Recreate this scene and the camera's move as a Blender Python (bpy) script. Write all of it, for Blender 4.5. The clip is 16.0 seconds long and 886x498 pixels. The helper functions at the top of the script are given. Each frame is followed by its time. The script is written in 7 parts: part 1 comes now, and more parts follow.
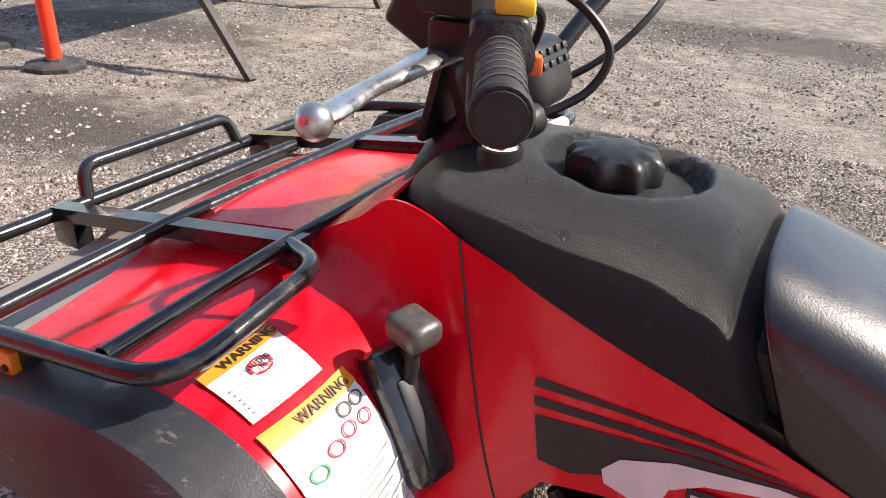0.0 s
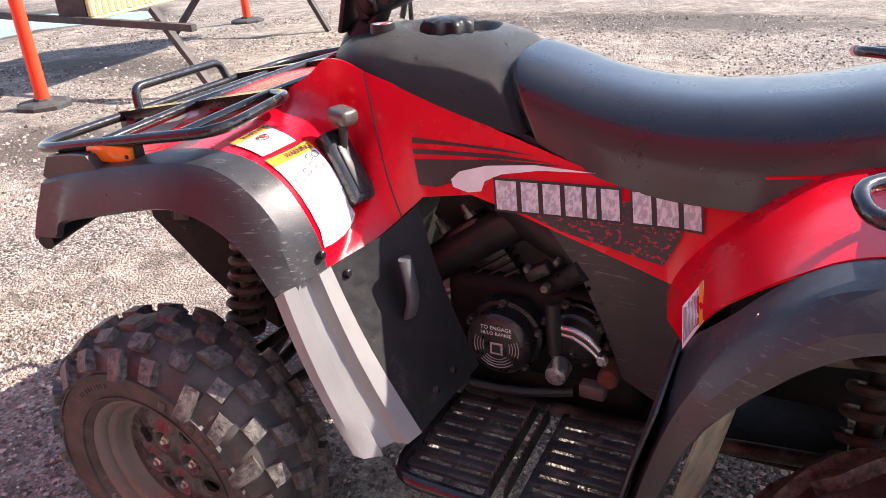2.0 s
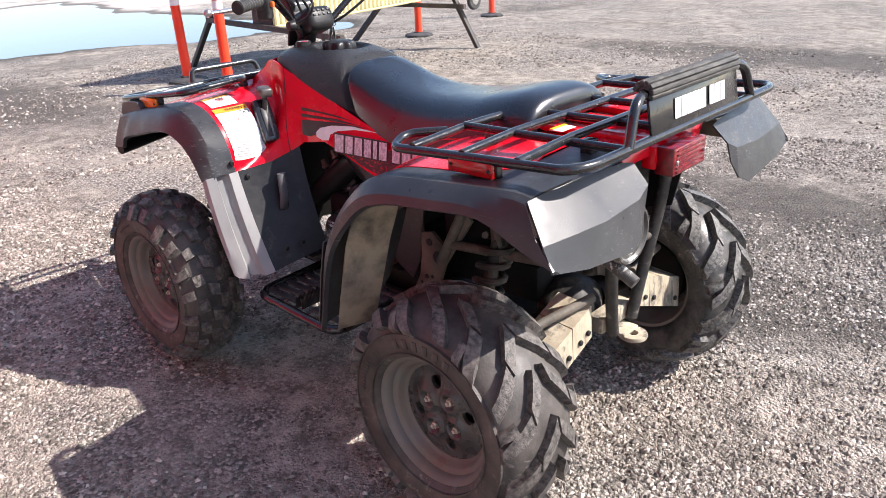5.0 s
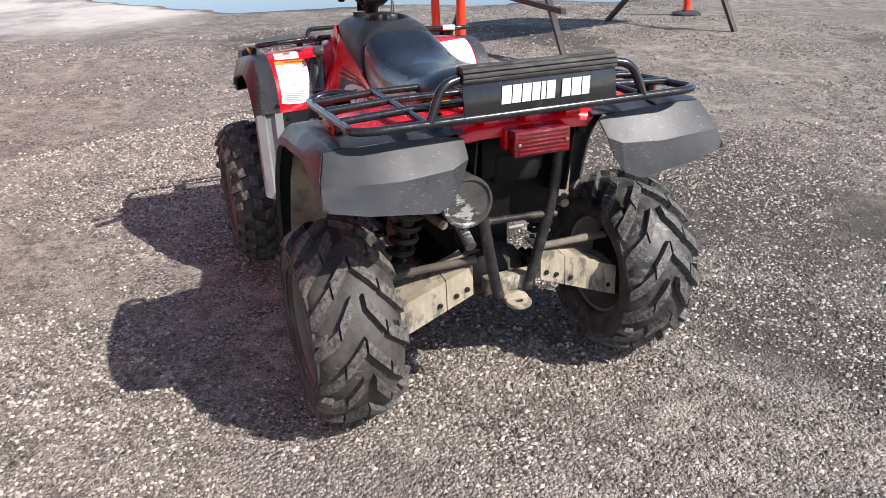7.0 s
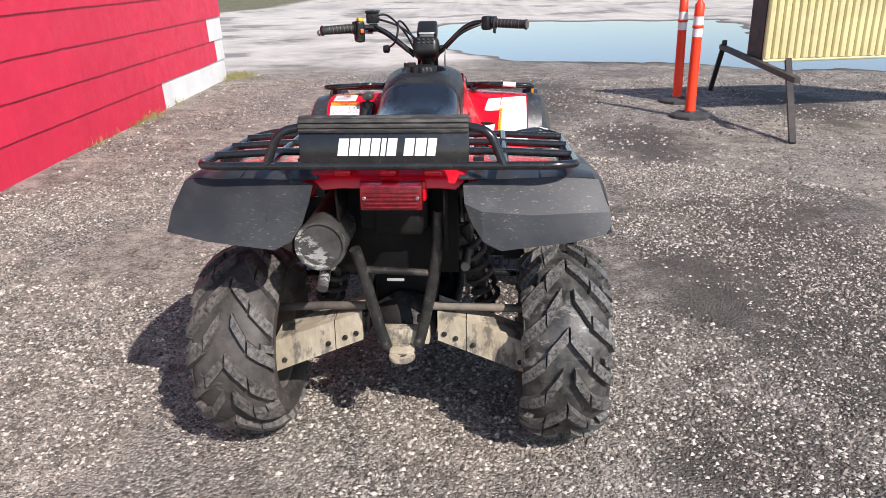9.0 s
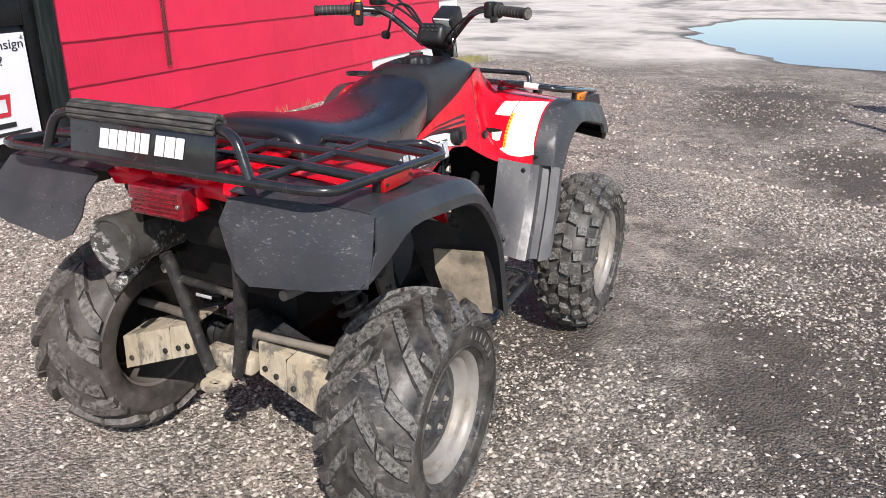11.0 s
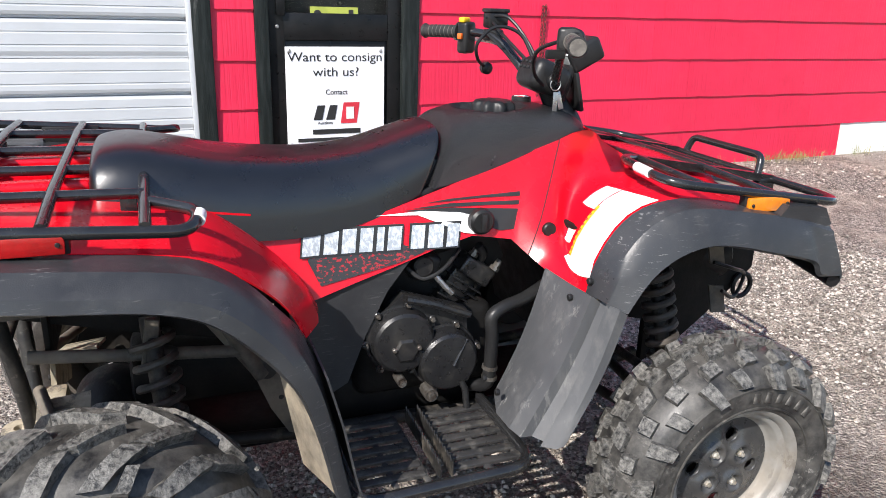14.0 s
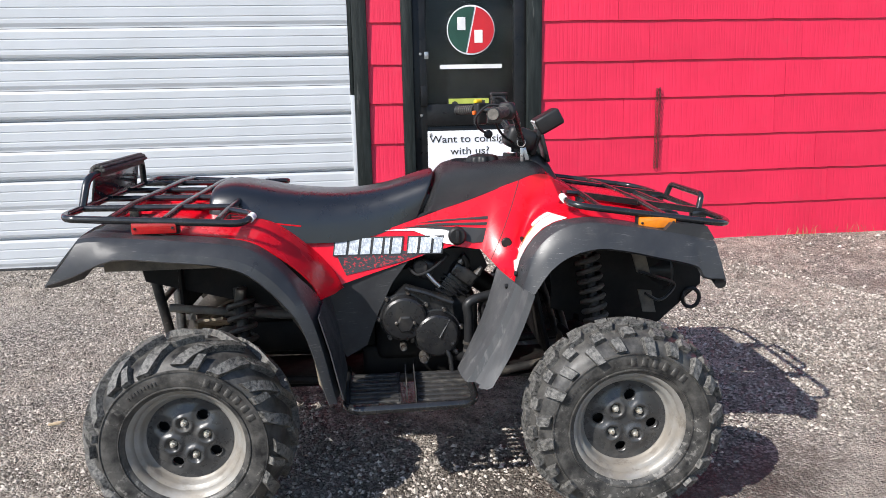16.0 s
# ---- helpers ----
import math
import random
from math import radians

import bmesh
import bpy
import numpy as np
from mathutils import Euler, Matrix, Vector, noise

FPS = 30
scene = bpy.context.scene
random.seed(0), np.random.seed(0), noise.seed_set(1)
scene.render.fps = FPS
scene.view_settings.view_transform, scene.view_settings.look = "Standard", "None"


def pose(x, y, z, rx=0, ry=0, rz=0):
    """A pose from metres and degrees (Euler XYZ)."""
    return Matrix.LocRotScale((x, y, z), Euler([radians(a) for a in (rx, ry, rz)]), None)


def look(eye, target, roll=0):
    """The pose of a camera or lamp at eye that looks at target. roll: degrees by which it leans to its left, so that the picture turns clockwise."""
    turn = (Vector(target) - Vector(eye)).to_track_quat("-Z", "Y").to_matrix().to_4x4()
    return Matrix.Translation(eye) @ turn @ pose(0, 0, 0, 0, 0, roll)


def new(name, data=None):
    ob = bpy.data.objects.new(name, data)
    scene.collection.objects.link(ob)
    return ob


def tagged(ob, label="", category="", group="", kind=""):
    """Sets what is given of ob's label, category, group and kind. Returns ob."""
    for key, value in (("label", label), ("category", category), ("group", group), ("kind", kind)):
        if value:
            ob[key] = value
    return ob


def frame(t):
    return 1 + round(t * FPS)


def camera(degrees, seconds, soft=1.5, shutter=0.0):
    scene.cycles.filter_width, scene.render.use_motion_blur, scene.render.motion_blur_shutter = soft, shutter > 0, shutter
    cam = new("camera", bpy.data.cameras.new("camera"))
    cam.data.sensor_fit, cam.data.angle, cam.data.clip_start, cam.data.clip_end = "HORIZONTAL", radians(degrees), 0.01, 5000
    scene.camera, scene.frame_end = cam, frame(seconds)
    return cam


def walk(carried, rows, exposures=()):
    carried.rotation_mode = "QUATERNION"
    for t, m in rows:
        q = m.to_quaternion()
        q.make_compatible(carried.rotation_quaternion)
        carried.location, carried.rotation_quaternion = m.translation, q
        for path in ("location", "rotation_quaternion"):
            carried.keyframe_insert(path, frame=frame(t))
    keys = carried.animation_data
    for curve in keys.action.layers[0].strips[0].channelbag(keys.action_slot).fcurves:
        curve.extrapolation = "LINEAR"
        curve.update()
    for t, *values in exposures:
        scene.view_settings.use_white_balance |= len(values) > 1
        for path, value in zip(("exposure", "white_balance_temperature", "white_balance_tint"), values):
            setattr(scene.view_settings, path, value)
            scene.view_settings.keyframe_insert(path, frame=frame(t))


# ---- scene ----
cam = camera(60.8, 16.0, soft=0.7)
PATH = [
    (0, (0.0711, 0.7836, 1.3357), (0.9416, -0.7658, 0.4182), 2.416),
    (0.5, (-0.0035, 0.9461, 1.3173), (0.8454, -0.6333, 0.4313), 0.992),
    (1, (-0.0551, 1.1171, 1.3140), (0.7772, -0.4789, 0.4421), -0.400),
    (1.5, (-0.1835, 1.2524, 1.3002), (0.6526, -0.3487, 0.4413), -2.144),
    (2, (-0.3863, 1.3891, 1.2839), (0.4501, -0.2155, 0.4322), -3.480),
    (2.5, (-0.5617, 1.5220, 1.3114), (0.2877, -0.0856, 0.4783), -4.432),
    (3, (-0.7468, 1.6190, 1.3398), (0.1519, 0.0320, 0.5188), -5.037),
    (3.5, (-0.9866, 1.6087, 1.3420), (-0.0333, 0.0485, 0.5314), -4.914),
    (4, (-1.1860, 1.6307, 1.3644), (-0.1548, 0.1156, 0.5638), -4.226),
    (4.5, (-1.4135, 1.6918, 1.3774), (-0.2686, 0.2544, 0.5880), -3.410),
    (5, (-1.7337, 1.6580, 1.3957), (-0.4593, 0.3317, 0.6103), -2.588),
    (7.5, (-2.7490, 0.6648, 1.4357), (-0.9733, 0.1897, 0.6475), -1.769),
    (8, (-2.8362, 0.3729, 1.4286), (-0.9912, 0.0941, 0.7049), -1.474),
    (8.5, (-2.8953, 0.0448, 1.4316), (-1.0235, -0.0320, 0.7314), -1.263),
    (11, (-2.1191, -1.3214, 1.3793), (-0.4517, -0.4803, 0.6634), 0.108),
    (11.5, (-1.8786, -1.5451, 1.3891), (-0.3182, -0.5273, 0.6616), 0.382),
    (12, (-1.5698, -1.6489, 1.3774), (-0.1408, -0.4590, 0.6411), 1.104),
    (12.5, (-1.2428, -1.7563, 1.3490), (0.0313, -0.3993, 0.6174), 2.216),
    (13, (-0.9849, -1.8004, 1.3480), (0.1234, -0.2960, 0.6350), 2.767),
    (13.5, (-0.7301, -1.7287, 1.3356), (0.1766, -0.0805, 0.6564), 2.894),
    (14, (-0.5032, -1.7373, 1.3075), (0.1854, 0.0275, 0.6662), 1.929),
    (14.5, (-0.3255, -1.8755, 1.2915), (0.1640, -0.0261, 0.7083), 0.893),
    (15, (-0.2373, -2.1362, 1.2989), (0.0977, -0.2366, 0.7702), -0.123),
    (15.5, (-0.1122, -2.3827, 1.2885), (0.1154, -0.4542, 0.8100), -0.844),
    (16, (-0.0435, -2.6706, 1.3013), (0.0984, -0.7209, 0.8792), -1.193),
]
EXPOSURES = [(0, 0.85, 7300, 15), (1.5, 1.28, 7300, 17), (3, 1.55, 7100, 19), (4.3, 1.32, 6900, 16), (5.2, 1.02, 6700, 14), (8, 0.34, 6600, 13), (12.5, 0.46, 6700, 13), (14, 0.64, 6600, 11), (16, 0.5, 6500, 10)]
walk(cam, [(t, look(eye, target, roll)) for t, eye, target, roll in PATH], EXPOSURES)

# ---- light: clear sky and one sun from behind the right of the vehicle ----
SUN_ELEVATION, SUN_ROTATION = radians(41.0), math.atan2(-0.78, -0.625)
world = bpy.data.worlds.new("sky")
world.use_nodes = True
scene.world = world
wn = world.node_tree.nodes
wl = world.node_tree.links
sky = wn.new("ShaderNodeTexSky")
sky.sky_type = "NISHITA"
sky.sun_disc = False
sky.sun_elevation = SUN_ELEVATION
sky.sun_rotation = SUN_ROTATION
sky.altitude = 100
sky.dust_density = 0.7
sky.ozone_density = 2.5
bg = wn["Background"]
bg.inputs["Strength"].default_value = 0.14
wl.new(sky.outputs["Color"], bg.inputs["Color"])
sun_data = bpy.data.lights.new("sun", "SUN")
sun_data.energy = 4.8
sun_data.angle = radians(0.5)
sun_data.color = (1.0, 0.965, 0.925)
sun = new("sun", sun_data)
SUN_DIR = Vector((-0.78 * math.cos(SUN_ELEVATION), -0.625 * math.cos(SUN_ELEVATION), math.sin(SUN_ELEVATION)))
sun.matrix_world = look(SUN_DIR * 20, (0, 0, 0))


# ---- materials ----
def material(name, base, rough=0.5, metal=0.0, second=None, scale=8.0, mix=(0.4, 0.65), grain=0.0, grain_scale=150.0, fine=0.0,
             coat=0.0, spec=0.5, dust=None, dust_scale=5.0, dust_mix=(0.5, 0.75), dust_amount=0.6, rough_var=0.1, random_tint=0.0, stretch=(1, 1, 1), scratch=None):
    """A surface with colour varied at a coarse and a fine scale, dust patches, roughness variation and bump."""
    m = bpy.data.materials.new(name)
    m.use_nodes = True
    n, l = m.node_tree.nodes, m.node_tree.links
    p = n["Principled BSDF"]
    co = n.new("ShaderNodeTexCoord")
    mp = n.new("ShaderNodeMapping")
    mp.inputs["Scale"].default_value = stretch
    l.new(co.outputs["Object"], mp.inputs["Vector"])
    vec = mp.outputs["Vector"]

    def noise_tex(s, detail=4.0, r=0.6):
        t = n.new("ShaderNodeTexNoise")
        t.inputs["Scale"].default_value = s
        t.inputs["Detail"].default_value = detail
        t.inputs["Roughness"].default_value = r
        l.new(vec, t.inputs["Vector"])
        return t.outputs["Fac"]

    def ramp(fac, a, b):
        t = n.new("ShaderNodeMapRange")
        t.inputs["From Min"].default_value, t.inputs["From Max"].default_value = a, b
        l.new(fac, t.inputs["Value"])
        return t.outputs["Result"]

    def blend(fac, a, b):
        t = n.new("ShaderNodeMix")
        t.data_type = "RGBA"
        if isinstance(fac, float):
            t.inputs[0].default_value = fac
        else:
            l.new(fac, t.inputs[0])
        for slot, v in ((6, a), (7, b)):
            if isinstance(v, tuple):
                t.inputs[slot].default_value = (*v, 1)
            else:
                l.new(v, t.inputs[slot])
        return t.outputs[2]

    second = second or tuple(c * 0.8 for c in base)
    colour = blend(ramp(noise_tex(scale), *mix), base, second)
    if grain:
        g = ramp(noise_tex(grain_scale, 3.0), 0.3, 0.7)
        colour = blend(g, colour, blend(0.5, colour, tuple(c * (1 - grain) for c in second)))
    if random_tint:
        info = n.new("ShaderNodeObjectInfo")
        hsv = n.new("ShaderNodeHueSaturation")
        mr = n.new("ShaderNodeMapRange")
        mr.inputs["To Min"].default_value, mr.inputs["To Max"].default_value = 1 - random_tint, 1 + random_tint
        l.new(info.outputs["Random"], mr.inputs["Value"])
        l.new(mr.outputs["Result"], hsv.inputs["Value"])
        l.new(colour, hsv.inputs["Color"])
        colour = hsv.outputs["Color"]
    rough_out = n.new("ShaderNodeMapRange")
    rough_out.inputs["From Min"].default_value, rough_out.inputs["From Max"].default_value = 0.3, 0.7
    rough_out.inputs["To Min"].default_value, rough_out.inputs["To Max"].default_value = max(0.02, rough - rough_var), min(1, rough + rough_var)
    l.new(noise_tex(scale * 3.1), rough_out.inputs["Value"])
    rough_socket = rough_out.outputs["Result"]
    if dust:
        f = ramp(noise_tex(dust_scale, 8.0, 0.68), *dust_mix)
        mul = n.new("ShaderNodeMath")
        mul.operation = "MULTIPLY"
        mul.inputs[1].default_value = dust_amount
        l.new(f, mul.inputs[0])
        colour = blend(mul.outputs[0], colour, dust)
        mr = n.new("ShaderNodeMix")
        l.new(mul.outputs[0], mr.inputs[0])
        l.new(rough_socket, mr.inputs[2])
        mr.inputs[3].default_value = 0.9
        rough_socket = mr.outputs[0]
    if scratch:
        tone, amount, lengthwise, density, low = scratch
        sm = n.new("ShaderNodeMapping")
        sm.inputs["Scale"].default_value = lengthwise
        sm.inputs["Rotation"].default_value = (0.3, 0.5, 0.2)
        l.new(co.outputs["Object"], sm.inputs["Vector"])
        st = n.new("ShaderNodeTexNoise")
        st.inputs["Scale"].default_value, st.inputs["Detail"].default_value, st.inputs["Roughness"].default_value = density, 5.0, 0.7
        l.new(sm.outputs["Vector"], st.inputs["Vector"])
        area = ramp(noise_tex(5.0, 3.0), 0.45, 0.65)
        sf = n.new("ShaderNodeMath")
        sf.operation = "MULTIPLY"
        l.new(ramp(st.outputs["Fac"], low, low + 0.06), sf.inputs[0])
        l.new(area, sf.inputs[1])
        sg = n.new("ShaderNodeMath")
        sg.operation = "MULTIPLY"
        sg.inputs[1].default_value = amount
        l.new(sf.outputs[0], sg.inputs[0])
        colour = blend(sg.outputs[0], colour, tone)
    l.new(colour, p.inputs["Base Color"])
    l.new(rough_socket, p.inputs["Roughness"])
    p.inputs["Metallic"].default_value = metal
    p.inputs["Specular IOR Level"].default_value = spec
    p.inputs["Coat Weight"].default_value = coat
    p.inputs["Coat Roughness"].default_value = 0.08
    if fine:
        b = n.new("ShaderNodeBump")
        b.inputs["Strength"].default_value = fine
        b.inputs["Distance"].default_value = 0.004
        l.new(noise_tex(grain_scale, 5.0), b.inputs["Height"])
        l.new(b.outputs["Normal"], p.inputs["Normal"])
    return m


DUST = (0.33, 0.28, 0.22)
RED = material("red_plastic", (0.68, 0.004, 0.016), 0.24, second=(0.6, 0.0035, 0.014), scale=3, fine=0.02, grain_scale=60, coat=0.1, spec=0.4, dust=(0.5, 0.06, 0.06), dust_scale=4, dust_mix=(0.55, 0.9), dust_amount=0.2)
FLARE = material("black_fender_plastic", (0.025, 0.026, 0.0285), 0.37, spec=0.42, second=(0.042, 0.043, 0.045), scale=5, fine=0.12, grain_scale=420, dust=(0.1, 0.095, 0.09), dust_scale=14, dust_mix=(0.55, 0.85), dust_amount=0.35, scratch=((0.34, 0.33, 0.31), 0.42, (2, 6, 18), 11.0, 0.59))
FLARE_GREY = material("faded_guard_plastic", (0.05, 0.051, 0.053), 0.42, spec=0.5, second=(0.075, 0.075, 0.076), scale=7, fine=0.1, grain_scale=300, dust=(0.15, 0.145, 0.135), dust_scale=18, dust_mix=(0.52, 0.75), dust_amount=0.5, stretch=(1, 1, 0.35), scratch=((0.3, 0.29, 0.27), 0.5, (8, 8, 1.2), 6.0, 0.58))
TANK = material("pebbled_black_plastic", (0.009, 0.009, 0.0095), 0.32, spec=0.5, second=(0.013, 0.013, 0.0135), scale=6, fine=0.75, grain_scale=1100, rough_var=0.05)
VINYL = material("black_vinyl", (0.006, 0.0065, 0.008), 0.3, spec=0.7, coat=0.25, second=(0.008, 0.0085, 0.01), scale=5, fine=0.12, grain_scale=420, rough_var=0.05, dust=(0.03, 0.03, 0.031), dust_scale=8, dust_mix=(0.62, 0.85), dust_amount=0.2)
GLOSS_BLACK = material("black_painted_steel", (0.012, 0.012, 0.013), 0.2, second=(0.02, 0.02, 0.02), scale=20, fine=0.05, grain_scale=120, coat=0.3, dust=(0.18, 0.16, 0.14), dust_scale=14, dust_mix=(0.62, 0.8), dust_amount=0.4)
STEEL_DARK = material("dirty_dark_steel", (0.016, 0.0155, 0.015), 0.55, spec=0.3, metal=0.2, second=(0.03, 0.028, 0.026), scale=14, fine=0.25, grain_scale=90, dust=DUST, dust_scale=10, dust_mix=(0.5, 0.75), dust_amount=0.5)
ENGINE = material("dark_engine_casting", (0.011, 0.011, 0.012), 0.32, spec=0.5, second=(0.017, 0.017, 0.017), scale=20, fine=0.15, grain_scale=160, dust=(0.12, 0.105, 0.085), dust_scale=16, dust_mix=(0.55, 0.8), dust_amount=0.35)
FRAME_DUSTY = material("dusty_frame_steel", (0.05, 0.045, 0.04), 0.7, metal=0.1, second=(0.14, 0.12, 0.095), scale=9, fine=0.3, grain_scale=70, dust=(0.28, 0.235, 0.18), dust_scale=6, dust_mix=(0.42, 0.68), dust_amount=0.6)
RUBBER = material("worn_tyre_rubber", (0.012, 0.012, 0.0125), 0.4, second=(0.02, 0.0195, 0.019), scale=9, spec=0.42, fine=0.15, grain_scale=150, dust=(0.24, 0.225, 0.2), dust_scale=20, dust_mix=(0.36, 0.8), dust_amount=0.5, rough_var=0.12, scratch=((0.34, 0.32, 0.29), 0.5, (3, 1, 3), 14.0, 0.56))
LUG = material("dusty_tread_rubber", (0.016, 0.016, 0.0162), 0.4, second=(0.032, 0.031, 0.029), scale=22, spec=0.45, fine=0.65, grain_scale=190, dust=(0.34, 0.325, 0.295), dust_scale=95, dust_mix=(0.38, 0.7), dust_amount=0.62, random_tint=0.15)
INNER = material("black_underbody", (0.006, 0.006, 0.006), 0.6, spec=0.2, second=(0.012, 0.011, 0.01), scale=9, fine=0.2, grain_scale=80, dust=(0.06, 0.05, 0.04), dust_scale=7, dust_mix=(0.5, 0.75), dust_amount=0.35)
BOLT = material("dull_steel_bolt", (0.16, 0.15, 0.135), 0.4, metal=0.6, second=(0.07, 0.055, 0.045), scale=50, fine=0.15)
FOOT = material("dusty_foot_platform", (0.028, 0.028, 0.028), 0.35, second=(0.045, 0.042, 0.04), scale=20, fine=0.2, grain_scale=120, dust=(0.26, 0.24, 0.2), dust_scale=30, dust_mix=(0.52, 0.75), dust_amount=0.45)
# Left wheels' rubber: dust, plus shade and red wall bounce put into the colour.
RUBBER_SHADE = material("dusty_shaded_tyre_rubber", (0.017, 0.0162, 0.016), 0.46, second=(0.03, 0.0275, 0.026), scale=9, spec=0.4, fine=0.2, grain_scale=150, dust=(0.18, 0.155, 0.135), dust_scale=12, dust_mix=(0.32, 0.75), dust_amount=0.6, scratch=((0.32, 0.28, 0.25), 0.45, (3, 1, 3), 14.0, 0.57))
LUG_SHADE = material("dusty_shaded_tread_rubber", (0.02, 0.019, 0.0185), 0.45, second=(0.045, 0.04, 0.037), scale=18, spec=0.4, fine=0.6, grain_scale=170, dust=(0.3, 0.27, 0.24), dust_scale=70, dust_mix=(0.36, 0.7), dust_amount=0.6, random_tint=0.15)
# Left rims: dust and rust, with that side's shade put into the colour.
RIM_SHADE = material("dusty_shaded_rim", (0.15, 0.14, 0.128), 0.55, metal=0.2, second=(0.1, 0.088, 0.075), scale=9, fine=0.15, grain_scale=90, dust=(0.24, 0.2, 0.16), dust_scale=9, dust_mix=(0.42, 0.7), dust_amount=0.6, scratch=((0.16, 0.08, 0.05), 0.6, (3, 8, 3), 5.0, 0.55))
# Left guard plastic: sun glare put into the base colour as pale grey.
GUARD_GLARE = material("glare_guard_plastic", (0.2, 0.202, 0.2), 0.42, spec=0.6, second=(0.26, 0.26, 0.255), scale=7, fine=0.1, grain_scale=300, dust=(0.24, 0.23, 0.215), dust_scale=12, dust_mix=(0.5, 0.75), dust_amount=0.5, stretch=(1, 1, 0.35), scratch=((0.4, 0.39, 0.37), 0.5, (8, 8, 1.2), 6.0, 0.58))
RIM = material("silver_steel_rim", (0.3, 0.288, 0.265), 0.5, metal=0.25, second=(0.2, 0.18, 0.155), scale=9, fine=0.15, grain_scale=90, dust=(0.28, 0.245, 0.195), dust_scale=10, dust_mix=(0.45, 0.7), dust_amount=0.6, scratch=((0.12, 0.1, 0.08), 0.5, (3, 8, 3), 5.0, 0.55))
DISC = material("grey_wheel_disc", (0.05, 0.051, 0.052), 0.3, metal=0.3, second=(0.075, 0.074, 0.072), scale=12, fine=0.08, grain_scale=90, dust=(0.2, 0.185, 0.16), dust_scale=14, dust_mix=(0.55, 0.8), dust_amount=0.45)
TUBE = material("scuffed_black_tube", (0.015, 0.015, 0.015), 0.45, second=(0.04, 0.037, 0.033), scale=30, fine=0.15, grain_scale=120, dust=(0.22, 0.2, 0.17), dust_scale=45, dust_mix=(0.58, 0.7), dust_amount=0.6)
FLAP = material("mud_caked_flap", (0.3, 0.25, 0.18), 0.85, second=(0.1, 0.085, 0.065), scale=12, fine=0.4, grain_scale=70, dust=(0.34, 0.29, 0.22), dust_scale=9, dust_mix=(0.45, 0.7), dust_amount=0.6)
ALU = material("scuffed_aluminium", (0.55, 0.55, 0.54), 0.32, metal=0.9, second=(0.4, 0.39, 0.38), scale=25, fine=0.06, grain_scale=120)
NUT = material("plated_nut", (0.7, 0.67, 0.6), 0.35, metal=0.7, second=(0.45, 0.4, 0.32), scale=60)
MUD = material("dried_mud_guard", (0.5, 0.44, 0.33), 0.85, second=(0.36, 0.3, 0.21), scale=10, fine=0.4, grain_scale=60, grain=0.3, dust=(0.07, 0.065, 0.06), dust_scale=16, dust_mix=(0.52, 0.6), dust_amount=0.75, stretch=(1, 1, 0.45))
MUFFLER = material("scratched_muffler", (0.075, 0.073, 0.068), 0.5, metal=0.2, second=(0.045, 0.043, 0.038), scale=24, fine=0.15, grain_scale=60, scratch=((0.55, 0.54, 0.51), 0.9, (4, 1, 2.4), 22.0, 0.53))
STICKER = material("white_sticker", (0.8, 0.79, 0.77), 0.4, second=(0.76, 0.74, 0.72), scale=12)
LABEL_ORANGE = material("orange_label_ink", (0.8, 0.3, 0.02), 0.4, second=(0.75, 0.26, 0.02))
LABEL_GREY = material("grey_label_ink", (0.42, 0.41, 0.4), 0.5)
LABEL_BLACK = material("black_label_ink", (0.02, 0.02, 0.02), 0.5)
LABEL_RED = material("red_label_ink", (0.6, 0.03, 0.05), 0.5)
LABEL_GREEN = material("green_label_ink", (0.03, 0.25, 0.1), 0.5)
DECAL_SILVER = material("silver_decal", (0.6, 0.63, 0.65), 0.35, metal=0.2, second=(0.36, 0.39, 0.42), scale=130, mix=(0.44, 0.56), stretch=(1, 1, 0.5))
DECAL_WHITE = material("white_decal", (0.78, 0.77, 0.76), 0.35)
AMBER = material("amber_reflector", (0.75, 0.22, 0.01), 0.18, second=(0.65, 0.18, 0.01), scale=40, coat=0.5, fine=0.1, grain_scale=300)
RED_LENS = material("red_reflector", (0.36, 0.006, 0.006), 0.16, second=(0.28, 0.005, 0.005), scale=40, coat=0.5, fine=0.1, grain_scale=300)
TAIL_LENS = material("dark_red_lamp_lens", (0.12, 0.003, 0.007), 0.15, second=(0.2, 0.004, 0.01), scale=60, mix=(0.45, 0.55), coat=0.6, fine=0.3, grain_scale=260)
YELLOW = material("yellow_plastic", (0.8, 0.5, 0.02), 0.4)
BLACK_PLASTIC = material("black_moulded_plastic", (0.012, 0.012, 0.0125), 0.4, spec=0.3, second=(0.018, 0.018, 0.018), scale=15, fine=0.1, grain_scale=300, dust=(0.2, 0.19, 0.18), dust_scale=20, dust_mix=(0.6, 0.85), dust_amount=0.3)
GRIP = material("grip_rubber", (0.02, 0.02, 0.02), 0.6, spec=0.3, second=(0.035, 0.034, 0.033), scale=20, fine=0.3, grain_scale=200)
# Black deck plastic: its sky sheen is put into the colour as pale tan.
DECK_SHEEN = material("deck_plastic_with_sheen", (0.3, 0.27, 0.23), 0.55, second=(0.22, 0.2, 0.17), scale=6, fine=0.1)
SPRING = material("dirty_spring", (0.035, 0.03, 0.026), 0.6, second=(0.08, 0.068, 0.056), scale=20, fine=0.2)


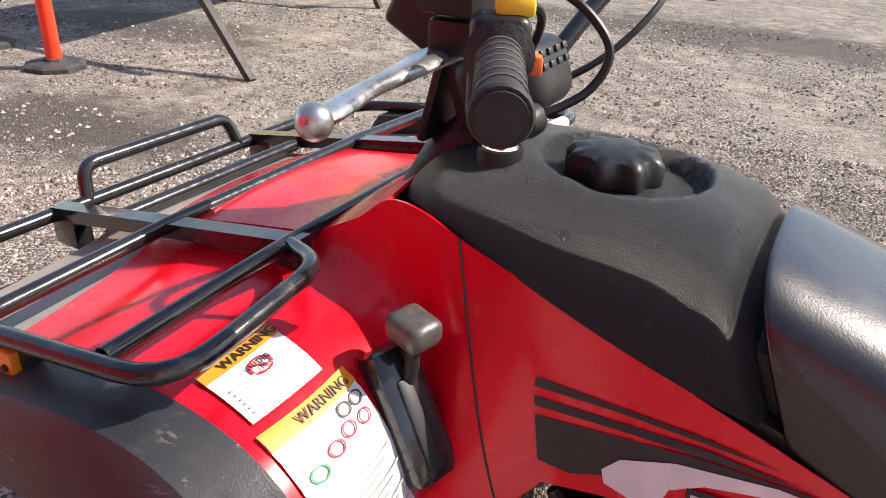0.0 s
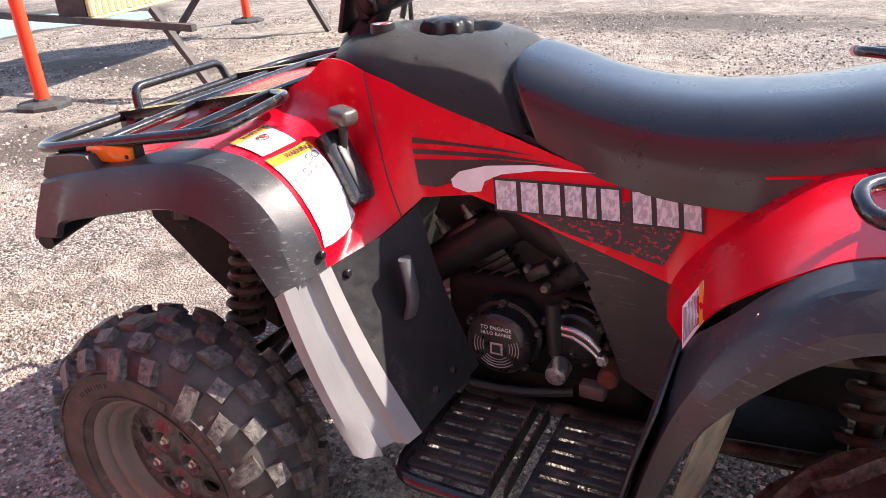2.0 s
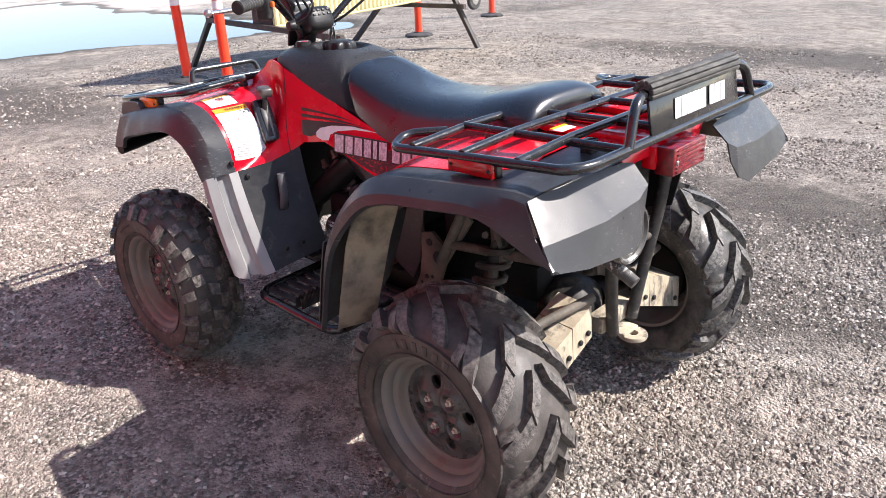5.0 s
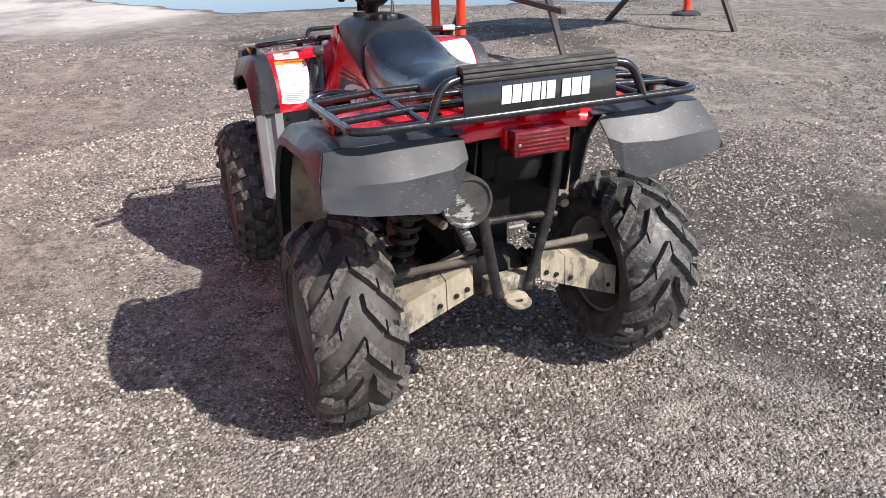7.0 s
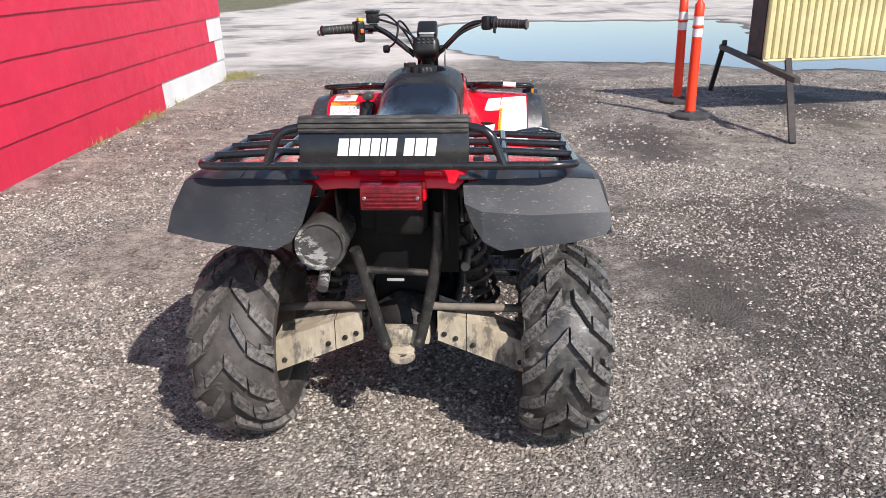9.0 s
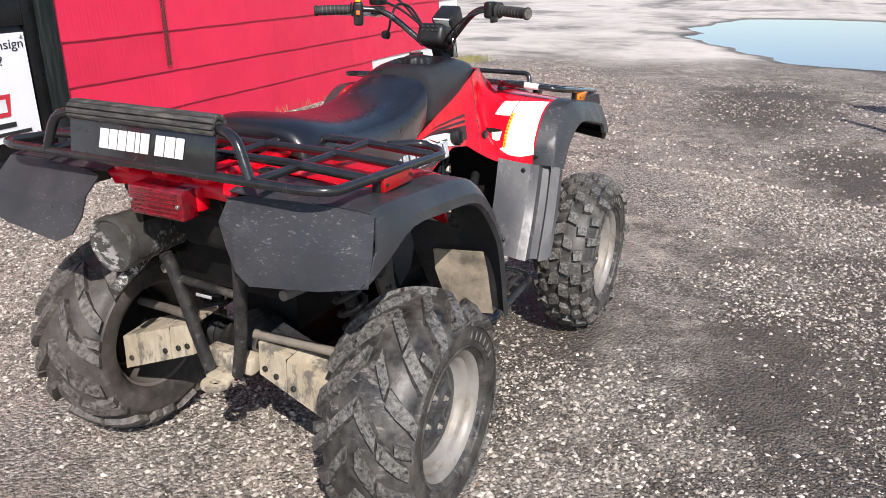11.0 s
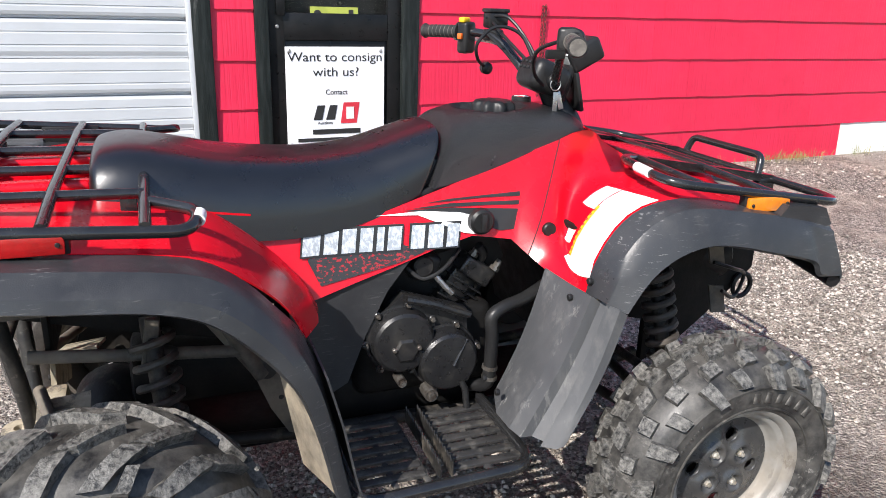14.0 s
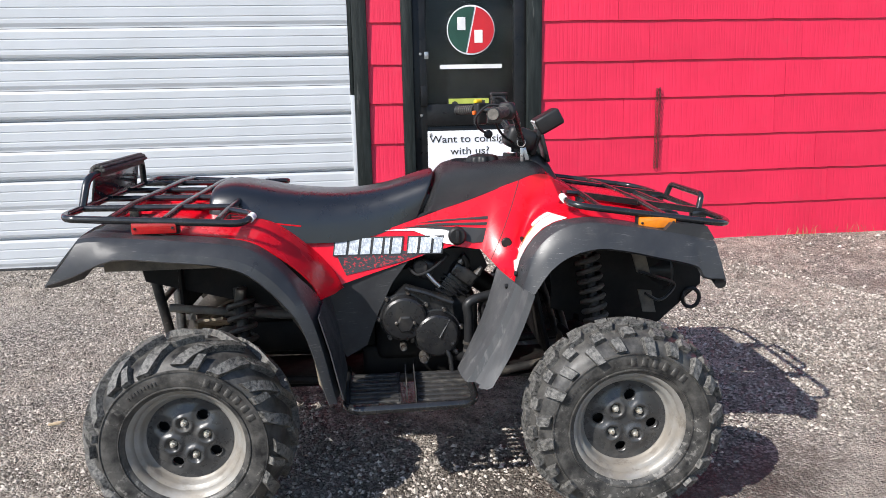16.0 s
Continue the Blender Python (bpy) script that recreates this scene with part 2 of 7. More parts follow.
# ---- mesh helpers ----
def link(name, bm, mat, parent=None, label="", smooth=True, angle=40.0):
    me = bpy.data.meshes.new(name)
    bmesh.ops.recalc_face_normals(bm, faces=bm.faces[:])
    for f in bm.faces:
        f.smooth = smooth
    if smooth:
        for e in bm.edges:
            if len(e.link_faces) == 2 and e.calc_face_angle(0) > radians(angle):
                e.smooth = False
    bm.to_mesh(me)
    bm.free()
    mats = mat if isinstance(mat, (list, tuple)) else [mat]
    for one in mats:
        me.materials.append(one)
    ob = new(name, me)
    if parent:
        ob.parent = parent
    if label:
        ob["label"] = label
    return ob


def part(name, bm, mat, parent, label="", smooth=True, angle=40.0):
    return link(name, bm, mat, parent, label, smooth, angle)


def thing(name, label, category, m=None, group="", kind=""):
    ob = new(name)
    ob.empty_display_size = 0.1
    if m is not None:
        ob.matrix_basis = m
    return tagged(ob, label, category, group, kind)


def smooth_line(points, steps=6):
    """Catmull-Rom through points."""
    pts = [Vector(p) for p in points]
    out = []
    for i in range(len(pts) - 1):
        p0, p1, p2, p3 = pts[max(i - 1, 0)], pts[i], pts[i + 1], pts[min(i + 2, len(pts) - 1)]
        for k in range(steps):
            t = k / steps
            out.append(0.5 * ((2 * p1) + (p2 - p0) * t + (2 * p0 - 5 * p1 + 4 * p2 - p3) * t * t + (3 * p1 - p0 - 3 * p2 + p3) * t ** 3))
    out.append(pts[-1])
    return out


def rounded(points, r, closed=False, seg=5):
    """A polyline with its corners rounded by radius r."""
    pts = [Vector(p) for p in points]
    n = len(pts)
    out = []
    for i in range(n):
        if not closed and i in (0, n - 1):
            out.append(pts[i])
            continue
        a, b, c = pts[i - 1], pts[i], pts[(i + 1) % n]
        da, dc = (a - b), (c - b)
        k = min(r, da.length * 0.45, dc.length * 0.45)
        pa, pc = b + da.normalized() * k, b + dc.normalized() * k
        for s in range(seg + 1):
            t = s / seg
            out.append(pa * (1 - t) ** 2 + b * 2 * t * (1 - t) + pc * t * t)
    return out


def tube(points, r, seg=12, closed=False, bm=None, radii=None):
    """A round bar along a line."""
    bm = bm or bmesh.new()
    pts = [Vector(p) for p in points]
    n = len(pts)
    rings = []
    normal = None
    for i in range(n):
        if closed:
            t = (pts[(i + 1) % n] - pts[i - 1]).normalized()
        else:
            t = (pts[min(i + 1, n - 1)] - pts[max(i - 1, 0)]).normalized()
        if normal is None:
            normal = t.orthogonal().normalized()
        normal = (normal - t * normal.dot(t)).normalized()
        other = t.cross(normal)
        rad = radii[i] if radii else r
        rings.append([bm.verts.new(pts[i] + (normal * math.cos(2 * math.pi * k / seg) + other * math.sin(2 * math.pi * k / seg)) * rad) for k in range(seg)])
    for i in range(n if closed else n - 1):
        a, b = rings[i], rings[(i + 1) % n]
        if closed and i == n - 1:
            # match the last ring to the first
            best = min(range(seg), key=lambda s: (a[0].co - b[s].co).length)
            b = b[best:] + b[:best]
        for k in range(seg):
            bm.faces.new((a[k], a[(k + 1) % seg], b[(k + 1) % seg], b[k]))
    if not closed:
        bm.faces.new(rings[0][::-1])
        bm.faces.new(rings[-1])
    return bm


def box(size, centre=(0, 0, 0), bevel=0.004, bm=None, m=None, seg=2):
    own = bmesh.new()
    bmesh.ops.create_cube(own, size=1)
    bmesh.ops.scale(own, vec=size, verts=own.verts)
    if bevel:
        bmesh.ops.bevel(own, geom=own.edges[:], offset=min(bevel, min(size) * 0.45), segments=seg, profile=0.5, affect="EDGES")
    mat = Matrix.Translation(centre) @ (m or Matrix())
    bmesh.ops.transform(own, matrix=mat, verts=own.verts)
    return own if bm is None else merge(bm, own)


def merge(bm, other):
    table = {v: bm.verts.new(v.co) for v in other.verts}
    for f in other.faces:
        g = bm.faces.new([table[v] for v in f.verts])
        g.material_index = f.material_index
    other.free()
    return bm


def loft(rings, cap=True, closed=True, bm=None):
    """Skin over rings with the same number of points."""
    bm = bm or bmesh.new()
    vs = [[bm.verts.new(p) for p in ring] for ring in rings]
    k = len(vs[0])
    for a, b in zip(vs, vs[1:]):
        for i in range(k if closed else k - 1):
            j = (i + 1) % k
            bm.faces.new((a[i], a[j], b[j], b[i]))
    if cap and closed:
        bm.faces.new(vs[0][::-1])
        bm.faces.new(vs[-1])
    return bm


def revolve(profile, seg=32, axis="y", centre=(0, 0, 0), bm=None, closed=False):
    """Turn a profile of (radius, along) round an axis."""
    bm = bm or bmesh.new()
    rings = []
    for k in range(seg):
        a = 2 * math.pi * k / seg
        c, s = math.cos(a), math.sin(a)
        ring = []
        for r, h in profile:
            v = {"y": (r * c, h, r * s), "x": (h, r * c, r * s), "z": (r * c, r * s, h)}[axis]
            ring.append(bm.verts.new(Vector(v) + Vector(centre)))
        rings.append(ring)
    n = len(profile)
    for k in range(seg):
        a, b = rings[k], rings[(k + 1) % seg]
        for i in range(n if closed else n - 1):
            j = (i + 1) % n
            if profile[i][0] < 1e-6 and profile[j][0] < 1e-6:
                continue
            bm.faces.new((a[i], a[j], b[j], b[i]))
    bmesh.ops.remove_doubles(bm, verts=bm.verts, dist=1e-5)
    return bm


def disc(r, h, centre, axis="y", seg=24, bevel=0.004, bm=None):
    return revolve([(0, -h / 2), (r - bevel, -h / 2), (r, -h / 2 + bevel), (r, h / 2 - bevel), (r - bevel, h / 2), (0, h / 2)], seg, axis, centre, bm)


def shell(grid, thick, name, mat, parent, label="", angle=50.0):
    """A sheet of plastic: a grid of points given thickness."""
    bm = bmesh.new()
    vs = [[bm.verts.new(p) for p in row] for row in grid]
    for a, b in zip(vs, vs[1:]):
        for i in range(len(a) - 1):
            if len({tuple(v.co) for v in (a[i], a[i + 1], b[i + 1], b[i])}) == 4:
                bm.faces.new((a[i], a[i + 1], b[i + 1], b[i]))
    bmesh.ops.recalc_face_normals(bm, faces=bm.faces[:])
    top = bm.faces[:]
    bmesh.ops.solidify(bm, geom=top, thickness=thick)
    return part(name, bm, mat, parent, label, angle=angle)


def flip(points):
    """Mirror points to the other side of the vehicle."""
    return [(x, -y, z) for x, y, z in points]


def plate(outline, normal_shift, bm=None):
    """A flat plate with the given outline and thickness vector."""
    bm = bm or bmesh.new()
    a = [bm.verts.new(p) for p in outline]
    b = [bm.verts.new(Vector(p) + Vector(normal_shift)) for p in outline]
    n = len(a)
    bm.faces.new(a[::-1])
    bm.faces.new(b)
    for i in range(n):
        j = (i + 1) % n
        bm.faces.new((a[i], a[j], b[j], b[i]))
    return bm


def text_mesh(words, size, depth, m, name, mat, parent, align="CENTER"):
    cu = bpy.data.curves.new(name, "FONT")
    cu.body, cu.size, cu.extrude, cu.align_x, cu.align_y = words, size, depth, align, "CENTER"
    tmp = new(name, cu)
    me = bpy.data.meshes.new_from_object(tmp.evaluated_get(bpy.context.evaluated_depsgraph_get()))
    bpy.data.objects.remove(tmp)
    bpy.data.curves.remove(cu)
    me.materials.clear()
    me.materials.append(mat)
    me.transform(m)
    ob = new(name, me)
    ob.parent = parent
    return ob


# ---- ground ----
PUDDLE = [(16.0, 1.7), (12.9, 0.7), (10.9, -0.76), (10.3, -2.1), (9.8, -4.5), (8.4, -6.6), (8.9, -7.3), (11.6, -6.8), (16, -6.4), (20.5, -7.0), (21, -1), (20.5, 0.9), (18.5, 1.5)]


def in_puddle(x, y):
    """Signed distance to the puddle's shore, positive inside."""
    inside, best = False, 1e9
    n = len(PUDDLE)
    for i in range(n):
        (x1, y1), (x2, y2) = PUDDLE[i], PUDDLE[(i + 1) % n]
        if (y1 > y) != (y2 > y) and x < (x2 - x1) * (y - y1) / (y2 - y1) + x1:
            inside = not inside
        dx, dy = x2 - x1, y2 - y1
        t = max(0, min(1, ((x - x1) * dx + (y - y1) * dy) / (dx * dx + dy * dy)))
        best = min(best, math.hypot(x - x1 - t * dx, y - y1 - t * dy))
    return best if inside else -best


def step(a, b, v):
    t = max(0.0, min(1.0, (v - a) / (b - a)))
    return t * t * (3 - 2 * t)


def ground_z(x, y):
    fall = 0.07 * step(6.0, 9.5, x - 0.25 * y)
    bank = 0.07 * step(1.6, 2.95, y) * (1 - step(7, 10, x))
    hollow = 0.016 * (1 - step(1.3, 2.6, math.hypot(x, y)))
    z = bank - fall - hollow
    near = 1 - step(25, 60, math.hypot(x, y))
    if abs(x) < 40 and abs(y) < 40:
        z += (noise.noise((x * 0.55, y * 0.55, 0)) * 0.012 + noise.noise((x * 2.3, y * 2.3, 5)) * 0.006 + noise.noise((x * 7, y * 7, 9)) * 0.003) * near
    if 5 < x < 24 and -9 < y < 4:
        d = in_puddle(x, y) + 0.5 * noise.noise((x * 0.8, y * 0.8, 3)) + 0.12 * noise.noise((x * 4, y * 4, 3))
        z -= 0.06 * step(-0.5, 0.6, d)
    return z


def axis_steps(lo, hi, fine, reach):
    v = [lo + (hi - lo) * i / round((hi - lo) / fine) for i in range(round((hi - lo) / fine) + 1)]
    d = fine
    while v[-1] < reach:
        d *= 1.5
        v.append(v[-1] + d)
        v.insert(0, v[0] - d)
    return v


def build_ground():
    xs, ys = axis_steps(-5.0, 21.0, 0.14, 400), axis_steps(-9.0, 4.0, 0.14, 400)
    verts = [(x, y, ground_z(x, y)) for y in ys for x in xs]
    w = len(xs)
    faces = [(j * w + i, j * w + i + 1, (j + 1) * w + i + 1, (j + 1) * w + i) for j in range(len(ys) - 1) for i in range(w - 1)]
    me = bpy.data.meshes.new("ground")
    me.from_pydata(verts, [], faces)
    me.polygons.foreach_set("use_smooth", [True] * len(faces))
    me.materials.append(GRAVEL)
    ob = new("ground", me)
    return tagged(ob, "grey gravel yard with dark damp patches and pale packed areas", "ground", kind="structure")


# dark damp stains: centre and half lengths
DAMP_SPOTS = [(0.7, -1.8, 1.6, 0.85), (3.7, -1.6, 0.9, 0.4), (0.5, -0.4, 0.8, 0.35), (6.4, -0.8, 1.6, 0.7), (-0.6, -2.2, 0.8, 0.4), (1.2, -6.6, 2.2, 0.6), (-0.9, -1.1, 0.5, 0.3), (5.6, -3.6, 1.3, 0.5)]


def gravel_material():
    m = bpy.data.materials.new("gravel")
    m.use_nodes = True
    n, l = m.node_tree.nodes, m.node_tree.links
    p = n["Principled BSDF"]
    co = n.new("ShaderNodeTexCoord").outputs["Object"]

    def tex(kind, **inputs):
        t = n.new(kind)
        for k, v in inputs.items():
            t.inputs[k].default_value = v
        l.new(co, t.inputs["Vector"])
        return t

    def ramp(sock, a, b, lo=0.0, hi=1.0):
        t = n.new("ShaderNodeMapRange")
        for k, v in (("From Min", a), ("From Max", b), ("To Min", lo), ("To Max", hi)):
            t.inputs[k].default_value = v
        l.new(sock, t.inputs["Value"])
        return t.outputs["Result"]

    def blend(fac, a, b, mode="MIX"):
        t = n.new("ShaderNodeMix")
        t.data_type, t.blend_type = "RGBA", mode
        if isinstance(fac, float):
            t.inputs[0].default_value = fac
        else:
            l.new(fac, t.inputs[0])
        for slot, v in ((6, a), (7, b)):
            if isinstance(v, tuple):
                t.inputs[slot].default_value = (*v, 1)
            else:
                l.new(v, t.inputs[slot])
        return t.outputs[2]

    def maths(op, a, b):
        t = n.new("ShaderNodeMath")
        t.operation = op
        for i, v in enumerate((a, b)):
            if isinstance(v, float):
                t.inputs[i].default_value = v
            else:
                l.new(v, t.inputs[i])
        return t.outputs[0]

    cells = tex("ShaderNodeTexVoronoi", Scale=85.0, Randomness=1.0)
    small = tex("ShaderNodeTexVoronoi", Scale=210.0, Randomness=1.0)
    sep = n.new("ShaderNodeSeparateColor")
    l.new(cells.outputs["Color"], sep.inputs["Color"])
    sep2 = n.new("ShaderNodeSeparateColor")
    l.new(small.outputs["Color"], sep2.inputs["Color"])
    # crushed stone
    stones = blend(ramp(sep.outputs[0], 0.1, 1), (0.13, 0.115, 0.1), (0.7, 0.63, 0.55))
    # shade between the stones, put in as a dark colour
    gap_shade = ramp(cells.outputs["Distance"], 0.45, 0.8)
    stones = blend(gap_shade, stones, (0.09, 0.078, 0.066))
    # trodden earth, broken up at several sizes
    earth = blend(ramp(tex("ShaderNodeTexNoise", Scale=5.5, Detail=12.0, Roughness=0.78).outputs["Fac"], 0.44, 0.58), (0.17, 0.146, 0.121), (0.56, 0.487, 0.41))
    crumbs = blend(ramp(sep2.outputs[0], 0.0, 1), (0.09, 0.077, 0.064), (0.64, 0.56, 0.47))
    earth = blend(ramp(tex("ShaderNodeTexNoise", Scale=38.0, Detail=6.0, Roughness=0.7).outputs["Fac"], 0.48, 0.6), earth, crumbs)
    where = ramp(tex("ShaderNodeTexNoise", Scale=1.1, Detail=7.0, Roughness=0.62).outputs["Fac"], 0.46, 0.56)
    colour = blend(where, earth, stones)
    # paler, pinkish dusty areas
    pale = ramp(tex("ShaderNodeTexNoise", Scale=0.9, Detail=10.0, Roughness=0.7).outputs["Fac"], 0.5, 0.6)
    colour = blend(maths("MULTIPLY", pale, 0.35), colour, (0.52, 0.455, 0.385))
    # scattered larger stones, with the shade of hollows between them as dark colour
    big = tex("ShaderNodeTexVoronoi", Scale=46.0, Randomness=1.0)
    sep3 = n.new("ShaderNodeSeparateColor")
    l.new(big.outputs["Color"], sep3.inputs["Color"])
    lump = ramp(sep3.outputs[1], 0.0, 1.0, -1.0, 1.0)
    core = ramp(big.outputs["Distance"], 0.5, 0.25)
    colour = blend(maths("MULTIPLY", core, ramp(lump, 0.35, 0.9, 0.0, 0.5)), colour, (0.55, 0.49, 0.43))
    colour = blend(maths("MULTIPLY", core, ramp(lump, -0.3, -0.9, 0.0, 0.75)), colour, (0.06, 0.052, 0.045))
    patch = tex("ShaderNodeTexNoise", Scale=9.0, Detail=9.0, Roughness=0.75)
    colour = blend(ramp(patch.outputs["Fac"], 0.54, 0.68, 0.0, 0.45), colour, (0.085, 0.074, 0.063))
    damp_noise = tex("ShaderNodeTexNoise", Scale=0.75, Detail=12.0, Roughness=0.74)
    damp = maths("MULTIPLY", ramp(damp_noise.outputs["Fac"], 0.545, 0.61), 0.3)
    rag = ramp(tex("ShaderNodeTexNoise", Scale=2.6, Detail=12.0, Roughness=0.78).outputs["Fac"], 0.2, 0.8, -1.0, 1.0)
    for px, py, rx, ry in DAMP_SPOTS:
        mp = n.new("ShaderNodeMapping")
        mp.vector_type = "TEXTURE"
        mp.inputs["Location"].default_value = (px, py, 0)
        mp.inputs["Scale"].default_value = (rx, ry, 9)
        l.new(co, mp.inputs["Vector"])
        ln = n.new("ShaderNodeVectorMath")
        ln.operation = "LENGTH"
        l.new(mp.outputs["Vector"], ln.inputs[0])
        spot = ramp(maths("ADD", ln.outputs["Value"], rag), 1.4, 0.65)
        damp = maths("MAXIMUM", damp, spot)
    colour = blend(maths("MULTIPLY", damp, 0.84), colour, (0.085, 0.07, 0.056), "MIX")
    # pale concrete lot beyond the gravel
    xyz = n.new("ShaderNodeSeparateXYZ")
    l.new(co, xyz.inputs[0])
    edge = maths("ADD", xyz.outputs[0], ramp(tex("ShaderNodeTexNoise", Scale=0.5, Detail=6.0).outputs["Fac"], 0, 1, -3, 3))
    edge = maths("ADD", edge, maths("MULTIPLY", xyz.outputs[1], 0.5))
    lot = ramp(edge, 9.5, 11.5)
    slab = blend(ramp(tex("ShaderNodeTexNoise", Scale=1.2, Detail=8.0, Roughness=0.7).outputs["Fac"], 0.4, 0.65), (0.6, 0.545, 0.485), (0.48, 0.43, 0.38))
    colour = blend(lot, colour, slab)
    streak = tex("ShaderNodeTexNoise", Scale=0.35, Detail=7.0, Roughness=0.6)
    colour = blend(maths("MULTIPLY", ramp(streak.outputs["Fac"], 0.55, 0.62), maths("MULTIPLY", lot, 0.6)), colour, (0.1, 0.095, 0.09))
    # grassy verge at the far edge of the lot
    far = maths("ADD", maths("ADD", xyz.outputs[1], maths("MULTIPLY", xyz.outputs[0], 0.35)), ramp(tex("ShaderNodeTexNoise", Scale=0.8, Detail=6.0).outputs["Fac"], 0, 1, -21.2, -19.7))
    turf = blend(ramp(tex("ShaderNodeTexNoise", Scale=2.5, Detail=8.0, Roughness=0.7).outputs["Fac"], 0.42, 0.6), (0.2, 0.165, 0.11), (0.1, 0.12, 0.045))
    colour = blend(maths("MULTIPLY", ramp(far, 0, 0.6), ramp(xyz.outputs[1], 9.2, 10.0)), colour, turf)
    wet = ramp(xyz.outputs[2], -0.068, -0.085)
    colour = blend(maths("MULTIPLY", wet, 0.8), colour, (0.055, 0.05, 0.045))
    l.new(colour, p.inputs["Base Color"])
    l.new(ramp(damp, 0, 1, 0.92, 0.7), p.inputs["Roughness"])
    p.inputs["Specular IOR Level"].default_value = 0.3
    h = maths("ADD", ramp(cells.outputs["Distance"], 0, 0.7, 1, 0), maths("MULTIPLY", ramp(small.outputs["Distance"], 0, 0.7, 1, 0), 0.5))
    b = n.new("ShaderNodeBump")
    b.inputs["Strength"].default_value = 1.0
    b.inputs["Distance"].default_value = 0.014
    l.new(maths("MULTIPLY", h, ramp(lot, 0, 1, 1, 0.15)), b.inputs["Height"])
    l.new(b.outputs["Normal"], p.inputs["Normal"])
    return m


def stone_material():
    m = material("loose_stone", (0.3, 0.28, 0.25), 0.85, second=(0.2, 0.185, 0.165), scale=30, fine=0.2)
    n, l = m.node_tree.nodes, m.node_tree.links
    p = n["Principled BSDF"]
    geo = n.new("ShaderNodeNewGeometry")
    cr = n.new("ShaderNodeValToRGB")
    cr.color_ramp.elements[0].color = (0.07, 0.058, 0.048, 1)
    cr.color_ramp.elements[1].color = (0.6, 0.54, 0.47, 1)
    mid = cr.color_ramp.elements.new(0.6)
    mid.color = (0.27, 0.236, 0.2, 1)
    l.new(geo.outputs["Random Per Island"], cr.inputs["Fac"])
    l.new(cr.outputs["Color"], p.inputs["Base Color"])
    return m


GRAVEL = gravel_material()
STONE = stone_material()
build_ground()


def build_stones():
    rng = np.random.default_rng(4)
    base = np.array([(1, 0, 0), (-1, 0, 0), (0, 1, 0), (0, -1, 0), (0, 0, 1), (0, 0, -1)], float)
    tri = np.array([(0, 2, 4), (2, 1, 4), (1, 3, 4), (3, 0, 4), (2, 0, 5), (1, 2, 5), (3, 1, 5), (0, 3, 5)])
    verts, faces, k = [], [], 0
    for i in range(380000):
        if i < 310000:
            r, a = 3.6 * math.sqrt(rng.random()), 2 * math.pi * rng.random()
            x, y = r * math.cos(a) - 0.3, r * math.sin(a)
        else:
            x, y = rng.uniform(-4.5, 8.5), rng.uniform(-7, 3.2)
        if y > 2.93 + 0.05 * (x - 0.6):
            continue
        if noise.noise((x * 0.9, y * 0.9, 2)) + 0.35 * noise.noise((x * 4, y * 4, 7)) < 0.5 * rng.random() - 0.33:
            continue
        s = 0.0035 + 0.0095 * rng.random() ** 3.0 if math.hypot(x + 0.3, y) < 3.5 else 0.006 + 0.014 * rng.random() ** 2.5
        p = base * rng.uniform(0.65, 1.25, (6, 1)) * np.array([s, s * rng.uniform(0.6, 1), s * rng.uniform(0.45, 0.8)])
        a = rng.uniform(0, 6.28)
        c, q = math.cos(a), math.sin(a)
        p = np.stack([p[:, 0] * c - p[:, 1] * q + x, p[:, 0] * q + p[:, 1] * c + y, p[:, 2] + ground_z(x, y) + s * 0.2], 1)
        verts.append(p)
        faces.append(tri + k)
        k += 6
    me = bpy.data.meshes.new("gravel_stones")
    me.from_pydata(np.concatenate(verts).tolist(), [], np.concatenate(faces).tolist())
    me.materials.append(STONE)
    tagged(new("gravel_stones", me), "loose grey and tan crushed stones on the yard", "gravel", kind="stuff")


build_stones()


def build_water():
    m = bpy.data.materials.new("puddle_water")
    m.use_nodes = True
    n, l = m.node_tree.nodes, m.node_tree.links
    p = n["Principled BSDF"]
    p.inputs["Base Color"].default_value = (0.1, 0.115, 0.16, 1)
    p.inputs["Roughness"].default_value = 0.03
    p.inputs["IOR"].default_value = 1.4
    p.inputs["Specular IOR Level"].default_value = 0.6
    p.inputs["Specular Tint"].default_value = (0.86, 0.9, 1.0, 1)
    t = n.new("ShaderNodeTexNoise")
    t.inputs["Scale"].default_value = 3.0
    b = n.new("ShaderNodeBump")
    b.inputs["Strength"].default_value = 0.02
    l.new(t.outputs["Fac"], b.inputs["Height"])
    l.new(b.outputs["Normal"], p.inputs["Normal"])
    bm = bmesh.new()
    bm.faces.new([bm.verts.new((x, y, -0.098)) for x, y in ((7.6, -8), (23, -8), (23, 3), (7.6, 3))])
    tagged(link("water", bm, m, smooth=False), "shallow rain puddle mirroring the pale blue sky", "puddle", kind="structure")


build_water()

# ---- building ----
WALL_TURN = Matrix.Translation((0.6, 2.98, 0)) @ Matrix.Rotation(math.atan(0.05), 4, "Z") @ Matrix.Translation((-0.6, 0, 0))


